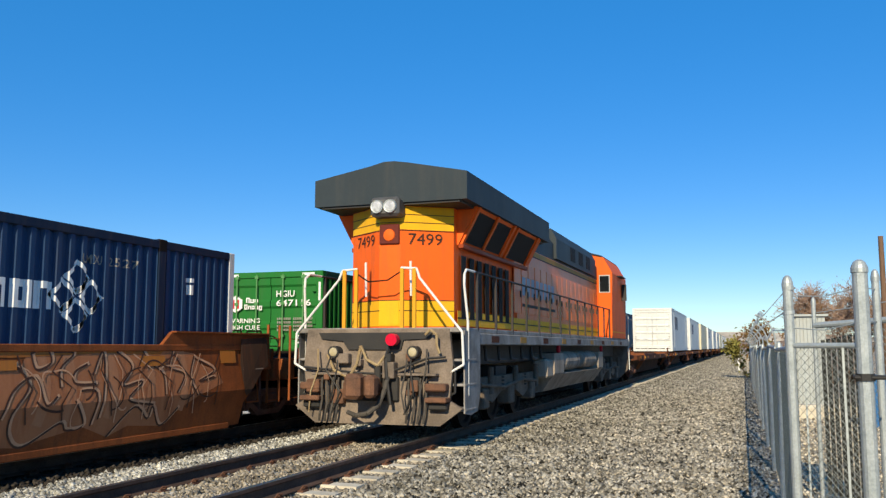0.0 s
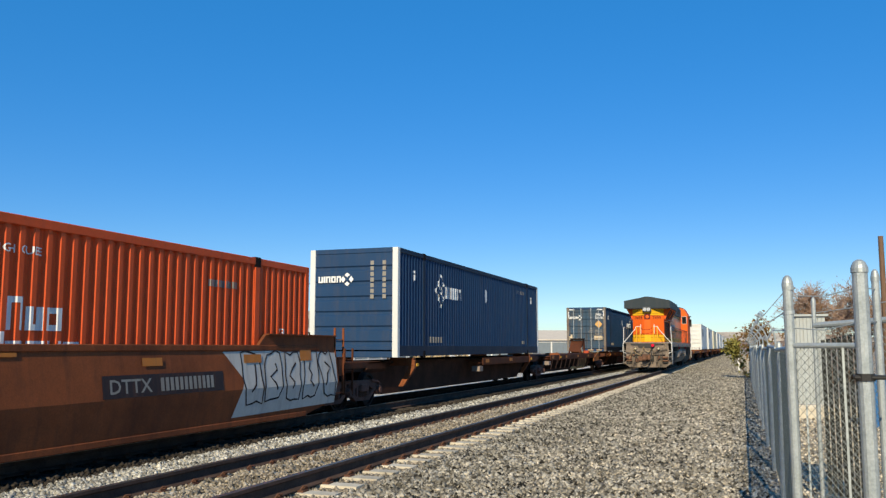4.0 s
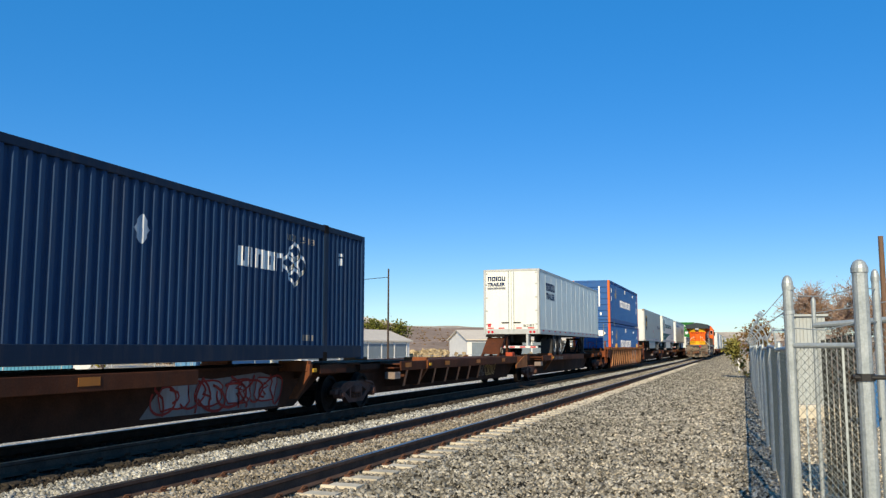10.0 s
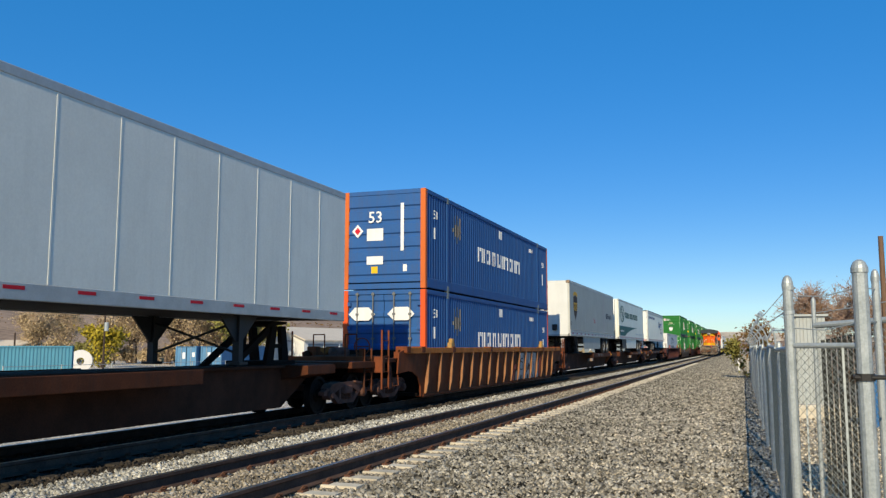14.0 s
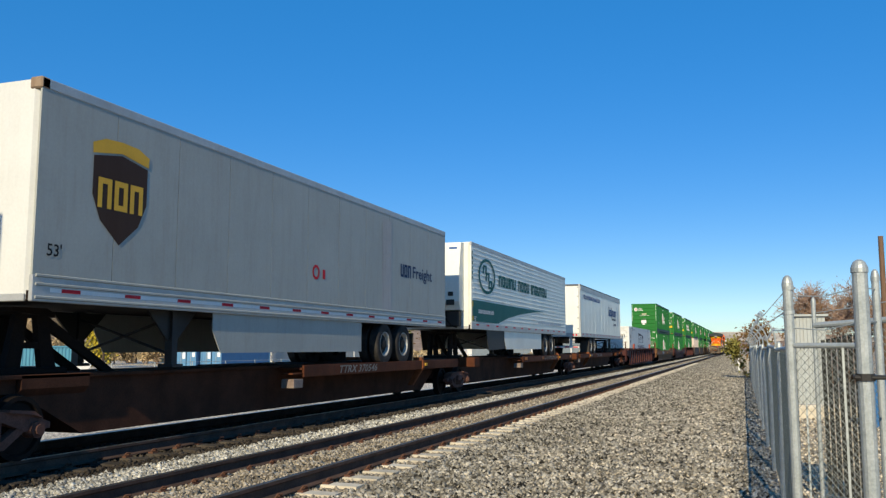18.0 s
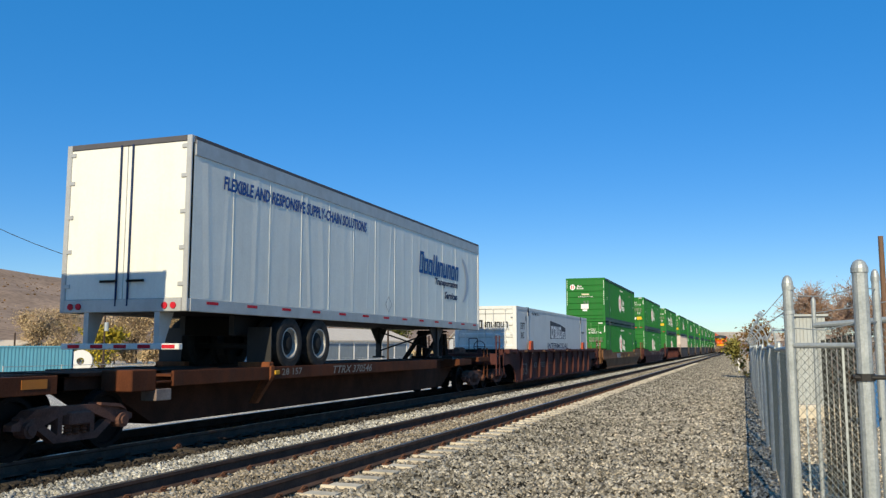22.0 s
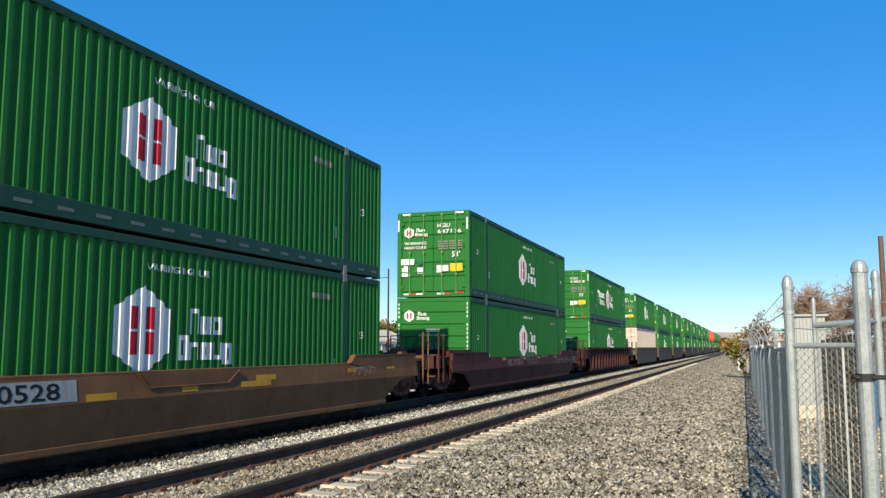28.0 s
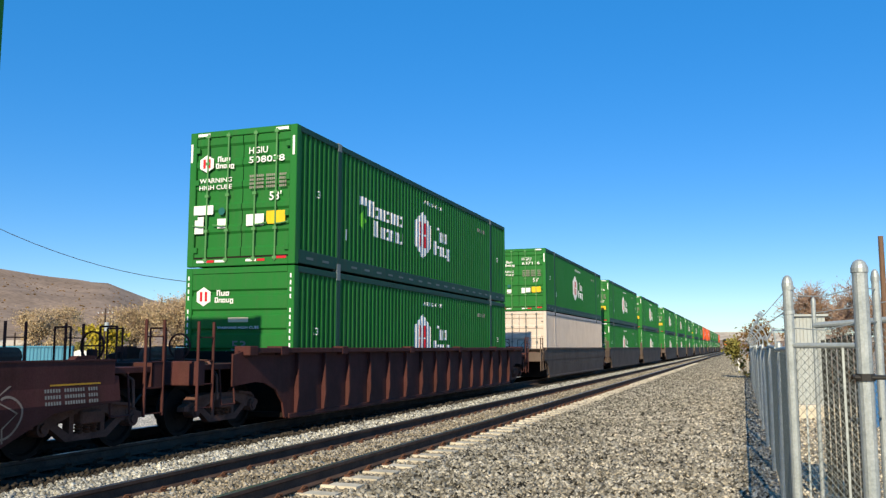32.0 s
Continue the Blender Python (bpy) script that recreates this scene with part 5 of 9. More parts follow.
M_GRAFTANDULL = paint("dull_tan_spray_paint", (0.21, 0.1, 0.05), dirt=(0.12, 0.05, 0.02), dirt_amount=0.7)
M_SPRAYWHITE = paint("white_spray_paint", (0.55, 0.52, 0.47), dirt=(0.2, 0.15, 0.12), dirt_amount=0.4)
M_SPRAYYEL = paint("olive_tan_spray_paint", (0.62, 0.36, 0.13), dirt=(0.3, 0.13, 0.05), dirt_amount=0.5)
M_SPRAYRED = paint("red_spray_paint", (0.35, 0.03, 0.02), dirt=(0.05, 0.03, 0.02), dirt_amount=0.5)


M_ORANGE_POST = paint("orange_post_paint", (0.62, 0.14, 0.03), dirt_amount=0.3)
M_GREYSKIN = paint("weathered_grey_trailer_skin", (0.37, 0.385, 0.36), dirt=(0.28, 0.26, 0.22), dirt_amount=0.45, rough=0.5)
M_PINK = paint("faded_pink_placard", (0.45, 0.05, 0.12), dirt_amount=0.3)
M_STAIN = paint("grimy_grey_panel", (0.4, 0.39, 0.38), dirt=(0.25, 0.22, 0.2), dirt_amount=0.6)
M_STAINRUST = paint("rust_stained_cap", (0.3, 0.22, 0.15), dirt=(0.12, 0.06, 0.03), dirt_amount=0.6)
M_GREYDARK = paint("dark_grey_trim", (0.09, 0.09, 0.1), dirt_amount=0.2)
M_SKYINK = paint("blue_lettering", (0.02, 0.09, 0.3), dirt_amount=0.1)
M_ROADBLUE = paint("bright_blue_lettering", (0.012, 0.1, 0.3), dirt_amount=0.1)
M_FADEDRED = paint("faded_red_brown_lettering", (0.17, 0.03, 0.015), dirt=(0.2, 0.06, 0.02), dirt_amount=0.5)


# ---- trains: each thing that rolls, with its place along the track at the start ----
ROLL_FAR, ROLL_NEAR = [], []
M_SPRAYLINE = paint("chalky_spray_line", (0.29, 0.215, 0.17), dirt=(0.2, 0.09, 0.04), dirt_amount=0.5)
M_FADEDAMBER = paint("faded_amber_field", (0.4, 0.13, 0.025), dirt=(0.26, 0.075, 0.02), dirt_amount=0.7)
M_SPRAYMUTE = paint("muted_grey_pink_spray", (0.24, 0.2, 0.185), dirt=(0.14, 0.03, 0.03), dirt_amount=0.6)
M_RODPALE = paint("pale_worn_lock_rod", (0.33, 0.36, 0.38), dirt_amount=0.4)
M_SPRAYPALE = paint("pale_pinkish_spray", (0.4, 0.34, 0.32), dirt=(0.2, 0.06, 0.05), dirt_amount=0.6)
M_BLUEDIRTY = paint("grimy_faded_navy_paint", (0.035, 0.07, 0.11), dirt=(0.1, 0.07, 0.045), dirt_amount=0.85)
M_GREENRAIL = paint("dull_dark_green_rail_paint", (0.014, 0.07, 0.045), dirt_amount=0.3)
M_CAST = paint("worn_grey_casting", (0.24, 0.27, 0.25), dirt_amount=0.4)
M_RUSTRIB = material("worn_red_brown_car_paint", (0.21, 0.058, 0.022), 0.75, 0, (0.11, 0.034, 0.015), 1.3, 0.8, 40, 0.15, 0.15, dirt=(0.05, 0.03, 0.022), dirt_amount=0.5)


def far(ob, u, z=0.0):
    ob.matrix_basis = pose(FAR_X, u, z)
    ROLL_FAR.append((ob, u, z))
    return ob


def near(ob, u, z=0.0):
    ob.matrix_basis = pose(NEAR_X, u, z)
    ROLL_NEAR.append((ob, u, z))
    return ob


def far_copy(ob, u, z=0.0):
    return far(copy_thing(ob, pose(FAR_X, u, z)), u, z)


WELL_Z = 0.23
STACK_Z = WELL_Z + CH + 0.03

M_NUMBERFIELD = paint("dull_grey_number_field", (0.3, 0.32, 0.33), dirt=(0.12, 0.08, 0.05), dirt_amount=0.5)
M_WORNYEL = paint("worn_yellow_panel", (0.5, 0.26, 0.02), dirt=(0.16, 0.08, 0.03), dirt_amount=0.8)
M_GUIDERED = paint("scuffed_red_guide_paint", (0.33, 0.055, 0.025), dirt=(0.08, 0.04, 0.03), dirt_amount=0.5)
M_LOCKTAN = paint("worn_tan_lock_steel", (0.42, 0.25, 0.08), dirt_amount=0.5)

# three-unit rusty well car
A_C, B_C, C_C = 4.85, 24.37, 43.8
M_RUSTDARK = material("grimy_purple_brown_car_paint", (0.25, 0.072, 0.026), 0.75, 0, (0.14, 0.045, 0.02), 1.1, 0.85, 40, 0.15, 0.15, dirt=(0.05, 0.028, 0.022), dirt_amount=0.5)


def rusty_unit(cut, mat=M_RUSTWELL):
    c = well_car("rust-brown well car with graffiti, loaded with one container", mat, False, 9.85, (), (False, False), 8.2, 1.52, chord=9.2, raised=1.9, ladders=(True, True), cut=cut)
    truck(c, 9.72)
    return c


wa = far(rusty_unit((True, True)), A_C)
wb = far_copy(wa, B_C)
wc = far(rusty_unit((True, False), M_RUSTDARK), C_C)
BENT.update((wb.name, wc.name))
navy_doors = container("navy blue corrugated shipping container with white posts", M_BLUE, True, M_WHITEC, rails=M_NAVYRAIL)
diamond_livery(navy_doors, 2.4, False, True, '251217', False)
far(navy_doors, A_C, WELL_Z)
green_doors = container("green corrugated shipping container with doors and stickers", M_GREEN, True, rod=M_ROD_GREEN, rails=M_GREENRAIL, cast=M_CAST)
hexagon_livery(green_doors, True, '647116')
far(green_doors, B_C, WELL_Z)
red_doors = container("orange-red corrugated shipping container with doors", M_RED, True, rod=M_RED)
hexagon_livery(red_doors, True, '633993')
far(red_doors, C_C, WELL_Z)

rng = random.Random(4)
SHEET = 1.36
car_paint(wa, "sprayed_field", outline([(2.6, 0.34), (3.3, 0.26), (4.4, 0.42), (4.9, 0.24), (5.3, 0.36), (6.0, 0.3), (6.45, 0.52), (6.9, 0.7), (7.6, 0.88), (7.45, 1.1), (7.0, 1.2), (6.85, 1.38), (6.3, 1.44), (4.9, 1.46), (4.3, 1.4), (3.5, 1.46), (3.3, 1.2), (2.6, 1.2)]), M_GRAFTAUPE, SHEET - 0.003, "faded taupe graffiti field")
WILD = ([(3.24, 1.28), (3.44, 1.0), (3.18, 0.68), (3.18, 0.4), (3.42, 0.26), (3.97, 0.5), (4.1, 0.4), (4.4, 0.45), (4.2, 0.78)], [(3.5, 1.4), (3.75, 1.47), (3.82, 1.28), (3.57, 1.2), (3.5, 1.4)],
        [(3.87, 1.42), (4.22, 1.4), (3.97, 1.2), (3.95, 0.95)], [(4.46, 1.25), (4.22, 1.15), (4.22, 1.0), (4.6, 0.98)], [(4.3, 0.9), (4.61, 0.86), (4.53, 0.42)], [(4.55, 1.1), (4.76, 1.42), (4.78, 1.1), (4.66, 0.5)],
        [(5.04, 1.42), (5.34, 1.2), (5.12, 0.93), (5.56, 0.98), (5.23, 0.73), (5.8, 0.63)], [(5.58, 1.46), (5.75, 1.25), (6.03, 1.07), (6.05, 0.75)], [(6.1, 1.44), (6.3, 1.42), (6.2, 1.17), (6.55, 1.05), (6.33, 0.77)],
        [(6.84, 1.34), (6.7, 1.0), (6.87, 0.71)], [(6.85, 1.3), (7.36, 1.1), (6.92, 0.93), (7.36, 0.99)], [(4.88, 0.24), (5.38, 0.62), (5.7, 0.43), (5.79, 0.6), (6.02, 0.3), (6.4, 0.55)], [(3.0, 0.6), (3.2, 0.95), (3.55, 1.1), (3.7, 0.75), (3.9, 0.85)])
for q_ in WILD:
    car_paint(wa, "graffiti_halo", stroke(smooth([(a + 0.035, b + 0.02) for a, b in q_]), 0.045), M_GRAFHALO, SHEET + 0.002, "pale tan graffiti edges")
    car_paint(wa, "graffiti_line", stroke(smooth(q_), 0.03), M_SPRAYUMBER, SHEET + 0.004, "dark graffiti letter outlines")
for y_ in (3.6, 4.05, 4.85, 5.65, 6.45):
    car_paint(wa, "graffiti_limb", stroke(smooth([(y_ + 0.05, 1.4), (y_ + 0.12, 1.0), (y_, 0.5)]), 0.17), M_GRAFPALE, SHEET - 0.002, "pale faded letter limb")
# Soot and the shade at the car's end, painted as one dark patch
car_paint(wa, "soot_patch", outline([(8.12, 1.2), (8.2, 1.62), (9.05, 1.66), (9.05, 1.12), (8.86, 1.08), (8.55, 0.82), (8.3, 0.62), (8.2, 0.7)]), M_SPRAYSLATE, SHEET + 0.03, "dark patch of soot and painted shade at the car's end")
car_paint(wa, "graffiti_tail", scrawl(rng, 3.0, 7.2, 0.4, 1.4, 7, 0.022, 0.5), M_GRAFHALO, SHEET + 0.008, "thin pale graffiti strokes")
car_paint(wa, "graffiti_tail", scrawl(rng, 3.4, 7.4, 0.5, 1.4, 7, 0.028, 0.4), M_SPRAYUMBER, SHEET + 0.01, "thin dark graffiti strokes")
for w_, a_ in ((wb, -9.12), (wa, 8.2)):
    car_paint(w_, "dark_patch", rects((a_, 1.1, 1.06 if a_ < 0 else 0.64, 0.4)), M_SPRAYDARK, SHEET + 0.034, "dark number field")
    car_paint(w_, "field_edge", rects((a_, 1.08, 1.08 if a_ < 0 else 0.66, 0.022), (a_ - 0.01, 1.08, 0.022, 0.42)), M_SPRAYLINE, SHEET + 0.038, "pale field border")
car_paint(wb, "field_number", letters("125", 0.18, -8.82, 1.2, 0.38), M_LETTER_OLD, SHEET + 0.04)
car_paint(wb, "yellow_panel", rects((-8.26, 0.82, 0.2, 0.22)), M_WORNYEL, SHEET + 0.004)
car_paint(wa, "worn_edge", outline([(1.0, 1.43), (6.1, 1.43), (6.0, 1.36), (4.8, 1.4), (3.2, 1.35), (1.8, 1.4)]), M_FADEDAMBER, SHEET + 0.001, "worn orange edge")
car_paint(wb, "graffiti_shade", outline([(-5.4, 0.3), (-1.8, 0.34), (-1.6, 0.72), (-2.6, 0.76), (-4.0, 0.72), (-5.2, 0.72)]), M_SPRAYSLATE, SHEET, "dark grey sprayed shade")
car_paint(wb, "tan_fill", outline([(-4.9, 0.7), (-3.4, 0.66), (-1.9, 0.7), (-1.5, 0.95), (-1.8, 1.2), (-2.3, 1.4), (-3.2, 1.3), (-3.8, 1.42), (-4.5, 1.3), (-4.75, 1.0)]), M_GRAFTANDULL, SHEET + 0.002, "dull tan graffiti letter fill")
for q_ in WILD:
    q_ = smooth([(-4.8 + (a - 3.0) * 0.74, 0.58 + (b - 0.24) * 0.68) for a, b in q_])
    car_paint(wb, "graffiti_halo", stroke([(a + 0.03, b + 0.015) for a, b in q_], 0.04), M_SPRAYLINE, SHEET + 0.005, "pale graffiti edges")
    car_paint(wb, "graffiti_line", stroke(q_, 0.05), M_SPRAYDARK, SHEET + 0.008, "dark graffiti letter outlines")
car_paint(wb, "graffiti_tail", scrawl(rng, -4.8, -1.6, 0.66, 1.42, 7, 0.04, 0.4), M_SPRAYUMBER, SHEET + 0.012, "jagged dark graffiti strokes")
car_paint(wb, "graffiti", scrawl(rng, 2.75, 5.55, 0.26, 1.4, 5, 0.03, 0.9), M_SPRAYLINE, SHEET, "pale bubble-letter graffiti outlines")
car_paint(wb, "graffiti_tag", scrawl(rng, -6.95, -6.2, 1.36, 1.66, 4, 0.018, 0.6), M_SPRAYLINE, SHEET + 0.04, "thin pale graffiti tag")
car_paint(wb, "faded_field", rects((-1.22, 0.42, 2.72, 0.85)), M_FADEDAMBER, SHEET, "faded amber field")
car_paint(wb, "faded_mark", join_shapes(rects((-0.72, 0.5, 0.22, 0.7), (-0.17, 0.5, 0.22, 0.7)), stroke([(0.33, 0.5), (0.78, 1.2)], 0.2)), M_FADEDRED, SHEET + 0.004, "faded red-brown bars")
fill_, lines_ = graffiti_letters(rng, 5.4, 9.05, 0.42, 1.44, 5)
car_paint(wc, "silver_field", outline([(5.2, 0.26), (9.1, 0.3), (9.15, 1.36), (7.2, 1.42), (4.9, 1.4), (5.5, 0.9)]), M_SPRAYWHITE, SHEET - 0.002, "silver sprayed field")
car_paint(wc, "silver_fill", fill_, M_SPRAYWHITE, SHEET, "silver graffiti fill")
car_paint(wc, "graffiti_line", lines_, M_SPRAYDARK, SHEET + 0.004, "dark graffiti outlines")
car_paint(wc, "length_mark", letters("53", 0.46, -7.85, 0.46, 0.7), M_SPRAYUMBER, SHEET)
car_paint(wc, "number_plate", rects((1.95, 0.76, 2.9, 0.32)), M_SPRAYDARK, SHEET, "dark number field")
car_paint(wc, "car_number", join_shapes(letters("DTTX", 0.2, 2.1, 0.82, 0.9), bars(3.2, 0.82, 1.4, 0.2, (1, 1, 1, 1, 1, 1))), M_LETTER_OLD, SHEET + 0.004)
car_paint(wc, "end_panel_field", rects((-9.1, 1.06, 1.0, 0.3)), M_SPRAYDARK, SHEET, "dark sprayed field")
car_paint(wc, "orange_panel", rects((-7.8, 1.16, 0.46, 0.26)), M_AMBER_REF, SHEET + 0.012)
car_paint(wc, "yellow_panel", rects((-8.4, 0.84, 0.3, 0.16)), M_WORNYEL, SHEET)
for w_ in (wa, wb, wc):
    car_paint(w_, "orange_panel", rects((-5.95, 1.22, 0.55, 0.12), (-2.85, 1.24, 0.5, 0.13), (0.1, 1.36, 0.4, 0.05), (5.52, 1.2, 0.58, 0.15), (2.8, 1.2, 0.46, 0.12), (7.56, 1.21, 0.46, 0.25)), M_AMBER_REF, SHEET + 0.012)

# five-unit spine car
T5 = [55.1 + 17.78 * i for i in range(6)]
TRUCKS = {72.88: 73.84, 90.66: 91.2, 108.44: 108.72, 206.5: 206.73}
FLAT_Z = 1.21


def spine_at(i, ts, label, **k):
    mid = (ts[i] + ts[i + 1]) / 2
    a, b = (TRUCKS.get(round(q, 2), q) - mid for q in (ts[i], ts[i + 1]))
    return far(spine_unit(label, a, b, coupled=(i == 0, i == len(ts) - 2), **k), mid)


spine_at(0, T5, "rust-brown spine car platform carrying a navy container", deck=[(0.46, 8.4)], hitch=None, pedestal=(-6.1, 7.2), steps=(0.46,))
e1 = spine_at(1, T5, "rust-brown empty spine car platform with a raised hitch", deck=[(-6.36, 5.8)], hitch=7.55, arm=1.05, steps=(-6.36,), pedestal=(-4.4,), gusset=(5.6, 7.42))
e2 = spine_at(2, T5, "rust-brown spine car platform carrying a navy container", deck=[(-6.8, 2.6)], hitch=None, pedestal=(-5.6, 6.4))
e3 = spine_at(3, T5, "rust-brown empty spine car platform with a raised hitch", deck=[(-6.36, 5.8)], hitch=7.55, arm=1.05, steps=(-6.36,), pedestal=(-4.4,), gusset=(5.6, 7.42))
e4 = spine_at(4, T5, "rust-brown spine car platform under a white trailer", deck=[(-7.4, 3.0)], hitch=6.9, steps=(-7.4,), reflectors=False, pedestal=(-5.5,))
car_paint(e1, "graffiti_field", outline([(1.5, 0.28), (5.9, 0.25), (6.9, 0.62), (6.9, 0.92), (6.2, 1.02), (3.6, 1.02), (2.9, 0.78), (2.2, 0.44)]), M_SPRAYYEL, 0.622, "olive and tan graffiti")
fill_, lines_ = graffiti_letters(rng, 2.9, 6.5, 0.34, 1.0, 5)
car_paint(e1, "brown_fill", fill_, M_GRAFBROWN, 0.6245, "brown graffiti letter fill")
car_paint(e1, "graffiti", scrawl(rng, 2.7, 6.5, 0.32, 1.0, 6, 0.05), M_SPRAYDARK, 0.628, "dark brown graffiti strokes")
for a_, m_ in ((2.18, M_SPRAYMUTE), (3.58, M_SPRAYYEL)):
    fill_, lines_ = graffiti_letters(rng, a_, a_ + 1.25, 0.42, 0.98, 3)
    car_paint(e3, "graffiti_line", lines_, m_, 0.622, "worn graffiti letter outlines")
    car_paint(e3, "graffiti_stroke", scrawl(rng, a_, a_ + 1.25, 0.42, 0.98, 3, 0.03), m_, 0.63, "worn graffiti strokes")
fill_, lines_ = graffiti_letters(rng, 2.4, 6.3, 0.4, 0.9, 4)
car_paint(e2, "pale_field", outline([(2.0, 0.32), (6.3, 0.28), (6.5, 0.8), (5.6, 0.98), (4.0, 0.9), (2.9, 0.98), (2.4, 0.7)]), M_SPRAYMUTE, 0.6205, "pale grey-pink sprayed field")
car_paint(e2, "graffiti_stroke", scrawl(rng, 2.3, 6.3, 0.3, 0.95, 6, 0.05), M_SPRAYRED, 0.632, "dark red graffiti strokes")
car_paint(e2, "pale_fill", fill_, M_SPRAYPALE, 0.622, "pale round graffiti")
car_paint(e2, "graffiti_line", lines_, M_SPRAYRED, 0.626, "dark red graffiti outlines")
car_paint(e4, "car_number", letters("TTAX 653833", 0.15, -5.2, 0.9, 2.3, 0.25), M_LETTER_OLD, 1.296)
navy_plain = container("navy blue corrugated shipping container with white posts", M_BLUE, False, M_WHITEC, rails=M_NAVYRAIL)
diamond_livery(navy_plain, -5.2, True, False, '256730', True)
far(navy_plain, 64.78, FLAT_Z)
navy_b = container("navy blue shipping container with weathered doors and an amber placard", M_BLUE, True, rear_posts=M_WORN, door_mat=M_BLUEDIRTY, rails=M_NAVYRAIL, rod=M_RODPALE)
diamond_livery(navy_b, 2.8, False, True, '254183', True)
far(navy_b, 100.55, FLAT_Z)
metro = far(trailer("white box trailer with navy lettering and aluminium seams", M_WHITE, True, wheels=3.85, legs=12.43), 127.2, 2.06)

# ribbed well car with a double stack
# The sheets' paint again, with sunlight on chord and ribs put into the colour
M_CHORDLIT = material("weathered_amber_chord_paint", (0.5, 0.17, 0.035), 0.7, 0, (0.34, 0.11, 0.025), 1.6, 0.8, 40, 0.15, 0.15, dirt=(0.1, 0.045, 0.02), dirt_amount=0.4)
M_RIBLIT = material("sun_bleached_rib_paint", (0.38, 0.18, 0.085), 0.75, 0, (0.24, 0.105, 0.048), 2, 0.8, 40, 0.15, 0.15, dirt=(0.06, 0.03, 0.02), dirt_amount=0.4)
M_SALMON = paint("salmon_red_spray_paint", (0.62, 0.11, 0.06), dirt=(0.25, 0.06, 0.03), dirt_amount=0.4)
gw = far(well_car("rust-brown ribbed well car with graffiti under a double stack", M_RUSTRIB, rib_row=(17, 8.2), rib_mat=M_RIBLIT, rib_out=0.05, chord_mat=M_CHORDLIT, chord_depth=0.16), 156.65)
GW = 1.362
car_paint(gw, "sprayed_field", outline([(1.82, 0.22), (5.72, 0.22), (5.64, 0.75), (5.45, 1.26), (2.0, 1.26), (1.98, 0.62), (1.8, 0.6)]), M_SPRAYWHITE, GW, "white block graffiti letters")
for q_ in ([(2.0, 1.27), (1.98, 0.62), (1.8, 0.6), (1.82, 0.22)], [(2.82, 1.26), (2.8, 1.05), (2.5, 1.02), (2.55, 0.92), (2.82, 0.86), (2.86, 0.62), (2.62, 0.6), (2.42, 0.66), (2.25, 0.98)],
           [(3.0, 1.26), (3.04, 0.9), (3.28, 0.86), (3.3, 0.3)], [(3.78, 1.24), (3.66, 0.95), (3.5, 0.6), (3.62, 0.5), (3.82, 0.8), (4.08, 0.7)], [(4.2, 0.9), (4.34, 0.66), (4.68, 0.22)],
           [(4.7, 1.26), (4.62, 0.95), (4.78, 0.62), (4.66, 0.22)], [(5.06, 0.25), (5.1, 0.8), (5.2, 1.0), (5.3, 1.27)], [(5.45, 1.27), (5.64, 0.75), (5.73, 0.22)],
           [(1.9, 1.28), (3.2, 1.27), (4.3, 1.28), (5.3, 1.26)]):
    car_paint(gw, "graffiti_line", stroke(smooth(q_), 0.05), M_SPRAYDARK, GW + 0.004, "dark graffiti outlines")
for y_ in (2.68, 3.78, 5.25):
    car_paint(gw, "graffiti_arch", outline([(y_ - 0.13, 0.22), (y_ + 0.13, 0.22), (y_ + 0.09, 0.36), (y_, 0.42), (y_ - 0.09, 0.36)]), M_SPRAYDARK, GW + 0.005)
car_paint(gw, "graffiti_counter", outline([(3.6, 0.56), (3.78, 0.86), (4.02, 0.74), (3.98, 0.56)]), M_SPRAYSLATE, GW + 0.004)
car_paint(gw, "graffiti_counter", outline([(2.28, 0.95), (2.42, 0.7), (2.5, 0.95), (2.42, 1.0)]), M_SPRAYSLATE, GW + 0.004)
car_paint(gw, "red_counter", outline([(5.14, 0.76), (5.32, 0.84), (5.28, 1.0), (5.2, 0.96)]), M_SALMON, GW + 0.005)
car_paint(gw, "red_patch", outline([(1.06, 0.22), (1.64, 0.22), (1.64, 0.62), (1.86, 0.64), (1.85, 0.78), (1.7, 0.84), (1.5, 0.76)]), M_SALMON, GW, "salmon red sprayed patch")
car_paint(gw, "red_patch", outline([(5.78, 0.24), (6.3, 0.24), (6.3, 1.2), (5.95, 1.1), (5.7, 1.0)]), M_SALMON, GW, "salmon red sprayed patch")
car_paint(gw, "dark_patch", outline([(1.65, 0.2), (1.79, 0.22), (1.79, 0.6), (1.66, 0.61)]), M_SPRAYDARK, GW + 0.002)
car_paint(gw, "length_mark", letters("42", 0.17, 1.28, 0.5, 0.3), M_SPRAYDARK, GW + 0.004)
lean_in(gw, 0.09)
for y_ in (-6.09, 6.09):
    for s_ in (-1, 1):
        part("stack_lock", G().box(s_ * 1.4 - 0.07, s_ * 1.4 + 0.07, y_ - 0.2, y_ + 0.12, 1.45, 1.62, 0.02).box(s_ * 1.4 - 0.06, s_ * 1.4 + 0.06, y_ - 0.1, y_ + 0.1, 1.6, 1.74, 0.02), M_LOCKTAN, gw)
blue_top = container("royal blue corrugated shipping container with orange posts", M_BLUE2, False, M_ORANGE_POST, cast=M_CAST)
serif_livery(blue_top, True)
far(blue_top, 156.65, STACK_Z)
blue_low = container("royal blue shipping container with doors and white labels", M_BLUE2, True, posts=M_RED, cast=M_CAST)
serif_livery(blue_low, False)
far(blue_low, 156.65, WELL_Z)

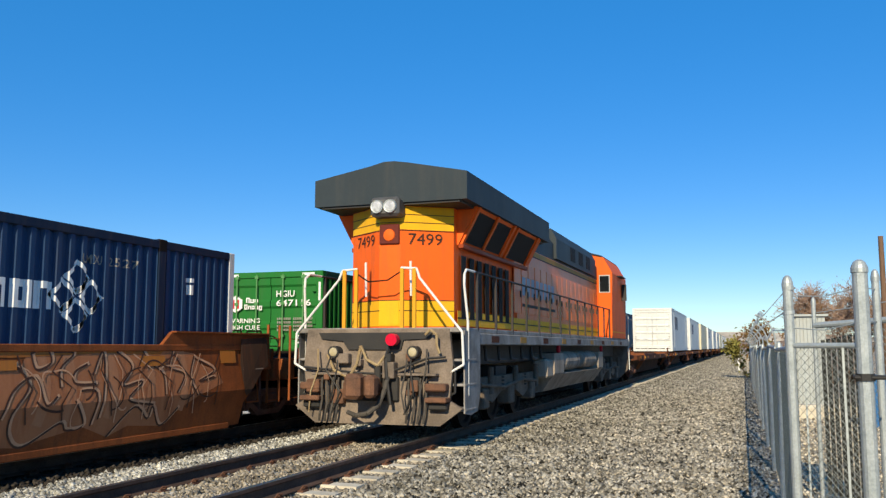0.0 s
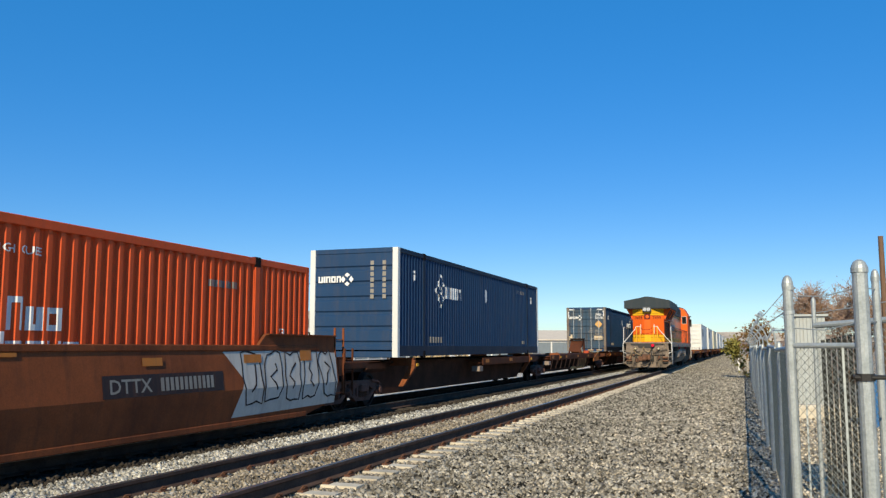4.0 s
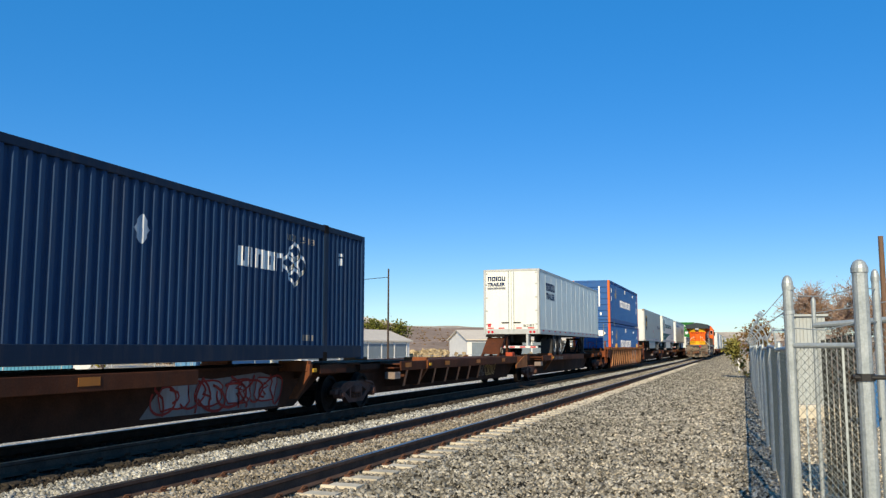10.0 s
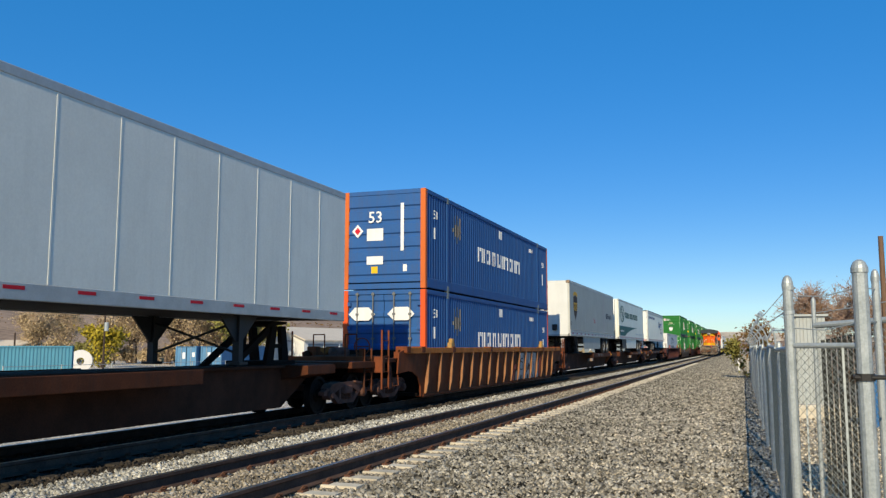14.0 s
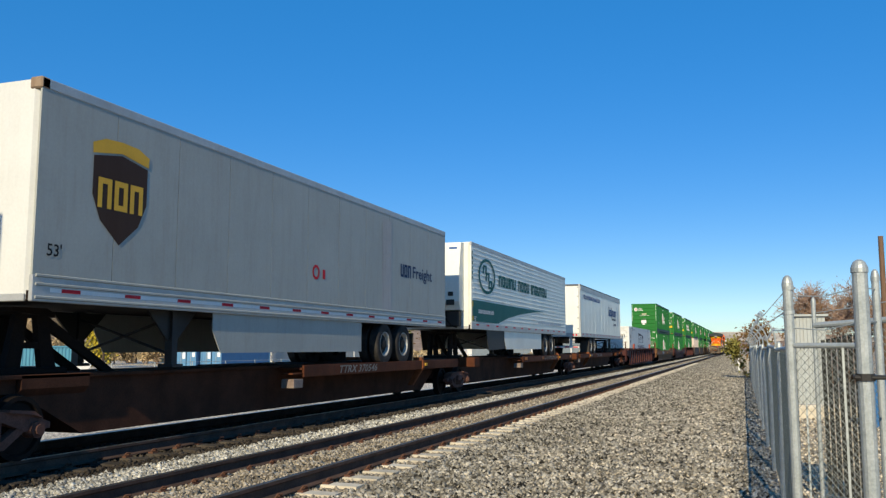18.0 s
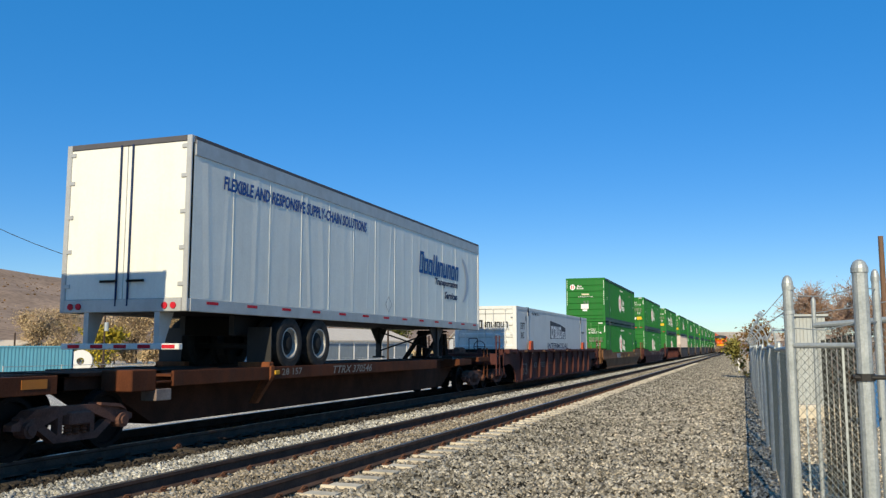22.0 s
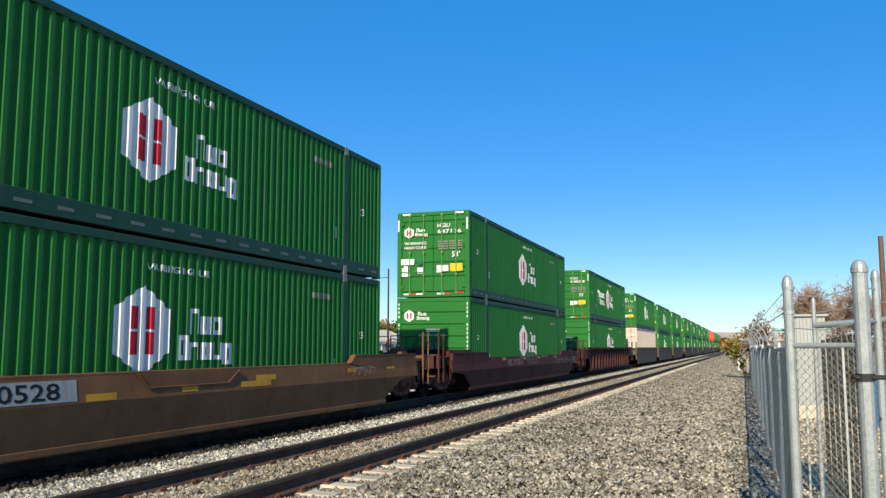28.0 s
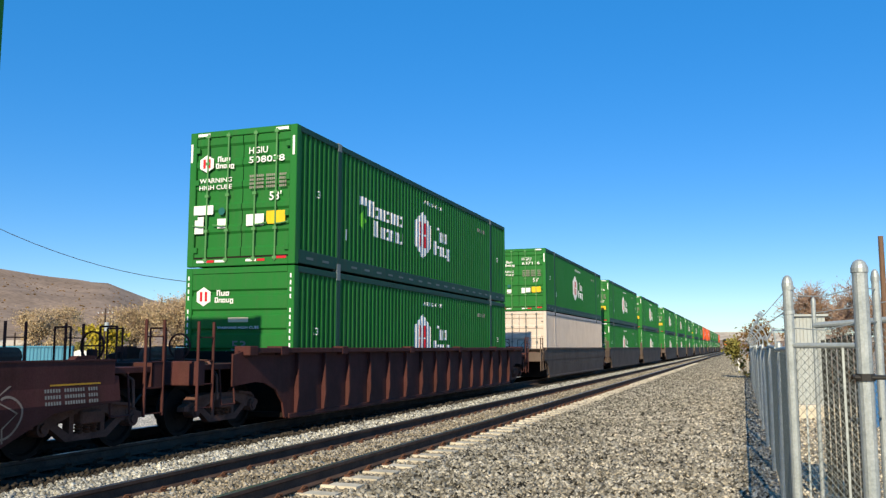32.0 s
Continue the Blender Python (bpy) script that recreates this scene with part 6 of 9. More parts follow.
# three-unit spine car with trailers
T3 = [169.6, 187.9, 206.5, 225.2]
h0 = spine_at(0, T3, "dark rusty spine car platform under a grey trailer", deck=[(-1.53, 8.4)], hitch=-7.75, facing=-1, reflectors=False, steps=(-1.53,), pedestal=(5.3,))
h1 = spine_at(1, T3, "dark rusty spine car platform under a refrigerated trailer", deck=[(-1.6, 8.9)], hitch=-7.8, facing=-1, steps=(-1.6,), pedestal=(5.4,), boxes=(-7.9,))
h2 = spine_at(2, T3, "dark rusty spine car platform under a curtain trailer", deck=[(-7.34, 4.9)], hitch=8.0, reflectors=False, steps=(-7.34,), pedestal=(-4.4,), boxes=(-8.0,))
car_paint(h1, "spine_words", letters("TWIN 28'-ALL PURPOSE SPINE CAR", 0.14, 1.77, 0.94, 3.31), M_LETTER_OLD, 1.296)
car_paint(h0, "car_number", letters("TTRX 370546", 0.17, 0.1, 0.91, 2.05, 0.3), M_LETTER_OLD, 1.296)

car_paint(h2, "car_number", join_shapes(letters("TTRX 370546", 0.17, -1.8, 0.91, 2.05, 0.3), letters("28 157", 0.13, -4.0, 0.94, 0.8)), M_LETTER_OLD, 1.296)
shield_trailer = far(trailer("pale grey box trailer with a brown and gold shield", M_GREYSKIN, False, wheels=3.9, legs=12.6, skirt=(4.0, 10.0), L=15.9, seams=11, rail_h=0.34, ribs=False, gap=0.007), 170.05, 2.06)
reefer_trailer = far(trailer("white ribbed refrigerated trailer with teal graphics", M_WHITE, False, reefer=True, wheels=4.0, legs=12.4, skirt=(4.3, 10.5), L=15.95, ribs=False, seams=1), 188.6, 2.08)
curtain_trailer = far(trailer("white curtain-side trailer with blue lettering", M_WHITE, True, wheels=4.0, legs=12.82, L=16.15, seams=13, ribs=True, top_mat=M_GREYDARK, rods=M_INK), 208.8, 2.06)
# paint on the trailers
trailer_paint(metro, "word_mark", blocks(1.3, 2.02, 1.95, 0.36, "BAIAC"), M_INK, "navy word piece")
trailer_paint(metro, "trailer_word", letters("TRAILER", 0.3, 1.34, 1.62, 1.85, 0.1, bold=0.05), M_INK, "navy lettering")
decal("word_mark", blocks(-1.1, 2.4, 0.85, 0.2, "BAIAC"), M_INK, metro, "end", -0.02)
decal("trailer_word", letters("TRAILER", 0.17, -1.1, 2.16, 0.82, 0.1, bold=0.05), M_INK, metro, "end", -0.02)
decal("small_print", bars(-1.1, 2.02, 0.85, 0.09, (1, 1, 1, 0.4, 1, 1, 1, 0.4, 1, 1, 1, 1)), M_INK, metro, "end", -0.02)
decal("trailer_number", letters("8621857", 0.12, 0.55, 0.32, 0.5), M_BLACKP, metro, "end", -0.02)
decal("red_mark", rects((-1.13, 0.42, 0.2, 0.06), (-1.1, 0.33, 0.14, 0.08)), M_REDP, metro, "end", -0.02)
decal("red_tape", rects((-1.1, 0.25, 0.28, 0.05), (-0.6, 0.25, 0.28, 0.05), (0.2, 0.25, 0.28, 0.05), (0.75, 0.25, 0.3, 0.05)), M_REDP, metro, "end", -0.02)
shield = [(0.95, 2.28), (1.2, 2.38), (1.55, 2.4), (1.9, 2.38), (2.15, 2.28)]
trailer_paint(shield_trailer, "shield_field", outline([(2.12, 2.1), (2.12, 1.55), (1.95, 1.2), (1.55, 0.88), (1.15, 1.2), (0.98, 1.55), (0.98, 2.1), (1.55, 2.2)]), M_BROWNP, "brown shield")
trailer_paint(shield_trailer, "shield_band", outline([(2.14, 2.13), (1.55, 2.23), (0.96, 2.13)] + shield), M_GOLD, "gold band", 0.002)
trailer_paint(shield_trailer, "shield_letters", blocks(1.06, 1.38, 1.0, 0.6, "bab"), M_GOLD, "gold piece", 0.004)
trailer_paint(shield_trailer, "word_mark", blocks(12.3, 1.28, 0.78, 0.34, "CAB"), M_INK, "navy word piece")
trailer_paint(shield_trailer, "freight_word", letters("Freight", 0.42, 13.2, 1.2, 1.5, bold=0.012), M_INK, "navy lettering")
trailer_paint(shield_trailer, "length_mark", letters("53'", 0.17, 0.22, 0.6), M_BLACKP)
trailer_paint(shield_trailer, "red_stamp", join_shapes(ring(7.6, 1.0, 0.1, 0.16, 16), rects((7.9, 0.88, 0.12, 0.2))), M_REDP)
trailer_paint(shield_trailer, "dirty_panel", rects((11.1, 0.36, 0.6, 2.3)), M_STAIN)
decal("nose_number", bars(-0.6, 2.55, 0.75, 0.1, (1, 1, 1, 1, 0, 1, 1, 1, 1, 1, 1)), M_BLACKP, shield_trailer, "end", -0.002)
decal("nose_stamp", diamond(0.0, 1.08, 0.3, 0.32), M_PINK, shield_trailer, "end", -0.002)
part("gladhand_box", G().box(-0.85, -0.55, -0.05, 0.0, 0.28, 0.68, 0.02), M_GREYDARK, shield_trailer)
part("socket", G().cyl((-0.7, -0.07, 0.42), (-0.7, -0.04, 0.42), 0.06, 12), M_BLACK, shield_trailer)
part("air_coupling", G().box(0.35, 0.62, -0.1, 0.0, 0.3, 0.62, 0.03), M_BLACK, shield_trailer)
for i in range(15):
    for s_ in (-1, 1):
        z = 0.38 + i * 0.165
        part("rib", G().extrude([(s_ * 1.294, z), (s_ * 1.31, z + 0.01), (s_ * 1.31, z + 0.03), (s_ * 1.294, z + 0.04)], "y", 0.2, 15.8), M_WHITE, reefer_trailer)
# Black front part of the skirt, a thin panel and no tank
for s_ in (-1, 1):
    part("fuel_tank", G().extrude([(1.9, 0.0), (4.25, 0.0), (4.35, -0.66), (2.15, -0.72)], "x", s_ * 1.24 - 0.012, s_ * 1.24 + 0.012), M_BLACK, reefer_trailer)
RX = 0.012
trailer_paint(reefer_trailer, "teal_sweep", outline([(0.1, 0.26), (3.2, 0.26), (4.6, 0.5), (6.6, 0.72), (8.8, 0.88), (10.9, 0.98), (0.1, 0.98)]), M_TEAL, "dark teal sweep", RX)
trailer_paint(reefer_trailer, "oval_mark", ring(1.81, 1.88, 0.52, 0.62, 36, 1.68), M_TEAL, "dark teal oval ring", RX)
trailer_paint(reefer_trailer, "oval_letters", blocks(1.22, 1.96, 0.55, 0.3, "B", 0.25) + blocks(1.56, 1.72, 0.55, 0.3, "B", 0.25) + blocks(1.92, 1.46, 0.55, 0.3, "A", 0.25), M_TEAL, "dark teal piece", RX)
trailer_paint(reefer_trailer, "word_mark", blocks(3.3, 1.64, 8.2, 0.42, "BACIBC BAAC IBACBAC"), M_TEAL, "dark teal word piece", RX)
trailer_paint(reefer_trailer, "address_line", bars(0.75, 0.55, 1.9, 0.13, (1, 1, 1, 0.4, 1, 1, 1, 1, 1, 1, 0.4, 1, 1, 1)), M_LETTER, "", RX + 0.004)
trailer_paint(reefer_trailer, "length_mark", letters("53'", 0.16, 0.24, 0.28), M_LETTER, "", RX + 0.004)
trailer_paint(reefer_trailer, "corner_number", rects(*[(-0.0 + 0.04, 2.5 - 0.17 * i, 0.1, 0.12) for i in range(6)]), M_TEAL, "", RX)
trailer_paint(reefer_trailer, "yellow_mark", rects((0.03, 0.75, 0.1, 0.18), (0.03, 0.3, 0.12, 0.14)), M_YELLOW, "", RX + 0.006)
trailer_paint(reefer_trailer, "small_print", bars(9.7, 0.42, 5.0, 0.1, (1,) * 12 + (0,) + (1,) * 14), M_GREYP, "", RX)
trailer_paint(curtain_trailer, "slogan", letters("FLEXIBLE AND RESPONSIVE SUPPLY-CHAIN SOLUTIONS", 0.25, 0.9, 2.16, 6.0, 0.12, bold=0.035), M_SKYINK, "blue capitals", 0.007)
trailer_paint(curtain_trailer, "word_mark", blocks(10.4, 1.5, 3.5, 0.62, "AaaCibcbab", 0.15), M_ROADBLUE, "blue word piece", 0.007)
trailer_paint(curtain_trailer, "small_words", join_shapes(letters("Transportation", 0.26, 11.75, 1.2, 2.1, 0.2, 0.035), letters("Services", 0.22, 12.6, 0.88, 1.2, 0.2, 0.035)), M_INK, "dark word bars", 0.007)
arc = [(14.0 + 0.95 * math.sin(0.16 * i), 1.55 + 0.78 * math.cos(0.16 * i)) for i in range(2, 18)]
arc += [(13.95 + (0.92 - 0.17 * math.sin(0.18 * i)) * math.sin(0.16 * i), 1.55 + (0.76 - 0.17 * math.sin(0.18 * i)) * math.cos(0.16 * i)) for i in range(17, 2, -1)]
trailer_paint(curtain_trailer, "swoosh", outline(arc), M_GREYP, "grey crescent", 0.007)
trailer_paint(curtain_trailer, "placard_frame", join_shapes(stroke([(8.1, 0.5), (8.3, 0.7), (8.5, 0.5), (8.3, 0.3), (8.1, 0.5)], 0.03)), M_ALU)
for s_ in (-1, 1):
    part("header_band", G().box(s_ * 1.302 - 0.012, s_ * 1.302 + 0.012, 0.08, 16.1, 2.6, 2.86, 0.005), M_ALU, curtain_trailer)
    part("tail_edge", G().box(s_ * 1.3 - 0.012, s_ * 1.3 + 0.012, 16.04, 16.15, 0.0, 2.86, 0.005), M_HAND, curtain_trailer)
for s_ in (-1, 1):
    for z in (0.31, 0.2, 0.03):
        part("rub_rail", G().extrude([(s_ * 1.305, z), (s_ * 1.325, z + 0.012), (s_ * 1.325, z + 0.035), (s_ * 1.305, z + 0.047)], "y", 0.05, 15.85), M_GREYSKIN, shield_trailer)
    part("white_tape", G().box(s_ * 1.3072 - 0.001, s_ * 1.3072 + 0.0012, 0.3, 15.6, 0.128, 0.182), M_LETTER, shield_trailer)
part("corner_cap", G().box(1.1, 1.305, -0.02, 0.14, 2.78, 2.94, 0.02), M_STAINRUST, shield_trailer)
crng = random.Random(12)
for i in range(22):
    y = 0.5 + i * 0.72 + crng.uniform(-0.18, 0.18)
    w, d, lean = crng.uniform(0.08, 0.24), crng.uniform(0.003, 0.009), crng.uniform(-0.12, 0.12)
    g = G().extrude([(1.294, y - w), (1.294 + d, y), (1.294, y + w * 0.8)], "z", 0.24, 2.75)
    g.v = [(a, b + lean * (c_ - 1.5) / 1.3, c_) for a, b, c_ in g.v]
    part("curtain_fold", g, M_WHITE, curtain_trailer)


# white container in a ribbed maroon well
kw = far(well_car("dusty maroon ribbed well car carrying a white container", M_MAROON, top=1.38, rib_row=(11, 7.7)), 238.15)
for y_ in (-6.09, 6.09):
    for s_ in (-1, 1):
        part("container_guide", G().extrude([(y_ - 0.24, 1.36), (y_ + 0.24, 1.36), (y_ + 0.24, 1.74), (y_ - 0.1, 1.74), (y_ - 0.2, 1.6)], "x", s_ * 1.4 - 0.05, s_ * 1.4 + 0.05), M_GUIDERED, kw)
car_paint(kw, "orange_panel", rects((-4.3, 1.29, 0.5, 0.07), (-2.2, 1.29, 0.5, 0.07), (1.0, 1.29, 0.4, 0.07), (-7.6, 1.29, 0.5, 0.07)), M_AMBER_REF, 1.49)
car_paint(kw, "length_mark", letters("53", 0.48, -7.5, 0.36, 0.85), M_LETTERDIM, 1.362)
car_paint(kw, "car_number", join_shapes(letters("AOK", 0.24, -5.5, 0.6, 0.62), letters("73053", 0.24, -4.3, 0.6, 1.0), letters("140120", 0.1, -5.9, 1.2, 0.48)), M_LETTERDIM, 1.362)
car_paint(kw, "faded_line", join_shapes(bars(-2.6, 0.7, 1.4, 0.12, (1, 0, 1, 1, 1, 0, 1, 1)), bars(0.8, 0.75, 1.5, 0.2, (1, 1, 0, 1, 1))), M_FADEDRED, 1.362)
white_box = container("white smooth-sided shipping container with dark lettering", M_WHITEC, True, smooth=True, rod=M_WHITEC)
white_box_livery(white_box)
far(white_box, 238.15, WELL_Z)

# green double stacks
green_plain = container("green corrugated shipping container with a plain front end", M_GREEN, False, rails=M_GREENRAIL, cast=M_CAST)
hexagon_livery(green_plain, False, '')
BELLY = [(8.1, 0.17), (9.1, 0.64), (10.28, 0.72), (10.28, 0.74)]
SMOOTH_WELL = dict(ribs=False, top=1.13, raised=2.2, rise=0.17, belly=BELLY)
single = well_car("dusty brown smooth-sided well car under a green double stack", M_TANCAR, **SMOOTH_WELL)
part("side_patch", G().extrude([(-1.02, 1.09), (-0.76, 0.88), (1.3, 0.88), (1.62, 1.09)], "x", 1.4, 1.455), M_TANCAR, single)
part("patch_edge", G().tube([(1.46, -1.02, 1.09), (1.46, -0.76, 0.88), (1.46, 1.3, 0.88), (1.46, 1.62, 1.09)], 0.012, 5), M_TANCAR, single)
car_paint(single, "number_field", rects((-4.0, 0.77, 1.8, 0.28)), M_NUMBERFIELD, SHEET, "grey number field")
car_paint(single, "car_number", letters("0528", 0.22, -3.5, 0.8, 1.0), M_BLACKP, SHEET + 0.004)
car_paint(single, "yellow_panel", rects((-2.05, 0.75, 0.6, 0.1), (0.03, 0.78, 0.42, 0.09), (1.7, 0.78, 1.0, 0.1), (2.2, 0.88, 0.7, 0.1), (6.0, 0.92, 0.45, 0.1), (8.2, 0.95, 0.5, 0.1)), M_WORNYEL, SHEET)
car_paint(single, "graffiti_tail", scrawl(rng, 6.0, 7.4, 0.82, 1.06, 5, 0.022), M_SPRAY, SHEET + 0.05)
far(single, 261.5)
mw = far(well_car("dark maroon smooth-sided well car under a green double stack", M_MAROON, **SMOOTH_WELL), 285.0)
car_paint(mw, "car_number", letters("FEC 71735", 0.22, -3.75, 0.8, 1.75), M_LETTER_OLD, SHEET)
car_paint(mw, "yellow_panel", rects((-4.5, 1.0, 0.5, 0.1), (-1.4, 1.0, 0.45, 0.09), (1.2, 1.0, 0.45, 0.09), (4.6, 1.0, 0.45, 0.09), (9.0, 0.98, 0.9, 0.16)), M_WORNYEL, SHEET)
car_paint(mw, "data_block", join_shapes(*[bars(8.9, 0.9 - 0.08 * i, 0.95, 0.045, (1, 1, 1, 0, 1, 1, 1, 1, 0, 1, 1)) for i in range(3)]), M_LETTER_OLD, SHEET)
car_paint(mw, "small_line", join_shapes(ring(-1.75, 0.98, 0.12, 0.16, 14), bars(-1.4, 1.0, 0.55, 0.05, (1,) * 8), bars(2.0, 1.05, 0.7, 0.06, (1,) * 8), rects((2.9, 1.02, 0.14, 0.14))), M_LETTER_OLD, SHEET)
car_paint(mw, "graffiti", scrawl(rng, -0.8, 1.2, 0.8, 1.2, 5, 0.03), M_SPRAY, SHEET)
car_paint(mw, "graffiti_tail", scrawl(rng, 4.3, 8.6, 0.3, 1.05, 7, 0.026), M_SPRAY, SHEET, "thin pale graffiti scrawl")
far(well_car("dark maroon ribbed well car under a green double stack", M_MAROON, True), 308.5)
far(green_plain, 261.5, STACK_Z)
far_copy(green_doors, 261.5, WELL_Z)
far_copy(green_doors, 285.0, STACK_Z)
green_slogan = container("green corrugated shipping container with slogan bars and stickers", M_GREEN, True, rod=M_ROD_GREEN, rails=M_GREENRAIL, cast=M_CAST)
hexagon_livery(green_slogan, True, "508038", True)
far(green_slogan, 308.5, STACK_Z)
for u in (285.0, 308.5):
    far_copy(green_plain, u, WELL_Z)
grey_well = well_car("grey-brown smooth-sided well car under a green double stack", M_GREYCAR, False, 9.95, (), (False, False), 8.3, 1.47, chord=9.4, ladders=(True, True))
truck(grey_well, 9.8)


def merged(ob, name, keep=()):
    """A far copy of a thing in a few parts: its meshes joined by material."""
    c = thing(name, ob["label"], ob["category"], ob["group"])
    by = {}
    for q in ob.children_recursive:
        by.setdefault(q.data.materials[0].name, []).append(q)
    for key, obs in by.items():
        g = G()
        for q in obs:
            m, up = q.matrix_basis.copy(), q.parent
            while up is not ob:
                m, up = up.matrix_basis @ m, up.parent
            k = len(g.v)
            g.v += [tuple(m @ v.co) for v in q.data.vertices]
            g.f += [tuple(k + i for i in f.vertices) for f in q.data.polygons]
        part(obs[0].name.split(".")[0], g, bpy.data.materials[key], c)
    return c


M_FADEDCREAM = paint("faded_cream_container_paint", (0.62, 0.52, 0.44), dirt=(0.35, 0.24, 0.17), dirt_amount=0.3)
u = 331.8
k = 0
far_green = far_plain = far_well = far_red = None
while u < 640:
    if k == 0:
        far(grey_well, u)
        cream_low = container("cream-white corrugated shipping container under a green one", M_FADEDCREAM, True)
        far(cream_low, u, WELL_Z)
        far_copy(green_doors, u, STACK_Z)
    elif k < 3:
        far_copy(grey_well, u)
        far_copy(green_doors if k % 2 else green_plain, u, WELL_Z)
        far_copy(green_doors, u, STACK_Z)
    elif k == 3:
        far_well = far(merged(grey_well, "well_car"), u)
        far_green = far(merged(green_doors, "shipping_container"), u, STACK_Z)
        far_plain = far(merged(green_plain, "shipping_container"), u, WELL_Z)
    else:
        far_copy(far_well, u)
        far_copy(far_green if k % 2 else far_plain, u, WELL_Z)
        if k == 8:
            far_red = far(merged(red_doors, "shipping_container"), u, STACK_Z)
        else:
            far_copy(far_red if k in (9, 14) else far_green, u, STACK_Z)
    k += 1
    u += 19.7 if k % 3 else 23.3

# the near train ahead of the locomotive
near_spine = spine_unit("rust-brown spine car platform carrying a white container", -9.4, 9.4, deck=[(-8.0, 8.0)], coupled=(True, False), pedestal=(-6.1, 6.1))
near(near_spine, 47.5)
near_box = container("white smooth shipping container riding on a flat car", M_WHITEC, True, smooth=True, rod=M_WHITEC)
side_paint(near_box, "dark_mark", bars(-5.2, 1.5, 2.6, 0.9, (1, 1, 1)), M_INK, "navy bars")
near_cream = container("cream shipping container riding on a flat car", M_CREAM, True, smooth=True, rod=M_CREAM)
near(copy_thing(near_spine, pose(NEAR_X, 66.9, 0)), 66.9)
near(near_box, 66.9, FLAT_Z)
small_spine, small_box = merged(near_spine, "spine_car"), merged(near_box, "shipping_container")
small_cream = merged(near_cream, "shipping_container")
for q in list(near_cream.children_recursive) + [near_cream]:
    bpy.data.objects.remove(q)
used = set()
for k in range(22):
    u = 87.5 + 20.6 * k
    box = small_cream if k % 4 == 1 else small_box
    for ob, z in ((small_spine, 0.0), (box, FLAT_Z)):
        near(copy_thing(ob, pose(NEAR_X, u, z)) if ob in used else ob, u, z)
        used.add(ob)


# Weathered orange, with the side's pinkish sky reflection put into the colour
M_ORANGESIDE = paint("weathered_glossy_orange_paint", (0.8, 0.19, 0.045), dirt=(0.42, 0.12, 0.06), dirt_amount=0.6, rough=0.42, spec=0.32)
M_RECESS = paint("dark_red_recess", (0.12, 0.02, 0.012), dirt_amount=0.2)
M_FADEDYEL = paint("faded_mustard_paint", (0.4, 0.2, 0.03), dirt_amount=0.4)
M_HEADBOX = material("dusty_dark_lamp_housing", (0.1, 0.1, 0.1), 0.5, 0.2, (0.06, 0.055, 0.05), 4, 0.7, 50, 0.15, 0.1)
M_GREYLENS = material("grey_lamp_glass", (0.62, 0.62, 0.62), 0.15, 0.1, (0.3, 0.3, 0.3), 12, 0.8, 30, 0.1, 0)


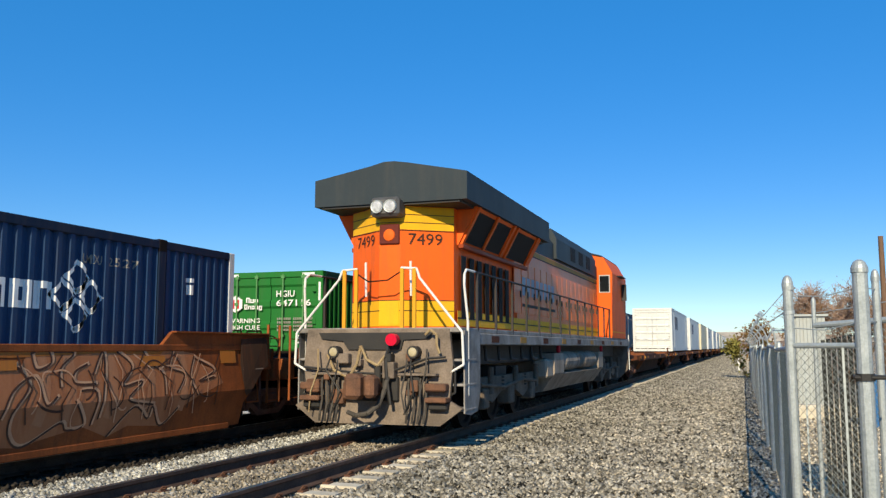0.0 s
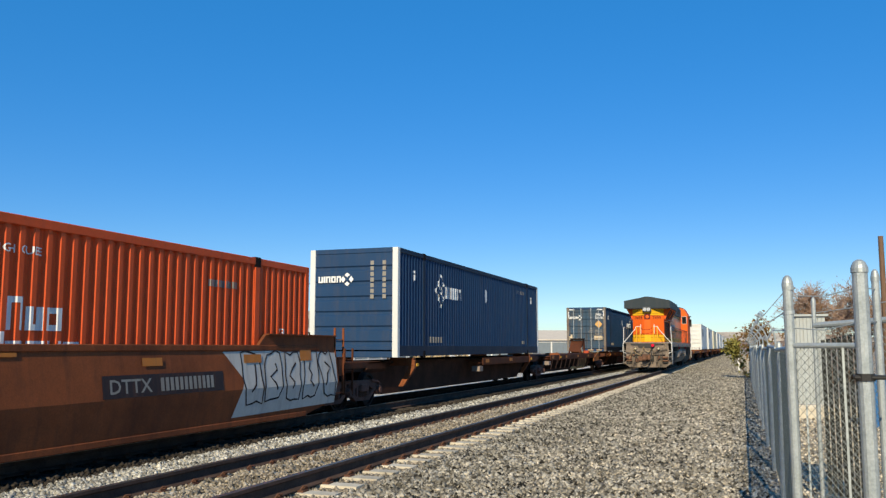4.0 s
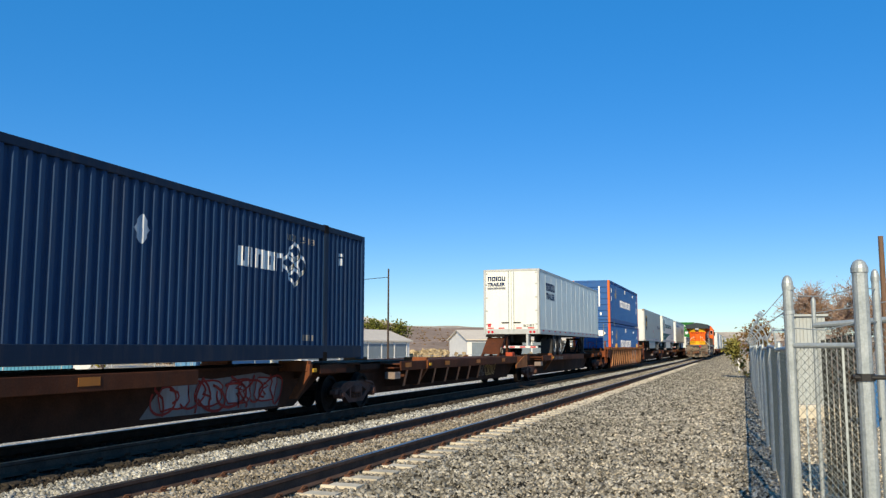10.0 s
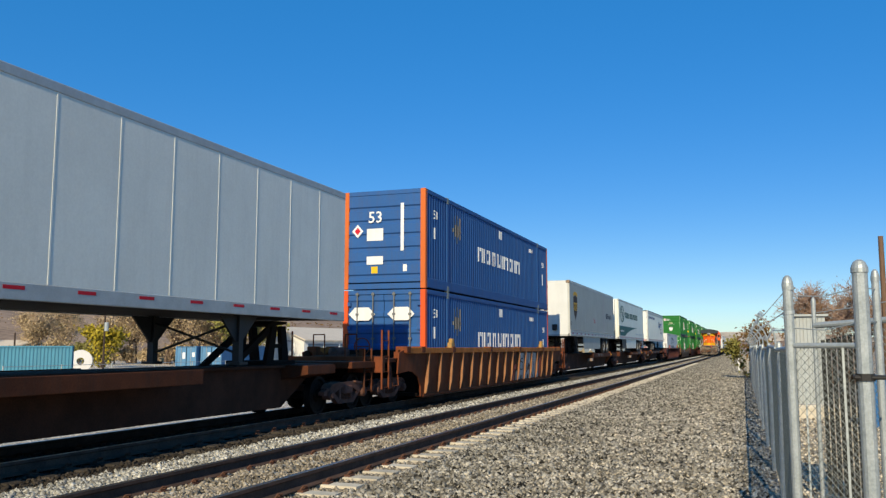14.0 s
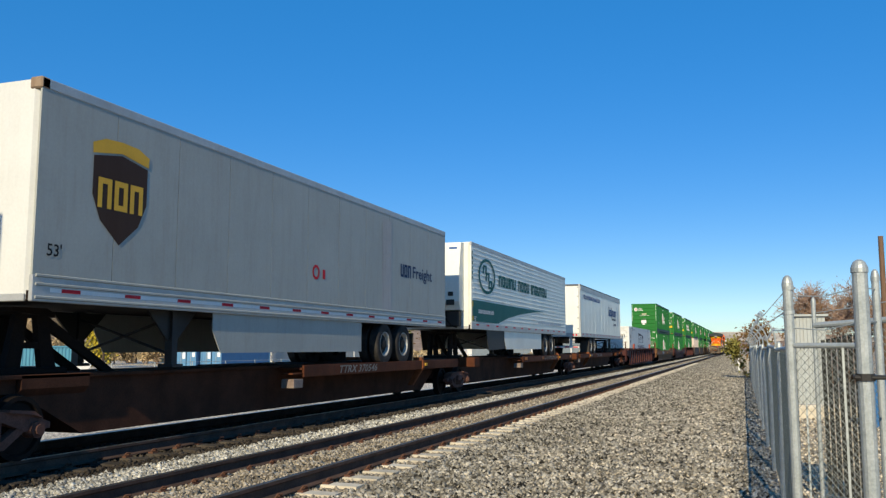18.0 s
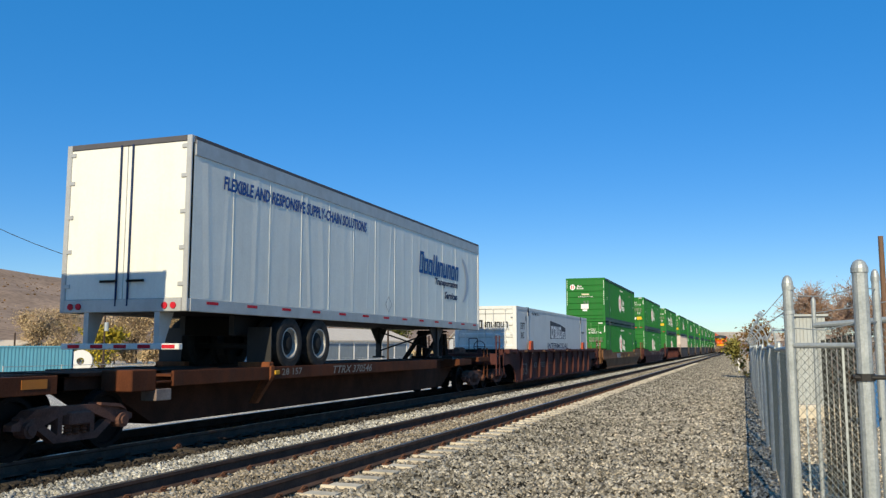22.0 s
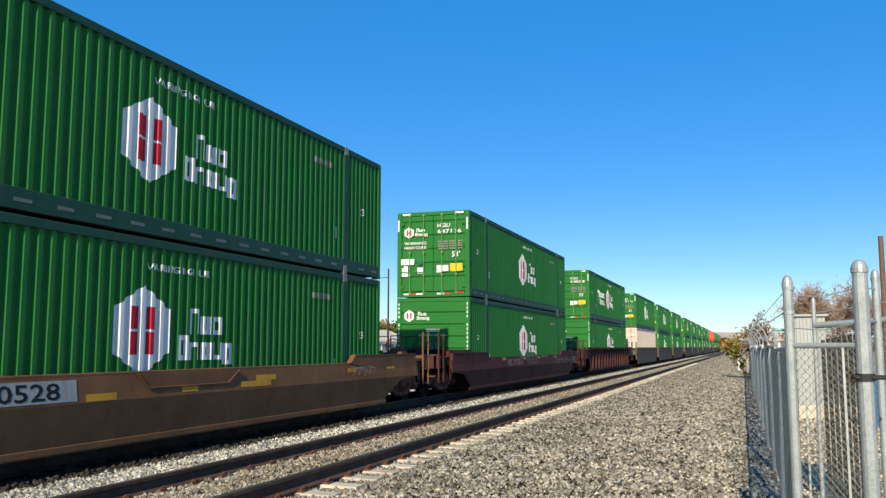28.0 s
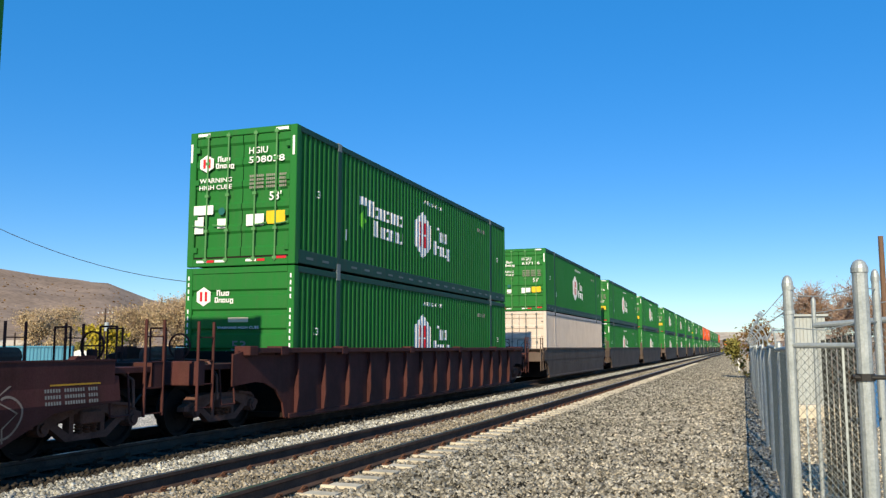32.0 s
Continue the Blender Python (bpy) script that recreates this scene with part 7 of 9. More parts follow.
# ---- locomotive, its rear pilot at 0, running ahead along y ----
def locomotive():
    c = thing("locomotive", "orange and yellow diesel locomotive with a dark overhanging radiator roof", "locomotive")
    # frame and walkway
    part("side_sill", G().box(1.36, 1.5, 1.7, 22.0, 1.52, 1.72, 0.015), M_GREYFRAME, c)
    part("side_sill", G().box(-1.5, -1.36, 1.7, 22.0, 1.52, 1.72, 0.015), M_GREYFRAME, c)
    part("walkway", G().box(-1.48, 1.48, 0.82, 22.0, 1.72, 1.8, 0.01), M_GREYFRAME, c)
    part("frame", G().box(-0.9, 0.9, 0.9, 21.8, 1.15, 1.6), M_BLACK, c)
    for i in range(9):
        part("sill_plate", G().box(1.5, 1.504, 2.5 + i * 2.1, 3.0 + i * 2.1, 1.56, 1.68), M_FADEDYEL if i % 2 else M_RUST, c)
    # rear pilot plate and its gear
    o = [(-1.28, 1.78), (1.28, 1.78), (1.34, 1.2), (1.28, 0.62), (1.5, 0.5), (1.12, 0.22), (-1.12, 0.22), (-1.5, 0.5), (-1.28, 0.62), (-1.34, 1.2)]
    p = part("pilot_plate", G().extrude(o, "y", 0.12, 0.2), M_PILOT, c, at=pose(0, 0.68, 0))
    part("coupler_pocket", G().box(-0.42, 0.42, 0.06, 0.13, 0.6, 1.0, 0.02), M_BLACK, p)
    # Black sheet painted where the walkway's shade falls on the pilot
    part("upper_recess", G().extrude([(-1.05, 1.72), (1.0, 1.72), (0.95, 1.62), (0.5, 1.6), (0.45, 1.44), (-0.5, 1.44), (-0.6, 1.58), (-1.0, 1.62)], "y", 0.08, 0.125), M_BLACK, p)
    part("coupler", G().box(-0.14, 0.14, -0.35, 0.1, 0.72, 1.0, 0.03).box(-0.26, 0.02, -0.6, -0.3, 0.66, 1.06, 0.06).box(0.06, 0.24, -0.55, -0.3, 0.68, 1.04, 0.05), M_RUSTC, p)
    part("uncoupling_lever", G().tube([(-1.3, 0.02, 1.15), (-0.3, -0.02, 1.06), (0.2, -0.02, 1.04), (0.95, 0.0, 1.3), (1.25, 0.02, 1.32)], 0.022, 6), M_BLACK, p)
    for s in (-1, 1):
        st = part("hose_rack", G().box(s * 0.78 - 0.33, s * 0.78 + 0.33, -0.06, 0.12, 1.02, 1.06, 0.008), M_PILOT, p)
        for k in range(4):
            x = s * 0.78 - 0.16 + k * 0.1
            part("air_hose", G().tube([(x, 0.05, 1.02), (x, 0.0, 0.9), (x + 0.01, 0.0, 0.6), (x - 0.02, -0.02, 0.38), (x - 0.05, 0.02, 0.26)], 0.02, 6), M_HOSE, p)
        part("step_pad", G().box(s * 1.12 - 0.18, s * 1.12 + 0.18, -0.12, 0.12, 0.6, 0.68, 0.015), M_RUSTC, p)
        part("anchor_pad", G().box(s * 1.12 - 0.2, s * 1.12 + 0.16, -0.08, 0.12, 0.78, 0.9, 0.02), M_RUSTC, p)
        # Black box drawn for the shade below each anchor pad
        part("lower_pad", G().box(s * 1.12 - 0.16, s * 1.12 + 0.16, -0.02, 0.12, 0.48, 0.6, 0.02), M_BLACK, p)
        lamp = part("ditch_light", G().cyl((s * 0.71, -0.06, 1.4), (s * 0.71, 0.12, 1.4), 0.1, 16), M_BLACK, p)
        part("lens", G().lathe([(-0.03, 0.02), (-0.022, 0.06), (0.0, 0.085)], (s * 0.71, -0.05, 1.4), "y", 16), M_LENS, lamp)
    part("big_hose", G().tube([(0.28, -0.05, 1.0), (0.26, -0.12, 0.8), (0.18, -0.2, 0.55), (0.02, -0.26, 0.42), (-0.2, -0.22, 0.38), (-0.4, -0.1, 0.42)], 0.04, 8), M_HOSE, p)
    part("glad_hand_pipe", G().tube([(0.25, 0.06, 1.5), (0.24, -0.05, 1.3), (0.27, -0.08, 1.0), (0.34, -0.08, 0.55)], 0.03, 6), M_BLACK, p)
    part("rope", G().tube([(-0.85, 0.02, 1.35), (-0.7, -0.03, 1.1), (-0.42, -0.05, 0.98), (-0.28, -0.04, 1.2), (-0.22, -0.02, 1.5), (-0.1, -0.05, 1.28), (0.1, -0.06, 1.18), (0.22, -0.03, 1.34)], 0.024, 6), M_ROPE, p)
    part("mu_socket", G().box(-0.55, -0.2, -0.02, 0.12, 0.62, 0.92, 0.03), M_RUSTC, p)
    part("mu_socket", G().box(-0.14, 0.1, -0.03, 0.12, 0.7, 0.98, 0.03), M_RUSTC, p)
    part("red_marker_light", G().cyl((0.36, -0.12, 1.6), (0.36, 0.02, 1.6), 0.1, 16), M_MARKER, p)
    part("cable_loop", G().tube([(0.92, -0.02, 1.68), (1.02, -0.06, 1.76), (1.12, -0.04, 1.68), (1.12, -0.02, 1.5), (1.16, 0.0, 1.38)], 0.022, 6), M_ROPE, p)
    prng = random.Random(5)
    for k in range(14):
        x, z = prng.uniform(-1.15, 1.15), prng.uniform(0.4, 1.35)
        w, h_ = prng.uniform(0.04, 0.12), prng.uniform(0.05, 0.14)
        part("bracket", G().box(x - w, x + w, -prng.uniform(0.0, 0.08), 0.12, z - h_, z + h_, 0.015), prng.choice((M_RUSTC, M_BLACK, M_PILOT)), p)
    for k in range(6):
        x = prng.uniform(-1.1, 1.1)
        part("thin_pipe", G().tube([(x, 0.02, 1.45), (x + prng.uniform(-0.1, 0.1), -0.06, 1.1), (x + prng.uniform(-0.2, 0.2), -0.1, 0.75), (x + prng.uniform(-0.25, 0.25), -0.04, 0.4)], 0.014, 6), prng.choice((M_HOSE, M_BLACK, M_ROPE)), p)
    # corner steps
    for s in (-1, 1):
        for k, z in enumerate((0.45, 0.85, 1.25)):
            part("step", G().box(min(s * 1.25, s * 1.52), max(s * 1.25, s * 1.52), 0.92, 1.5, z, z + 0.04, 0.008), M_GREYFRAME, c)
        part("step_side", G().extrude([(0.9, 1.75), (1.75, 1.75), (1.75, 0.72), (1.6, 0.42), (1.2, 0.38), (0.9, 0.42)], "x", s * 1.5 - 0.012, s * 1.5 + 0.012), M_GREYFRAME, c)
        part("step_disc", G().cyl((s * 1.2, 0.86, 1.5), (s * 1.2, 0.89, 1.5), 0.085, 16), M_HAND, c)
        part("step_hose", G().tube([(s * 0.95, 0.84, 1.72), (s * 1.2, 0.84, 1.45), (s * 1.36, 0.85, 1.15), (s * 1.36, 0.85, 0.75), (s * 1.1, 0.85, 0.62)], 0.02, 6), M_BLACK, c)
    # handrails
    def rail(name, pts, r=0.021, mat=M_HAND):
        part(name, G().tube(pts, r, 8), mat, c)
    for s in (-1, 1):
        rail("end_handrail", [(s * 1.3, 0.82, 1.08), (s * 1.52, 0.8, 1.2), (s * 1.5, 0.8, 1.72), (s * 0.74, 0.86, 2.62), (s * 0.68, 0.88, 2.78), (s * 0.4, 0.88, 2.8)])
        rail("corner_handrail", [(s * 1.5, 1.1, 0.7), (s * 1.5, 1.1, 1.9), (s * 1.47, 1.0, 2.5), (s * 1.47, 1.02, 2.68), (s * 1.46, 1.15, 2.76), (s * 1.46, 1.6, 2.76)])
        for x in (0.42, 0.64):
            part("end_stanchion", G().box(s * x - 0.03, s * x + 0.03, 0.86, 0.9, 1.78, 2.79), M_STANCH, c)
        rail("side_handrail", [(s * 1.46, 1.6, 2.76), (s * 1.46, 17.3, 2.76)], 0.02, M_BLACKRAIL)
        for i in range(14):
            y = 1.75 + i * 1.18
            part("stanchion", G().box(s * 1.46 - 0.02, s * 1.46 + 0.02, y - 0.025, y + 0.025, 1.7, 2.76), M_BLACKRAIL, c)
        rail("hood_grab", [(s * 0.42, 1.28, 2.35), (s * 0.42, 1.26, 2.95)], 0.022)
    rail("chain", [(-0.42, 0.9, 2.72), (-0.2, 0.9, 2.58), (0.15, 0.9, 2.6), (0.42, 0.9, 2.76)], 0.012, M_STEEL)
    # rear hood, three faces
    plan = [(-0.98, 6.2), (-0.98, 1.92), (-0.2, 1.34), (0.2, 1.34), (0.98, 1.92), (0.98, 6.2)]
    part("rear_hood", G().extrude(plan, "z", 1.8, 3.95), M_ORANGE, c)
    def wrap(z0, z1, grow):
        g = G()
        pts = [(-0.98 - grow, 1.92 - grow * 0.3), (-0.2, 1.34 - grow), (0.2, 1.34 - grow), (0.98 + grow, 1.92 - grow * 0.3)]
        for (a, b), (d, e) in zip(pts[:-1], pts[1:]):
            g.poly([(a, b, z0), (d, e, z0), (d, e, z1), (a, b, z1)])
        return g
    part("yellow_band", wrap(3.52, 3.93, 0.005), M_LYELLOW, c)
    part("yellow_band", wrap(1.84, 2.28, 0.005), M_LYELLOW, c)
    for z in (3.5, 3.64, 3.78, 2.28, 2.1):
        part("pinstripe", wrap(z, z + 0.013, 0.009), M_BLACKP, c)
    for s in (-1, 1):
        # the road number on both slanted faces
        vs, fs = letters("7499", 0.2, 0, 0, 0.62, 0, 0.0)
        g = G()
        d = Vector((0.78, 0.58 * s, 0)).normalized()
        o = Vector((0.2, 1.34, 0)) if s > 0 else Vector((-0.98, 1.92, 0))
        nrm = Vector((s * 0.6, -0.8, 0)) * 0.012
        start = o + d * (0.14 if s > 0 else 0.2)
        g.v = [tuple(start + d * a + nrm + Vector((0, 0, 3.26 + b))) for a, b in vs]
        g.f = fs
        part("road_number", g, M_BROWNP, c)
    # Flat plate in a dark red that holds the recess's shade
    part("hood_recess", G().box(-0.19, 0.19, 1.3, 1.342, 3.26, 3.62, 0.02), M_RECESS, c)
    part("horn_cover", G().lathe([(-0.03, 0.02), (-0.02, 0.1), (0.02, 0.12)], (0.0, 1.3, 3.42), "y", 14), M_ORANGE, c)
    h = part("headlight_box", G().box(-0.27, 0.27, 1.06, 1.42, 3.72, 4.06, 0.05), M_HEADBOX, c)
    for x in (-0.12, 0.12):
        part("reflector", G().lathe([(-0.03, 0.09), (-0.04, 0.115), (0.0, 0.12)], (x, 1.06, 3.89), "y", 18), M_GALV, h)
        part("lens", G().lathe([(-0.015, 0.02), (-0.01, 0.09), (0.0, 0.095)], (x, 1.03, 3.89), "y", 18), M_GREYLENS, h)
    part("lower_hatch", G().box(-0.18, 0.18, 1.325, 1.338, 1.86, 2.25), M_LYELLOW, c)
    # radiator wings: flaring sides with dark openings, then the roof
    for s in (-1, 1):
        part("radiator_side", G().extrude([(s * 0.9, 3.3), (s * 1.0, 3.3), (s * 1.36, 3.98), (s * 0.9, 3.98)], "y", 2.15, 7.2), M_ORANGE, c)
        part("radiator_end", G().extrude([(s * 0.9, 3.3), (s * 1.0, 3.3), (s * 1.36, 3.98), (s * 0.9, 3.98)], "y", 2.1, 2.16), M_ORANGE, c)
        for a, b in ((2.3, 3.4), (3.5, 4.6), (5.1, 6.7)):
            m = Vector((s * 0.68, 0, -0.38)).normalized() * 0.012
            q = [(s * 1.04, 3.38), (s * 1.32, 3.92)]
            g = G().poly([(q[0][0] + m.x, a, q[0][1] + m.z), (q[0][0] + m.x, b, q[0][1] + m.z), (q[1][0] + m.x, b, q[1][1] + m.z), (q[1][0] + m.x, a, q[1][1] + m.z)])
            part("radiator_grille", g, M_GRILLE, c)
        for y in (2.2, 3.45, 4.7, 5.0, 6.8):
            part("grille_frame", G().extrude([(s * 0.98, 3.28), (s * 1.05, 3.3), (s * 1.41, 3.97), (s * 1.33, 3.98)], "y", y - 0.05, y + 0.05), M_ORANGE, c)
        part("grille_sill", G().box(min(s * 1.0, s * 1.1), max(s * 1.0, s * 1.1), 2.1, 6.9, 3.24, 3.32, 0.01), M_SHADEDORANGE, c)
    part("radiator_roof", G().extrude([(-1.44, 3.98), (1.44, 3.98), (1.44, 4.46), (0.35, 4.68), (0.1, 4.72), (-0.1, 4.72), (-0.35, 4.66), (-1.44, 4.46)], "y", 1.26, 7.75), M_ROOFGREY, c)
    part("roof_lip", G().box(-1.3, 1.3, 1.3, 7.7, 3.94, 3.99), M_BLACK, c)
    # engine hood
    part("engine_hood", G().extrude([(-1.02, 1.8), (1.02, 1.8), (1.02, 3.8), (-1.02, 3.8)], "y", 6.2, 17.4), M_ORANGESIDE, c)
    part("hood_top", G().extrude([(-1.02, 3.8), (1.02, 3.8), (1.02, 4.25), (0.8, 4.56), (-0.8, 4.56), (-1.02, 4.25)], "y", 7.7, 17.4), M_ROOFGREY, c)
    part("dynamic_brake_hood", G().extrude([(-1.1, 3.85), (1.1, 3.85), (1.1, 4.4), (0.95, 4.68), (-0.95, 4.68), (-1.1, 4.4)], "y", 10.2, 16.6), M_ROOFGREY, c)
    for s in (-1, 1):
        part("yellow_side_band", G().box(s * 1.024 - 0.003, s * 1.024 + 0.003, 7.2, 17.3, 3.66, 3.78), M_FADEDYEL, c)
        part("yellow_side_band", G().box(s * 1.024 - 0.003, s * 1.024 + 0.003, 2.0, 17.3, 1.86, 2.12), M_LYELLOW, c)
        for z in (3.64, 1.98):
            part("pinstripe", G().box(s * 1.028 - 0.003, s * 1.028 + 0.003, 2.0 if z < 3 else 7.2, 17.3, z, z + 0.025), M_BLACKP, c)
        for i in range(17):
            y = 5.9 + i * 0.66
            d = part("hood_door", G().box(s * 1.03 - 0.012, s * 1.03 + 0.012, y, y + 0.6, 2.24, 3.4, 0.008), M_ORANGESIDE, c)
            part("latch", G().box(min(s * 1.04, s * 1.07), max(s * 1.04, s * 1.07), y + 0.5, y + 0.54, 2.6, 2.75), M_BLACK, d)
        for i in range(7):
            y = 2.2 + i * 0.5
            part("vent_panel", G().box(s * 1.028 - 0.006, s * 1.028 + 0.006, y, y + 0.26, 2.0, 3.12), M_GRILLE, c)
        part("word_bars", decal_mesh(bars(6.6, 2.66, 3.6, 0.42, (1, 1, 1, 1)), s * 1.046), M_SKYPALE, c)
        part("word_line", decal_mesh(rects((6.6, 2.4, 3.6, 0.07)), s * 1.046), M_BLACKP, c)
        for y in (12.2, 13.5, 14.8):
            part("intake_window", G().box(s * 1.1 - 0.01, s * 1.1 + 0.012, y, y + 0.7, 3.98, 4.38, 0.01), M_GRILLE, c)
    for y in (8.6, 9.3):
        part("exhaust_stack", G().box(-0.3, 0.3, y, y + 0.4, 4.4, 4.52, 0.02), M_BLACK, c)
    part("antenna", G().cyl((0.6, 7.9, 4.4), (0.6, 7.9, 4.75), 0.015, 6), M_BLACK, c)
    # cab
    cab = part("cab", G().extrude([(-1.5, 1.8), (1.5, 1.8), (1.55, 4.05), (1.25, 4.6), (0.6, 4.76), (-0.6, 4.76), (-1.25, 4.6), (-1.55, 4.05)], "y", 17.4, 21.0), M_ORANGE, c)
    for s in (-1, 1):
        part("cab_window", G().box(s * 1.5 - 0.012, s * 1.5 + 0.014, 18.6, 19.6, 3.2, 3.9, 0.02), M_GLASS, cab)
        part("window_frame", G().box(s * 1.5 - 0.01, s * 1.5 + 0.01, 18.52, 19.68, 3.14, 3.96, 0.02), M_BLACK, cab)
        part("rear_window", G().box(s * 1.28 - 0.17, s * 1.28 + 0.17, 17.35, 17.4, 3.38, 3.95, 0.02), M_GLASS, cab)
        part("rear_window_frame", G().box(s * 1.28 - 0.195, s * 1.28 + 0.195, 17.36, 17.4, 3.35, 3.98, 0.04), M_ALU, cab)
        part("cab_door", G().box(s * 1.28 - 0.24, s * 1.28 + 0.24, 17.375, 17.41, 1.85, 4.1, 0.02), M_ORANGE, cab)
        part("sunshade", G().box(min(s * 1.5, s * 1.72), max(s * 1.5, s * 1.72), 18.5, 19.7, 4.0, 4.03), M_ROOFGREY, cab)
        part("mirror", G().box(s * 1.62 - 0.1, s * 1.62 + 0.1, 19.8, 19.84, 3.2, 3.8, 0.01), M_BLACK, cab)
    part("yellow_cab_band", G().box(1.497, 1.505, 17.5, 20.9, 2.0, 2.3), M_LYELLOW, cab)
    part("cab_roof", G().extrude([(-1.2, 4.62), (-0.6, 4.77), (0.6, 4.77), (1.2, 4.62), (1.2, 4.66), (0.6, 4.82), (-0.6, 4.82), (-1.2, 4.66)], "y", 17.35, 21.1), M_ROOFGREY, cab)
    part("nose", G().extrude([(21.0, 1.8), (22.2, 1.8), (22.2, 3.1), (21.8, 3.5), (21.0, 3.8)], "x", -1.2, 1.2), M_ORANGE, c)
    part("windscreen", G().extrude([(20.98, 3.85), (21.06, 3.82), (21.06, 4.4), (20.98, 4.5)], "x", -1.2, 1.2), M_GLASS, c)
    part("front_pilot", G().extrude([(-1.4, 1.78), (1.4, 1.78), (1.4, 0.6), (1.0, 0.2), (-1.0, 0.2), (-1.4, 0.6)], "y", 22.2, 22.3), M_PILOT, c)
    part("front_coupler", G().box(-0.14, 0.14, 22.3, 22.8, 0.7, 1.0, 0.03), M_RUSTC, c)
    for s in (-1, 1):
        part("front_handrail", G().tube([(s * 1.46, 21.2, 1.8), (s * 1.46, 21.2, 2.75), (s * 1.46, 22.1, 2.7), (s * 1.46, 22.2, 0.6)], 0.021, 8), M_HAND, c)
    # fuel tank, air tanks
    tank = part("fuel_tank", G().extrude([(-0.92, 1.32), (0.92, 1.32), (0.92, 0.86), (1.42, 0.82), (1.1, 0.42), (-1.1, 0.42), (-1.42, 0.82), (-0.92, 0.86)], "y", 8.2, 15.7), M_UNDERTAN, c)
    for a, b in ((8.18, 9.35), (14.8, 15.72)):
        part("tank_end", G().extrude([(-1.43, 1.33), (1.43, 1.33), (1.43, 0.85), (1.11, 0.41), (-1.11, 0.41), (-1.43, 0.85)], "y", a, b), M_UNDERTAN, tank)
    for s in (-1, 1):
        for y in (10.6, 13.4):
            part("air_tank", G().lathe([(-1.1, 0.1), (-1.05, 0.2), (-0.9, 0.25), (0.9, 0.25), (1.05, 0.2), (1.1, 0.1)], (s * 1.2, y, 1.12), "y", 18), M_UNDERTAN, c)
            for k in (-0.6, 0.6):
                part("tank_strap", G().lathe([(-0.03, 0.258), (0.03, 0.258)], (s * 1.2, y + k, 1.12), "y", 18), M_BLACK, c)
    part("air_filter", G().box(1.05, 1.4, 7.5, 8.2, 0.75, 1.2, 0.05), M_UNDERTAN, c)
    for i in range(7):
        part("pipe", G().tube([(1.28, 1.9 + i * 0.9, 1.5), (1.3, 1.9 + i * 0.9, 1.25), (1.25, 2.6 + i * 0.9, 1.22)], 0.03, 6), M_BLACK, c)
    for y, nm in ((8.3, "rear"), (15.0, "front")):
        part("red_valve", G().box(1.38, 1.46, y + 0.35, y + 0.5, 1.34, 1.52, 0.02), M_REDP, c)
    # three-axle trucks
    for y0 in (4.9, 18.6):
        g = G()
        fr = [(-2.5, 0.62), (-2.35, 0.5), (-1.9, 0.62), (-1.2, 0.42), (-0.5, 0.62), (0.5, 0.62), (1.2, 0.42), (1.9, 0.62), (2.35, 0.5), (2.5, 0.62), (2.5, 0.92), (-2.5, 0.92)]
        t = part("truck", G().extrude(fr, "x", 1.0, 1.16), M_LOCOTRUCK, c, at=pose(0, y0, 0))
        part("side_frame", G().extrude(fr, "x", -1.16, -1.0), M_LOCOTRUCK, t)
        part("bolster", G().box(-1.0, 1.0, -0.4, 0.4, 0.6, 1.1), M_BLACK, t)
        for k in (-1.85, 0.0, 1.85):
            w = G()
            for s in (-1, 1):
                w.lathe([(-s * a, r) for a, r in [(-0.06, 0.06), (-0.06, 0.16), (-0.02, 0.2), (-0.02, 0.4), (-0.06, 0.44), (-0.06, 0.52), (0.07, 0.52), (0.07, 0.55), (0.1, 0.55), (0.1, 0.44), (0.04, 0.4), (0.04, 0.18), (0.04, 0.06)]], (s * 0.753, 0, 0), "x", 28)
            w.cyl((-0.95, 0, 0), (0.95, 0, 0), 0.1, 10)
            part("wheelset", w, M_TREAD, t, at=pose(0, k, 0.52))
            for s in (-1, 1):
                part("axle_box", G().box(s * 1.08 - 0.12, s * 1.08 + 0.16, k - 0.2, k + 0.2, 0.34, 0.72, 0.03), M_LOCOTRUCK, t)
                part("damper", G().cyl((s * 1.2, k + 0.4, 0.6), (s * 1.2, k + 0.4, 1.1), 0.06, 10), M_LOCOTRUCK, t)
                for j in range(4):
                    part("coil", G().cyl((s * 1.1, k - 0.45, 0.66 + j * 0.07), (s * 1.1, k - 0.45, 0.7 + j * 0.07), 0.1, 10), M_BLACK, t)
        part("brake_rigging", G().tube([(1.22, -2.2, 0.8), (1.24, -0.6, 0.7), (1.22, 1.0, 0.8), (1.22, 2.3, 0.72)], 0.035, 6), M_LOCOTRUCK, t)
    return c


def decal_mesh(shape, x):
    g = G()
    g.v = [(x, a, b) for a, b in shape[0]]
    g.f = shape[1]
    return g


M_GREYFRAME = material("dusty_grey_frame_paint", (0.3, 0.285, 0.27), 0.7, 0, (0.12, 0.105, 0.09), 2, 0.7, 40, 0.12, 0.1, dirt=(0.2, 0.16, 0.12), dirt_amount=0.4)
M_PILOT = material("dusty_black_pilot", (0.24, 0.19, 0.15), 0.85, 0, (0.11, 0.09, 0.073), 2.2, 0.8, 40, 0.2, 0.2)
M_RUSTC = material("rusty_casting", (0.2, 0.1, 0.06), 0.85, 0.1, (0.1, 0.06, 0.045), 4, 0.8, 50, 0.25, 0.3)
M_HOSE = material("dusty_rubber_hose", (0.09, 0.08, 0.07), 0.8, 0, (0.05, 0.045, 0.04), 6, 0.6, 60, 0.15, 0.1)
M_ROPE = material("tan_rope", (0.36, 0.27, 0.15), 0.9, 0, (0.22, 0.15, 0.08), 8, 0.7, 90, 0.2, 0.3)
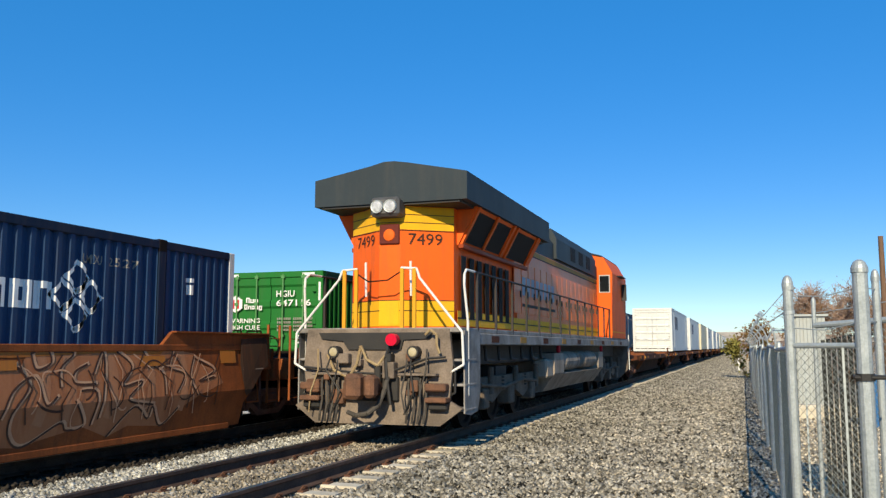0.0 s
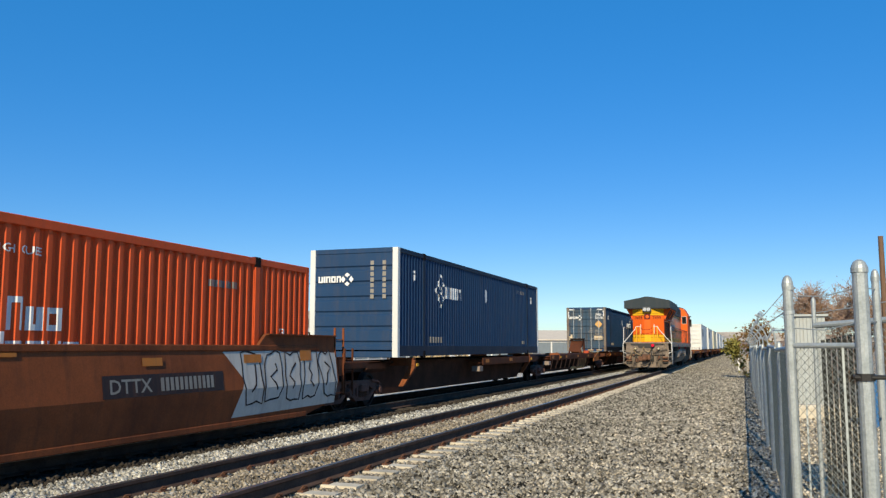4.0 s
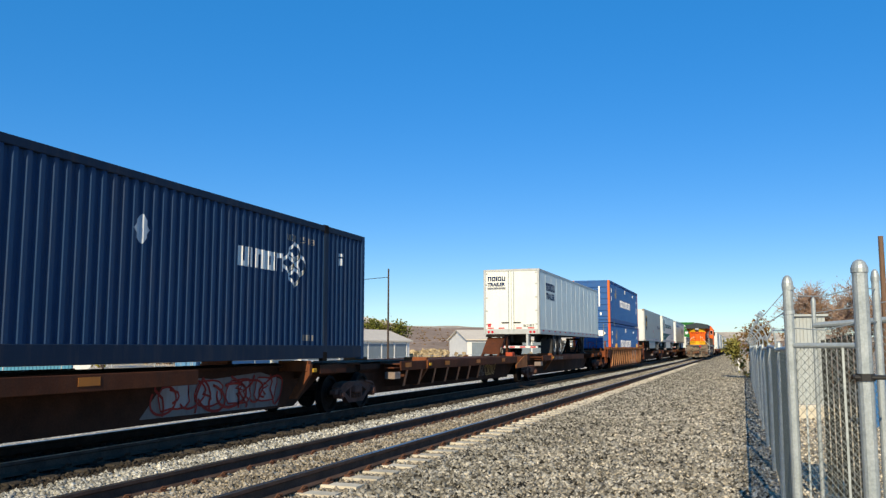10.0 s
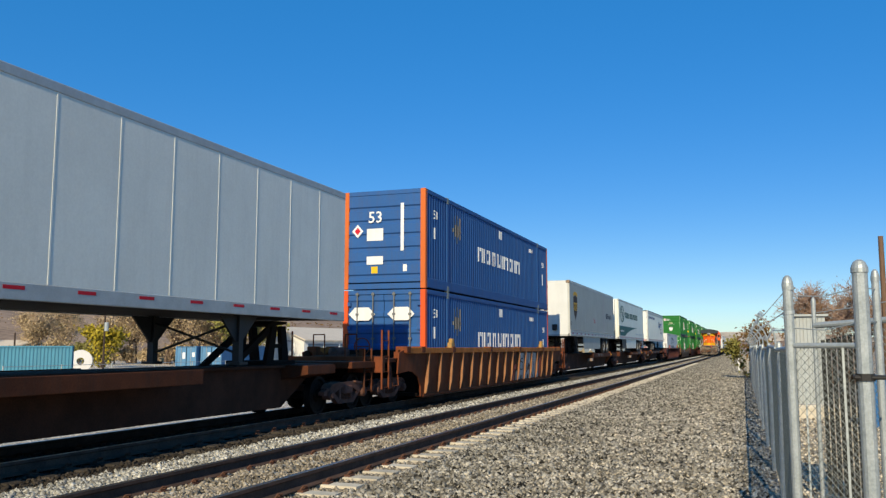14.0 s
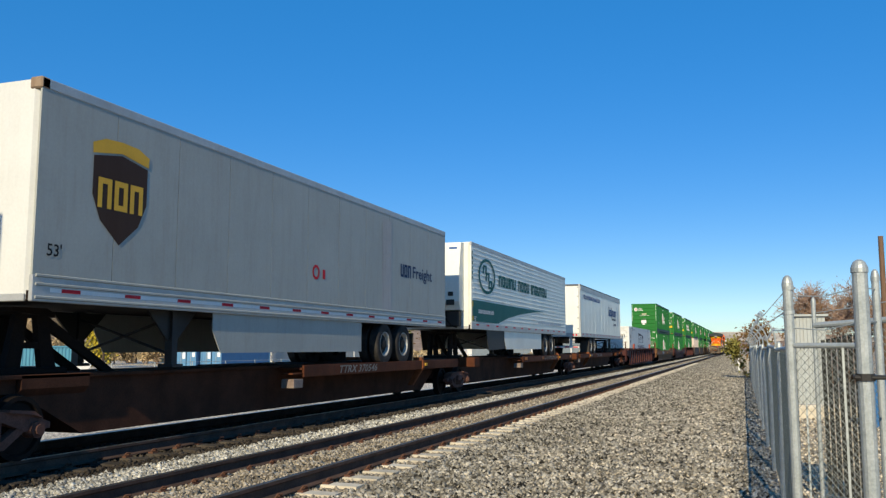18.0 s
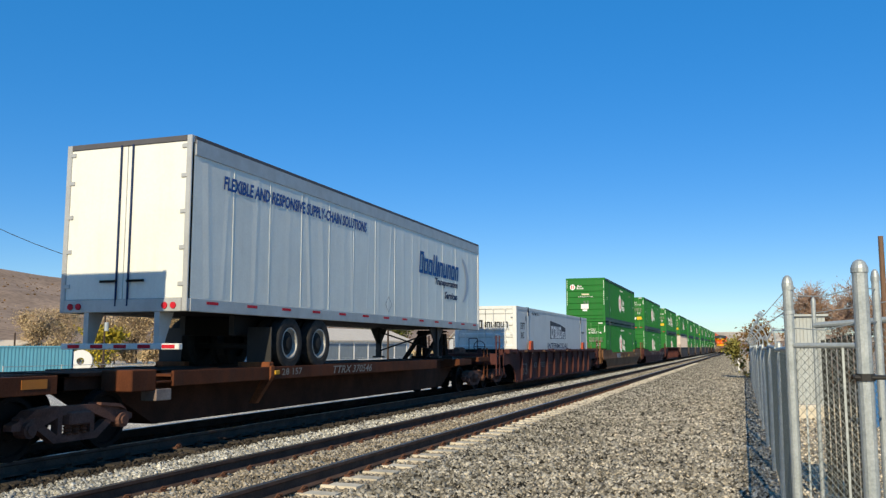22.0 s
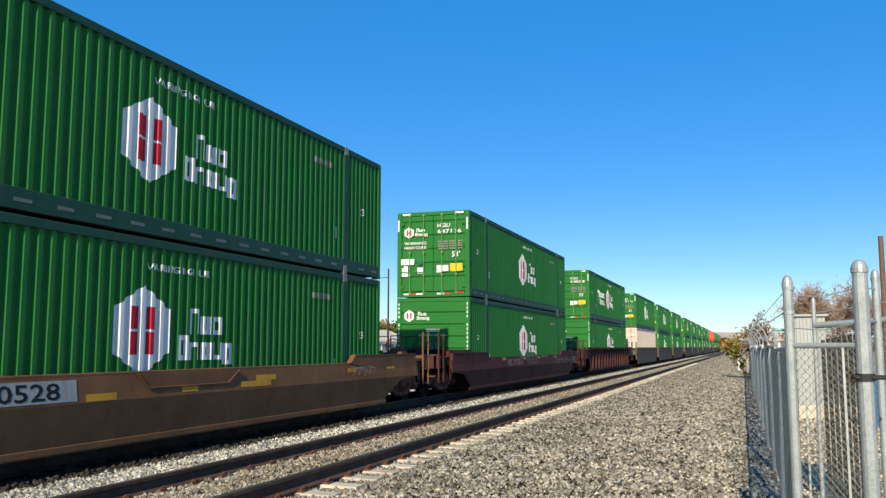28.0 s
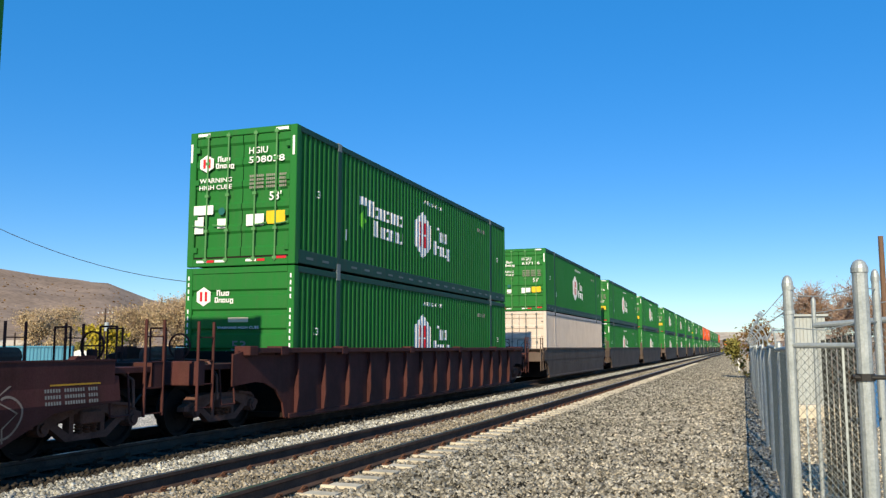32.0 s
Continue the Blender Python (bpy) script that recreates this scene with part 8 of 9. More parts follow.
M_LENS = material("lamp_lens", (0.5, 0.43, 0.27), 0.2, 0, (0.3, 0.25, 0.15), 6, 0.5, 40, 0.05, 0)
M_MARKER = paint("red_marker_lens", (0.6, 0.01, 0.04), dirt_amount=0.05, rough=0.25)
M_STANCH = paint("yellow_stanchion", (0.7, 0.33, 0.02), dirt_amount=0.2)
M_BLACKRAIL = paint("dark_side_rail", (0.04, 0.034, 0.032), dirt=(0.1, 0.07, 0.05), dirt_amount=0.3)
M_LOCOTRUCK = material("dust_brown_truck_casting", (0.19, 0.145, 0.11), 0.85, 0, (0.1, 0.078, 0.06), 2.5, 0.8, 45, 0.2, 0.2, dirt=(0.05, 0.04, 0.03), dirt_amount=0.4)
# Shade under the radiator wing is mixed into this orange
M_SHADEDORANGE = paint("dark_orange_trim", (0.3, 0.05, 0.012), dirt_amount=0.3)
M_GRILLE = material("dark_radiator_mesh", (0.012, 0.011, 0.011), 0.7, 0, (0.03, 0.025, 0.02), 30, 0.6, 90, 0.3, 0.5)
M_UNDERTAN = material("dusty_tan_tank", (0.4, 0.33, 0.26), 0.85, 0, (0.24, 0.195, 0.155), 2, 0.8, 40, 0.15, 0.15, dirt=(0.08, 0.065, 0.05), dirt_amount=0.5)
M_SKYPALE = paint("faded_pale_blue_lettering", (0.3, 0.36, 0.42), dirt=(0.5, 0.12, 0.05), dirt_amount=0.6)
near(locomotive(), 12.2)


M_SLAT = paint("dark_plastic_slat", (0.022, 0.024, 0.022), dirt_amount=0.2)


# ---- chain-link fence and gate on the right ----
def chain_link(x0, y0, x1, y1, z0, z1, pitch=0.075, r=0.0022, name="mesh"):
    """Crossed wires between two posts, as thin three-sided tubes."""
    L = math.hypot(x1 - x0, y1 - y0)
    H = z1 - z0
    ux, uy = (x1 - x0) / L, (y1 - y0) / L
    g = G()
    n = int((L + H) / pitch)
    for s in (1, -1):
        for i in range(n):
            a = i * pitch - (H if s > 0 else 0)
            lo, hi = (max(a, 0), min(a + H, L)) if s > 0 else (max(a - H, 0), min(a, L))
            if hi - lo < 0.02:
                continue
            zl = z0 + ((lo - a) if s > 0 else (a - lo))
            zh = z0 + ((hi - a) if s > 0 else (a - hi))
            off = 0.002 * s
            g.cyl((x0 + ux * lo - uy * off, y0 + uy * lo + ux * off, zl), (x0 + ux * hi - uy * off, y0 + uy * hi + ux * off, zh), r, 3, cap=False)
    return g


FX, FY0, FTOP = 0.33, 6.8, 1.49
# Darker wire for the fence run; the gate mesh is mid grey
M_MESH = material("weathered_galvanised_wire", (0.075, 0.09, 0.088), 0.6, 0.2, (0.045, 0.055, 0.052), 9, 0.8, 70, 0.15, 0)
M_MESHMID = material("grey_galvanised_wire", (0.22, 0.24, 0.23), 0.6, 0.2, (0.13, 0.145, 0.14), 9, 0.8, 70, 0.15, 0)
fence = thing("chain_link_fence", "galvanised chain-link fence with barbed wire along the gravel", "fence", "", "structure")


def post_mesh(r, h):
    g = G().cyl((0, 0, GROUND - 0.3), (0, 0, h - 0.05), r, 14)
    return g.lathe([(-0.05, r * 1.12), (-0.02, r * 1.12), (0.0, r * 1.0), (0.025, r * 0.75), (0.04, r * 0.3)], (0, 0, h - 0.02), "z", 14)


frng = random.Random(11)
ys = [FY0 + 3.05 * i for i in range(18)]
for i, y in enumerate(ys):
    big = i == 0
    lean = 0 if big else frng.uniform(-1.2, 1.2)
    part("post", post_mesh(0.0365 if big else 0.028, 1.99 if big else FTOP + 0.03), M_GALV, fence, at=pose(FX + (0 if big else 0.01 * math.sin(i)), y, 0, lean, frng.uniform(-1, 1)))
    if not big:
        part("barb_arm", G().tube([(FX, y, FTOP), (FX - 0.01, y, FTOP + 0.12), (FX - 0.05, y, FTOP + 0.22), (FX - 0.12, y, FTOP + 0.3), (FX - 0.2, y, FTOP + 0.34)], 0.012, 6), M_GALV, fence)
    if i < len(ys) - 1:
        part("top_rail", G().cyl((FX, y, FTOP - 0.02), (FX, ys[i + 1], FTOP - 0.02 + (0.02 if i % 2 else -0.02)), 0.021, 10), M_GALV, fence)
        tagged(part("mesh", chain_link(FX + 0.034, y, FX + 0.034, ys[i + 1], GROUND + 0.02, FTOP - 0.02, 0.075 if i < 3 else 0.15, 0.002 if i < 3 else 0.0034), M_MESH, fence), "", "", "", "stuff")
for k, (dx, z) in enumerate(((-0.05, FTOP + 0.16), (-0.11, FTOP + 0.26), (-0.17, FTOP + 0.34))):
    pts = [(FX if j == 0 else FX + dx + frng.uniform(-0.02, 0.02), FY0 + 3.05 * j * 0.5, (1.6 + 0.16 * k if j == 0 else z + frng.uniform(-0.05, 0.03) - (0.05 if j % 2 else 0))) for j in range(2 * len(ys) - 1)]
    g = G().tube(pts, 0.004, 4)
    for j in range(110):
        y = FY0 + 0.35 + j * 0.12
        q = (y - FY0) / 1.525
        a, b = pts[int(q)], pts[int(q) + 1]
        w = q - int(q)
        p3 = Vector(a) * (1 - w) + Vector(b) * w
        g.cyl(p3 + Vector((-0.02, -0.01, -0.02)), p3 + Vector((0.02, 0.01, 0.02)), 0.002, 3)
    part("barbed_wire", g, M_GALV, fence)
part("post_band", G().cyl((FX, FY0, 1.9), (FX, FY0, 1.93), 0.042, 14), M_GALV, fence)
part("post_band", G().cyl((FX, FY0, 1.72), (FX, FY0, 1.745), 0.041, 14), M_GALV, fence)

gate = thing("chain_link_gate", "galvanised chain-link gate hung between heavy round posts", "gate")
GX, GY = 0.775, 6.45
part("gate_post", post_mesh(0.051, 2.06), M_GALV, gate, at=pose(GX, GY, 0))
part("latch_post", post_mesh(0.028, 2.04), M_GALV, gate, at=pose(0.95, 7.05, 0))
part("top_bar", G().cyl((FX, FY0, FTOP), (GX, GY, FTOP), 0.021, 10), M_GALV, gate)
part("tension_bar", G().box(GX - 0.13, GX - 0.115, GY + 0.08, GY + 0.086, GROUND, FTOP), M_GALV, gate)
part("tension_bar", G().box(FX + 0.08, FX + 0.092, FY0 - 0.06, FY0 - 0.054, GROUND, FTOP), M_GALV, gate)
tagged(part("mesh", chain_link(FX + 0.03, FY0 - 0.02, GX - 0.05, GY + 0.03, GROUND + 0.02, FTOP, 0.065, 0.0022), M_MESHMID, gate), "", "", "", "stuff")
hg = G().cyl((GX, GY, 1.25), (GX, GY, 1.3), 0.062, 14).box(GX - 0.08, GX + 0.2, GY - 0.05, GY + 0.05, 1.26, 1.29, 0.01)
hg.cyl((GX + 0.16, GY + 0.04, 1.18), (GX + 0.16, GY + 0.04, 1.36), 0.02, 8)
part("hinge", hg, M_BLACK, gate)
part("hinge_bolt", G().cyl((GX - 0.09, GY - 0.02, 1.275), (GX + 0.22, GY - 0.02, 1.275), 0.012, 8), M_STEEL, gate)
for z in (1.86, 1.62):
    part("strand", G().tube([(FX, FY0, z), (0.55, 6.65, z - 0.02), (GX, GY, z + 0.03), (0.95, 7.05, z + 0.05)], 0.004, 4), M_GALV, gate)

# a second run of fence behind the gate, with a slatted gate leaf
run = thing("side_fence", "galvanised chain-link side fence with a dark slatted gate leaf", "fence", "", "structure")
part("post", post_mesh(0.024, 2.02), M_GALV, run, at=pose(0.76, 10.4, 0))
part("post", post_mesh(0.03, 1.9), M_GALV, run, at=pose(1.45, 9.9, 0))
part("top_rail", G().cyl((0.76, 10.4, 1.72), (1.7, 9.7, 1.78), 0.035, 10), M_GALV, run)
tagged(part("mesh", chain_link(0.78, 10.4, 1.9, 9.5, GROUND + 0.02, 1.7, 0.075, 0.003), M_MESHMID, run), "", "", "", "stuff")
for i in range(9):
    part("slat", G().box(0.83 + i * 0.052, 0.873 + i * 0.052, 10.55 - i * 0.04, 10.556 - i * 0.04, GROUND + 0.05, 1.56 + 0.012 * i), M_SLAT, run)
part("strand", G().tube([(0.76, 10.4, 1.86), (1.1, 10.15, 1.9), (1.6, 9.8, 1.98)], 0.005, 4), M_GALV, run)

M_LEAFDRY = material("dry_twig", (0.46, 0.34, 0.24), 0.9, 0, (0.36, 0.26, 0.18), 3, 0.7, 30, 0.2, 0, island=0.35)
M_TWIGRUST = material("red_brown_twig", (0.38, 0.26, 0.19), 0.9, 0, (0.27, 0.17, 0.12), 3, 0.7, 30, 0.2, 0, island=0.35)
M_LEAFGREEN = material("dull_green_leaf", (0.085, 0.1, 0.022), 0.75, 0, (0.16, 0.15, 0.03), 0.4, 0.9, 30, 0.2, 0, island=0.4)
M_LEAFYEL = material("yellow_autumn_leaf", (0.42, 0.32, 0.03), 0.75, 0, (0.16, 0.15, 0.03), 0.6, 0.7, 30, 0.2, 0, island=0.4)
M_LEAFOLIVE = material("olive_leaf", (0.19, 0.18, 0.045), 0.75, 0, (0.26, 0.22, 0.07), 0.6, 0.8, 30, 0.2, 0, island=0.4)
M_LEAFTAN = material("dry_tan_leaf", (0.43, 0.33, 0.2), 0.8, 0, (0.33, 0.25, 0.14), 0.8, 0.8, 30, 0.2, 0, island=0.4)
M_LEAFRUST = material("rusty_brown_leaf", (0.22, 0.12, 0.045), 0.8, 0, (0.14, 0.1, 0.035), 0.8, 0.8, 30, 0.2, 0, island=0.4)
M_BARK = material("grey_brown_bark", (0.16, 0.115, 0.085), 0.9, 0, (0.09, 0.065, 0.05), 3, 0.8, 30, 0.2, 0.4)


def tree(name, label, x, y, h, spread, leaf, twigs=260, leaves=0, leaf_size=0.3, seed=1, base=None, trunks=1, open_top=0.25, twig=None):
    """A tapered trunk with limbs, fine twigs and single leaves."""
    r = random.Random(seed)
    t = thing(name, label, "tree" if h > 3 else "shrub", "trees")
    gz = ground_height(x, y) if base is None else base
    wood, fine, lf = G(), G(), G()
    tips = []

    def limb(p, d, length, rad, depth):
        q = p
        for k in range(3):
            e = q + d * (length / 3)
            wood.cyl(q, e, rad * (1 - 0.22 * k), 6 if depth < 2 else 4, rad * (1 - 0.22 * (k + 1)), cap=False)
            q = e
            d = (d + Vector((r.uniform(-0.25, 0.25), r.uniform(-0.25, 0.25), r.uniform(-0.08, 0.16)))).normalized()
            tips.append(q)
        if depth < 3:
            for k in range(r.choice((2, 3, 3))):
                a = r.uniform(0, 6.28)
                side = Vector((math.cos(a), math.sin(a), r.uniform(0.0, 0.5))) * spread
                limb(q, (d + side * 0.75).normalized(), length * r.uniform(0.6, 0.82), rad * 0.5, depth + 1)

    for k in range(trunks):
        a = r.uniform(0, 6.28)
        limb(Vector((0.3 * k * math.cos(a), 0.3 * k * math.sin(a), -0.1)), Vector((0.25 * k * math.cos(a), 0.25 * k * math.sin(a), 1)).normalized(), h * open_top * 1.25, h * 0.022, 0)
    for k in range(twigs):
        p = r.choice(tips)
        d = Vector((r.gauss(0, 1), r.gauss(0, 1), r.gauss(0.5, 0.7))).normalized()
        e = p + d * r.uniform(0.4, 1.0) * h * 0.11
        fine.cyl(p, e, h * 0.0022, 3, h * 0.001, cap=False)
        for j in range(2):
            d2 = (d + Vector((r.gauss(0, 0.7), r.gauss(0, 0.7), r.gauss(0, 0.6)))).normalized()
            fine.cyl(p + (e - p) * r.uniform(0.3, 1), e + d2 * h * 0.05, h * 0.0016, 3, h * 0.0008, cap=False)
    for k in range(leaves):
        p = r.choice(tips[len(tips) // 6:])
        c = p + Vector((r.gauss(0, 1), r.gauss(0, 1), r.gauss(0, 0.8))) * h * 0.065
        u = Vector((r.gauss(0, 1), r.gauss(0, 1), r.gauss(0, 1))).normalized() * leaf_size * r.uniform(0.5, 1)
        v = u.cross(Vector((r.gauss(0, 1), r.gauss(0, 1), r.gauss(0, 1)))).normalized() * leaf_size * 0.5
        lf.poly([c - u, c + v, c + u, c - v])
    top = max((q.z for q in tips), default=h)
    k = h / (top + h * 0.06)
    for g in (wood, fine, lf):
        g.v = [(a * k, b * k, c_ * k) for a, b, c_ in g.v]
    t.matrix_basis = pose(x, y, gz)
    part("trunk", wood, M_BARK, t)
    if fine.v:
        tagged(part("twig_crown", fine, twig or M_LEAFDRY, t), "", "", "", "stuff")
    if lf.v:
        tagged(part("crown", lf, leaf, t), "", "", "", "stuff")
    return t


def polar(az, d):
    return d * math.sin(radians(az)), d * math.cos(radians(az))


# shrubs and things beside the fence
tree("shrub", "green and rust-brown shrub beside the far fence", 0.5, 50.0, 2.2, 0.2, M_LEAFOLIVE, 60, 1500, 0.11, 3, trunks=2, twig=M_TWIGRUST)
tree("shrub", "rust-brown dry shrub leaning on the fence", 1.25, 47.0, 3.3, 0.6, M_LEAFRUST, 160, 900, 0.1, 4, trunks=3, twig=M_TWIGRUST)
tree("shrub", "thin dry shrub behind the fence", 1.55, 36.0, 2.7, 0.5, M_LEAFRUST, 160, 200, 0.07, 5, trunks=3, twig=M_TWIGRUST)
bx, by = polar(3.9, 44)
tree("bare_tree", "bare reddish-brown tree behind the pale shed", bx + 0.9, by, 4.7, 0.9, M_LEAFRUST, 1500, 500, 0.07, 6, trunks=3, twig=M_TWIGRUST)
bx, by = polar(5.2, 46)
tree("bare_tree", "bare reddish-brown tree behind the pale shed", bx + 0.6, by, 4.7, 0.9, M_LEAFRUST, 1500, 500, 0.07, 7, trunks=3, twig=M_TWIGRUST)

marker = thing("marker_post", "white marker post standing beside the track", "marker post")
part("post", G().box(-0.06, 0.06, -0.06, 0.06, -0.4, 0.95, 0.01), M_HAND, marker)
part("head", G().box(-0.13, 0.13, -0.08, 0.08, 0.95, 1.35, 0.02), M_HAND, marker)
marker.matrix_basis = pose(-0.34, 62, GROUND)


def shed(x, y, w, d, h, label, mat, seams=8, rot=0):
    s = thing("shed", label, "shed")
    for i in range(seams):
        part("panel", G().box(-w / 2 + w * i / seams + 0.004, -w / 2 + w * (i + 1) / seams - 0.004, -0.03, 0.0, 0, h, 0.004), mat, s)
        part("side_panel", G().box(-w / 2 - 0.03, -w / 2, d * i / seams + 0.004, d * (i + 1) / seams - 0.004, 0, h, 0.004), mat, s)
    part("roof", G().box(-w / 2 - 0.08, w / 2 + 0.08, -0.1, d + 0.1, h, h + 0.06, 0.01), mat, s)
    part("inner_walls", G().box(-w / 2, w / 2, 0.002, d, 0, h - 0.002), mat, s)
    part("footing", G().box(-w / 2 - 0.02, w / 2 + 0.02, -0.02, d, -0.4, 0.0), M_TIE, s)
    s.matrix_basis = pose(x, y, GROUND + 0.02, 0, 0, rot)
    return s


M_PALEWALL = paint("pale_grey_green_wall", (0.42, 0.45, 0.44), dirt=(0.35, 0.3, 0.24), dirt_amount=0.35, rough=0.7)
shed(1.66, 24.0, 0.7, 2.0, 2.45, "pale grey panelled shed behind the fence", M_PALEWALL)
rock = thing("concrete_block", "broken tan concrete block lying by the shed", "concrete block")
part("block", G().box(-0.6, 0.6, -0.3, 0.3, -0.1, 0.3, 0.06), M_TIE, rock)
rock.matrix_basis = pose(1.7, 22.6, GROUND)
bin_ = thing("blue_bin", "blue plastic bin standing behind the gate", "bin")
part("body", G().extrude([(-0.3, 0), (0.3, 0), (0.36, 1.0), (-0.36, 1.0)], "y", -0.3, 0.3), paint("blue_plastic", (0.02, 0.12, 0.3)), bin_)
part("lid", G().box(-0.38, 0.38, -0.36, 0.36, 1.0, 1.08, 0.03), paint("pale_blue_plastic", (0.25, 0.42, 0.55)), bin_)
bin_.matrix_basis = pose(2.8, 20.5, GROUND)


def utility_pole(x, y, h, label, arm=True, box=False, r=0.13, mat=None):
    p = thing("utility_pole", label, "utility pole", "poles")
    z = ground_height(x, y)
    part("pole", G().cyl((0, 0, -0.5), (0, 0, h), r, 10, r * 0.7), mat or M_POLE, p)
    if arm:
        part("cross_arm", G().box(-1.1, 1.1, -0.06, 0.06, h - 0.7, h - 0.58), M_POLE, p)
        for q in (-1.0, -0.4, 0.4, 1.0):
            part("insulator", G().cyl((q, 0, h - 0.58), (q, 0, h - 0.42), 0.05, 8), M_HAND, p)
    if box:
        part("transformer", G().cyl((0.35, -0.1, h - 2.6), (0.35, -0.1, h - 1.6), 0.25, 12), M_GALV, p)
    p.matrix_basis = pose(x, y, z)
    return p


M_POLE = material("weathered_pole_wood", (0.2, 0.12, 0.08), 0.9, 0, (0.11, 0.075, 0.05), 3, 0.8, 40, 0.2, 0.3, stretch=(4, 4, 0.4))
M_POLEDARK = material("dark_tarred_pole_wood", (0.07, 0.05, 0.04), 0.9, 0, (0.04, 0.03, 0.025), 3, 0.8, 40, 0.2, 0.3, stretch=(4, 4, 0.4))
px_, py_ = polar(8.1, 30)
utility_pole(px_, py_, 5.2, "weathered wooden utility pole behind the fence", False, r=0.11)
for az, d, h, box, lab in ((-41.1, 105, 6.9, True, "wooden utility pole with a transformer"), (-46.1, 120, 4.3, False, "thin wooden pole in the yard"),
                           (-23.1, 58, 7.35, False, "dark utility pole beside the yard"), (-28.9, 190, 7.0, False, "far utility pole on the slope"), (-15.6, 120, 6.9, False, "pale lamp post in front of the white building")):
    x, y = polar(az, d)
    utility_pole(x, y, h, lab, box or d > 150, box, 0.075 if d < 60 else 0.13, M_POLEDARK)
wire = thing("overhead_wire", "thin black overhead wire sagging between poles", "wire")
a, b = Vector((*polar(-60, 66), 18.5)), Vector((*polar(-23.1, 58), 6.25))
pts = [a.lerp(b, i / 30) - Vector((0, 0, 5.3 * math.sin(math.pi * i / 30))) for i in range(31)]
part("strand", G().tube(pts, 0.022, 5), M_BLACK, wire)


# ---- the yard and town beyond the tracks ----
def yard_box(az, d, length, label, mat, rot, h=2.6, doors=True):
    c = thing("storage_container", label, "storage container", "storage containers")
    w = 2.44
    n = int(length / 0.28)
    for face in (0, 1):
        g = G()
        for z in (0.15, h - 0.12):
            for i in range(n + 1):
                for k, dd in ((0, 0), (0.3, 0), (0.5, 0.05), (0.8, 0.05)):
                    y = (i + k) * length / (n + 1)
                    g.v.append(((w - dd) if face else dd, y, z))
        m = len(g.v) // 2
        g.f = [(i, i + 1, m + i + 1, m + i) for i in range(m - 1)]
        part("side_panel", g, mat, c)
    for x in (0, w):
        for y in (0, length):
            part("corner_post", G().box(x - 0.08, x + 0.08, y - 0.08, y + 0.08, 0, h, 0.01), mat, c)
        part("top_rail", G().box(x - 0.06, x + 0.06, 0, length, h - 0.14, h), mat, c)
        part("bottom_rail", G().box(x - 0.06, x + 0.06, 0, length, 0.0, 0.18), mat, c)
    for y in (0.02, length - 0.06):
        for s in (0, 1):
            d_ = part("door", G().box(0.06 + s * w / 2, w / 2 - 0.04 + s * w / 2, y, y + 0.04, 0.12, h - 0.12, 0.01), mat, c)
            part("lock_rod", G().cyl((0.6 + s * w / 2, y - 0.03, 0.1), (0.6 + s * w / 2, y - 0.03, h - 0.1), 0.03, 6), M_GALV, d_)
            part("door_label", G().box(0.75 + s * w / 2, 1.1 + s * w / 2, y - 0.012, y - 0.002, 1.2 + 0.2 * s, 1.9), M_LETTER, d_)
    part("roof", G().box(0, w, 0, length, h - 0.05, h - 0.01), mat, c)
    x, y = polar(az, d)
    c.matrix_basis = pose(x, y, ground_height(x, y) - 0.02, 0, 0, rot)
    return c


M_YARDBLUE = paint("light_blue_box_paint", (0.1, 0.24, 0.4))
M_YARDTEAL = paint("teal_blue_box_paint", (0.08, 0.26, 0.36))
yard_box(-35.2, 100.2, 12.2, "light blue storage container with white door labels", M_YARDBLUE, 5)
yard_box(-36.75, 101, 12.2, "light blue storage container with white door labels", M_YARDBLUE, 5)
yard_box(-51.2, 84, 12.2, "teal-blue corrugated storage container in the yard", M_YARDTEAL, -90 + 40)


def hall(az, d, w, length, eave, ridge, rot, label, openings=7):
    """A low white hall with a pale pitched roof, its gable end at 0."""
    b = thing("white_hall", label, "building", "buildings")
    part("wall", G().box(-w / 2, w / 2, 0, length, 0, eave), M_WHITEWALL, b)
    part("gable", G().extrude([(-w / 2, eave), (w / 2, eave), (0, ridge)], "y", 0, 0.2), M_WHITEWALL, b)
    part("gable", G().extrude([(-w / 2, eave), (w / 2, eave), (0, ridge)], "y", length - 0.2, length), M_WHITEWALL, b)
    for s in (-1, 1):
        part("roof", G().extrude([(s * (w / 2 + 0.5), eave - 0.12), (0, ridge + 0.05), (0, ridge + 0.25), (s * (w / 2 + 0.5), eave + 0.08)], "y", -0.4, length + 0.4), M_PALEROOF, b)
    for i in range(openings):
        y = 0.8 + (length - 1.6) * i / openings
        wd = (length - 1.6) / openings
        f = part("window", G().box(w / 2 - 0.02, w / 2 + 0.06, y + 0.1, y + wd - 0.25, 0.7, eave - 0.5), M_BLUEPANEL, b)
        part("frame", G().box(w / 2 + 0.0, w / 2 + 0.12, y + wd - 0.22, y + wd + 0.02, 0.1, eave - 0.2), M_WHITEWALL, f)
    x, y = polar(az, d)
    b.matrix_basis = pose(x, y, ground_height(x, y) - 0.02, 0, 0, rot)
    return b


M_WHITEWALL = paint("white_stucco", (0.74, 0.73, 0.7), dirt=(0.5, 0.45, 0.38), rough=0.8)
M_PALEROOF = paint("pale_tan_roof", (0.62, 0.55, 0.46), dirt=(0.35, 0.3, 0.25), rough=0.8)
M_BLUEPANEL = paint("blue_grey_panel", (0.2, 0.24, 0.27), rough=0.3)
hall(-30.3, 126, 9.5, 27, 3.5, 5.2, -12, "low white hall with a pale tan roof and blue panels")
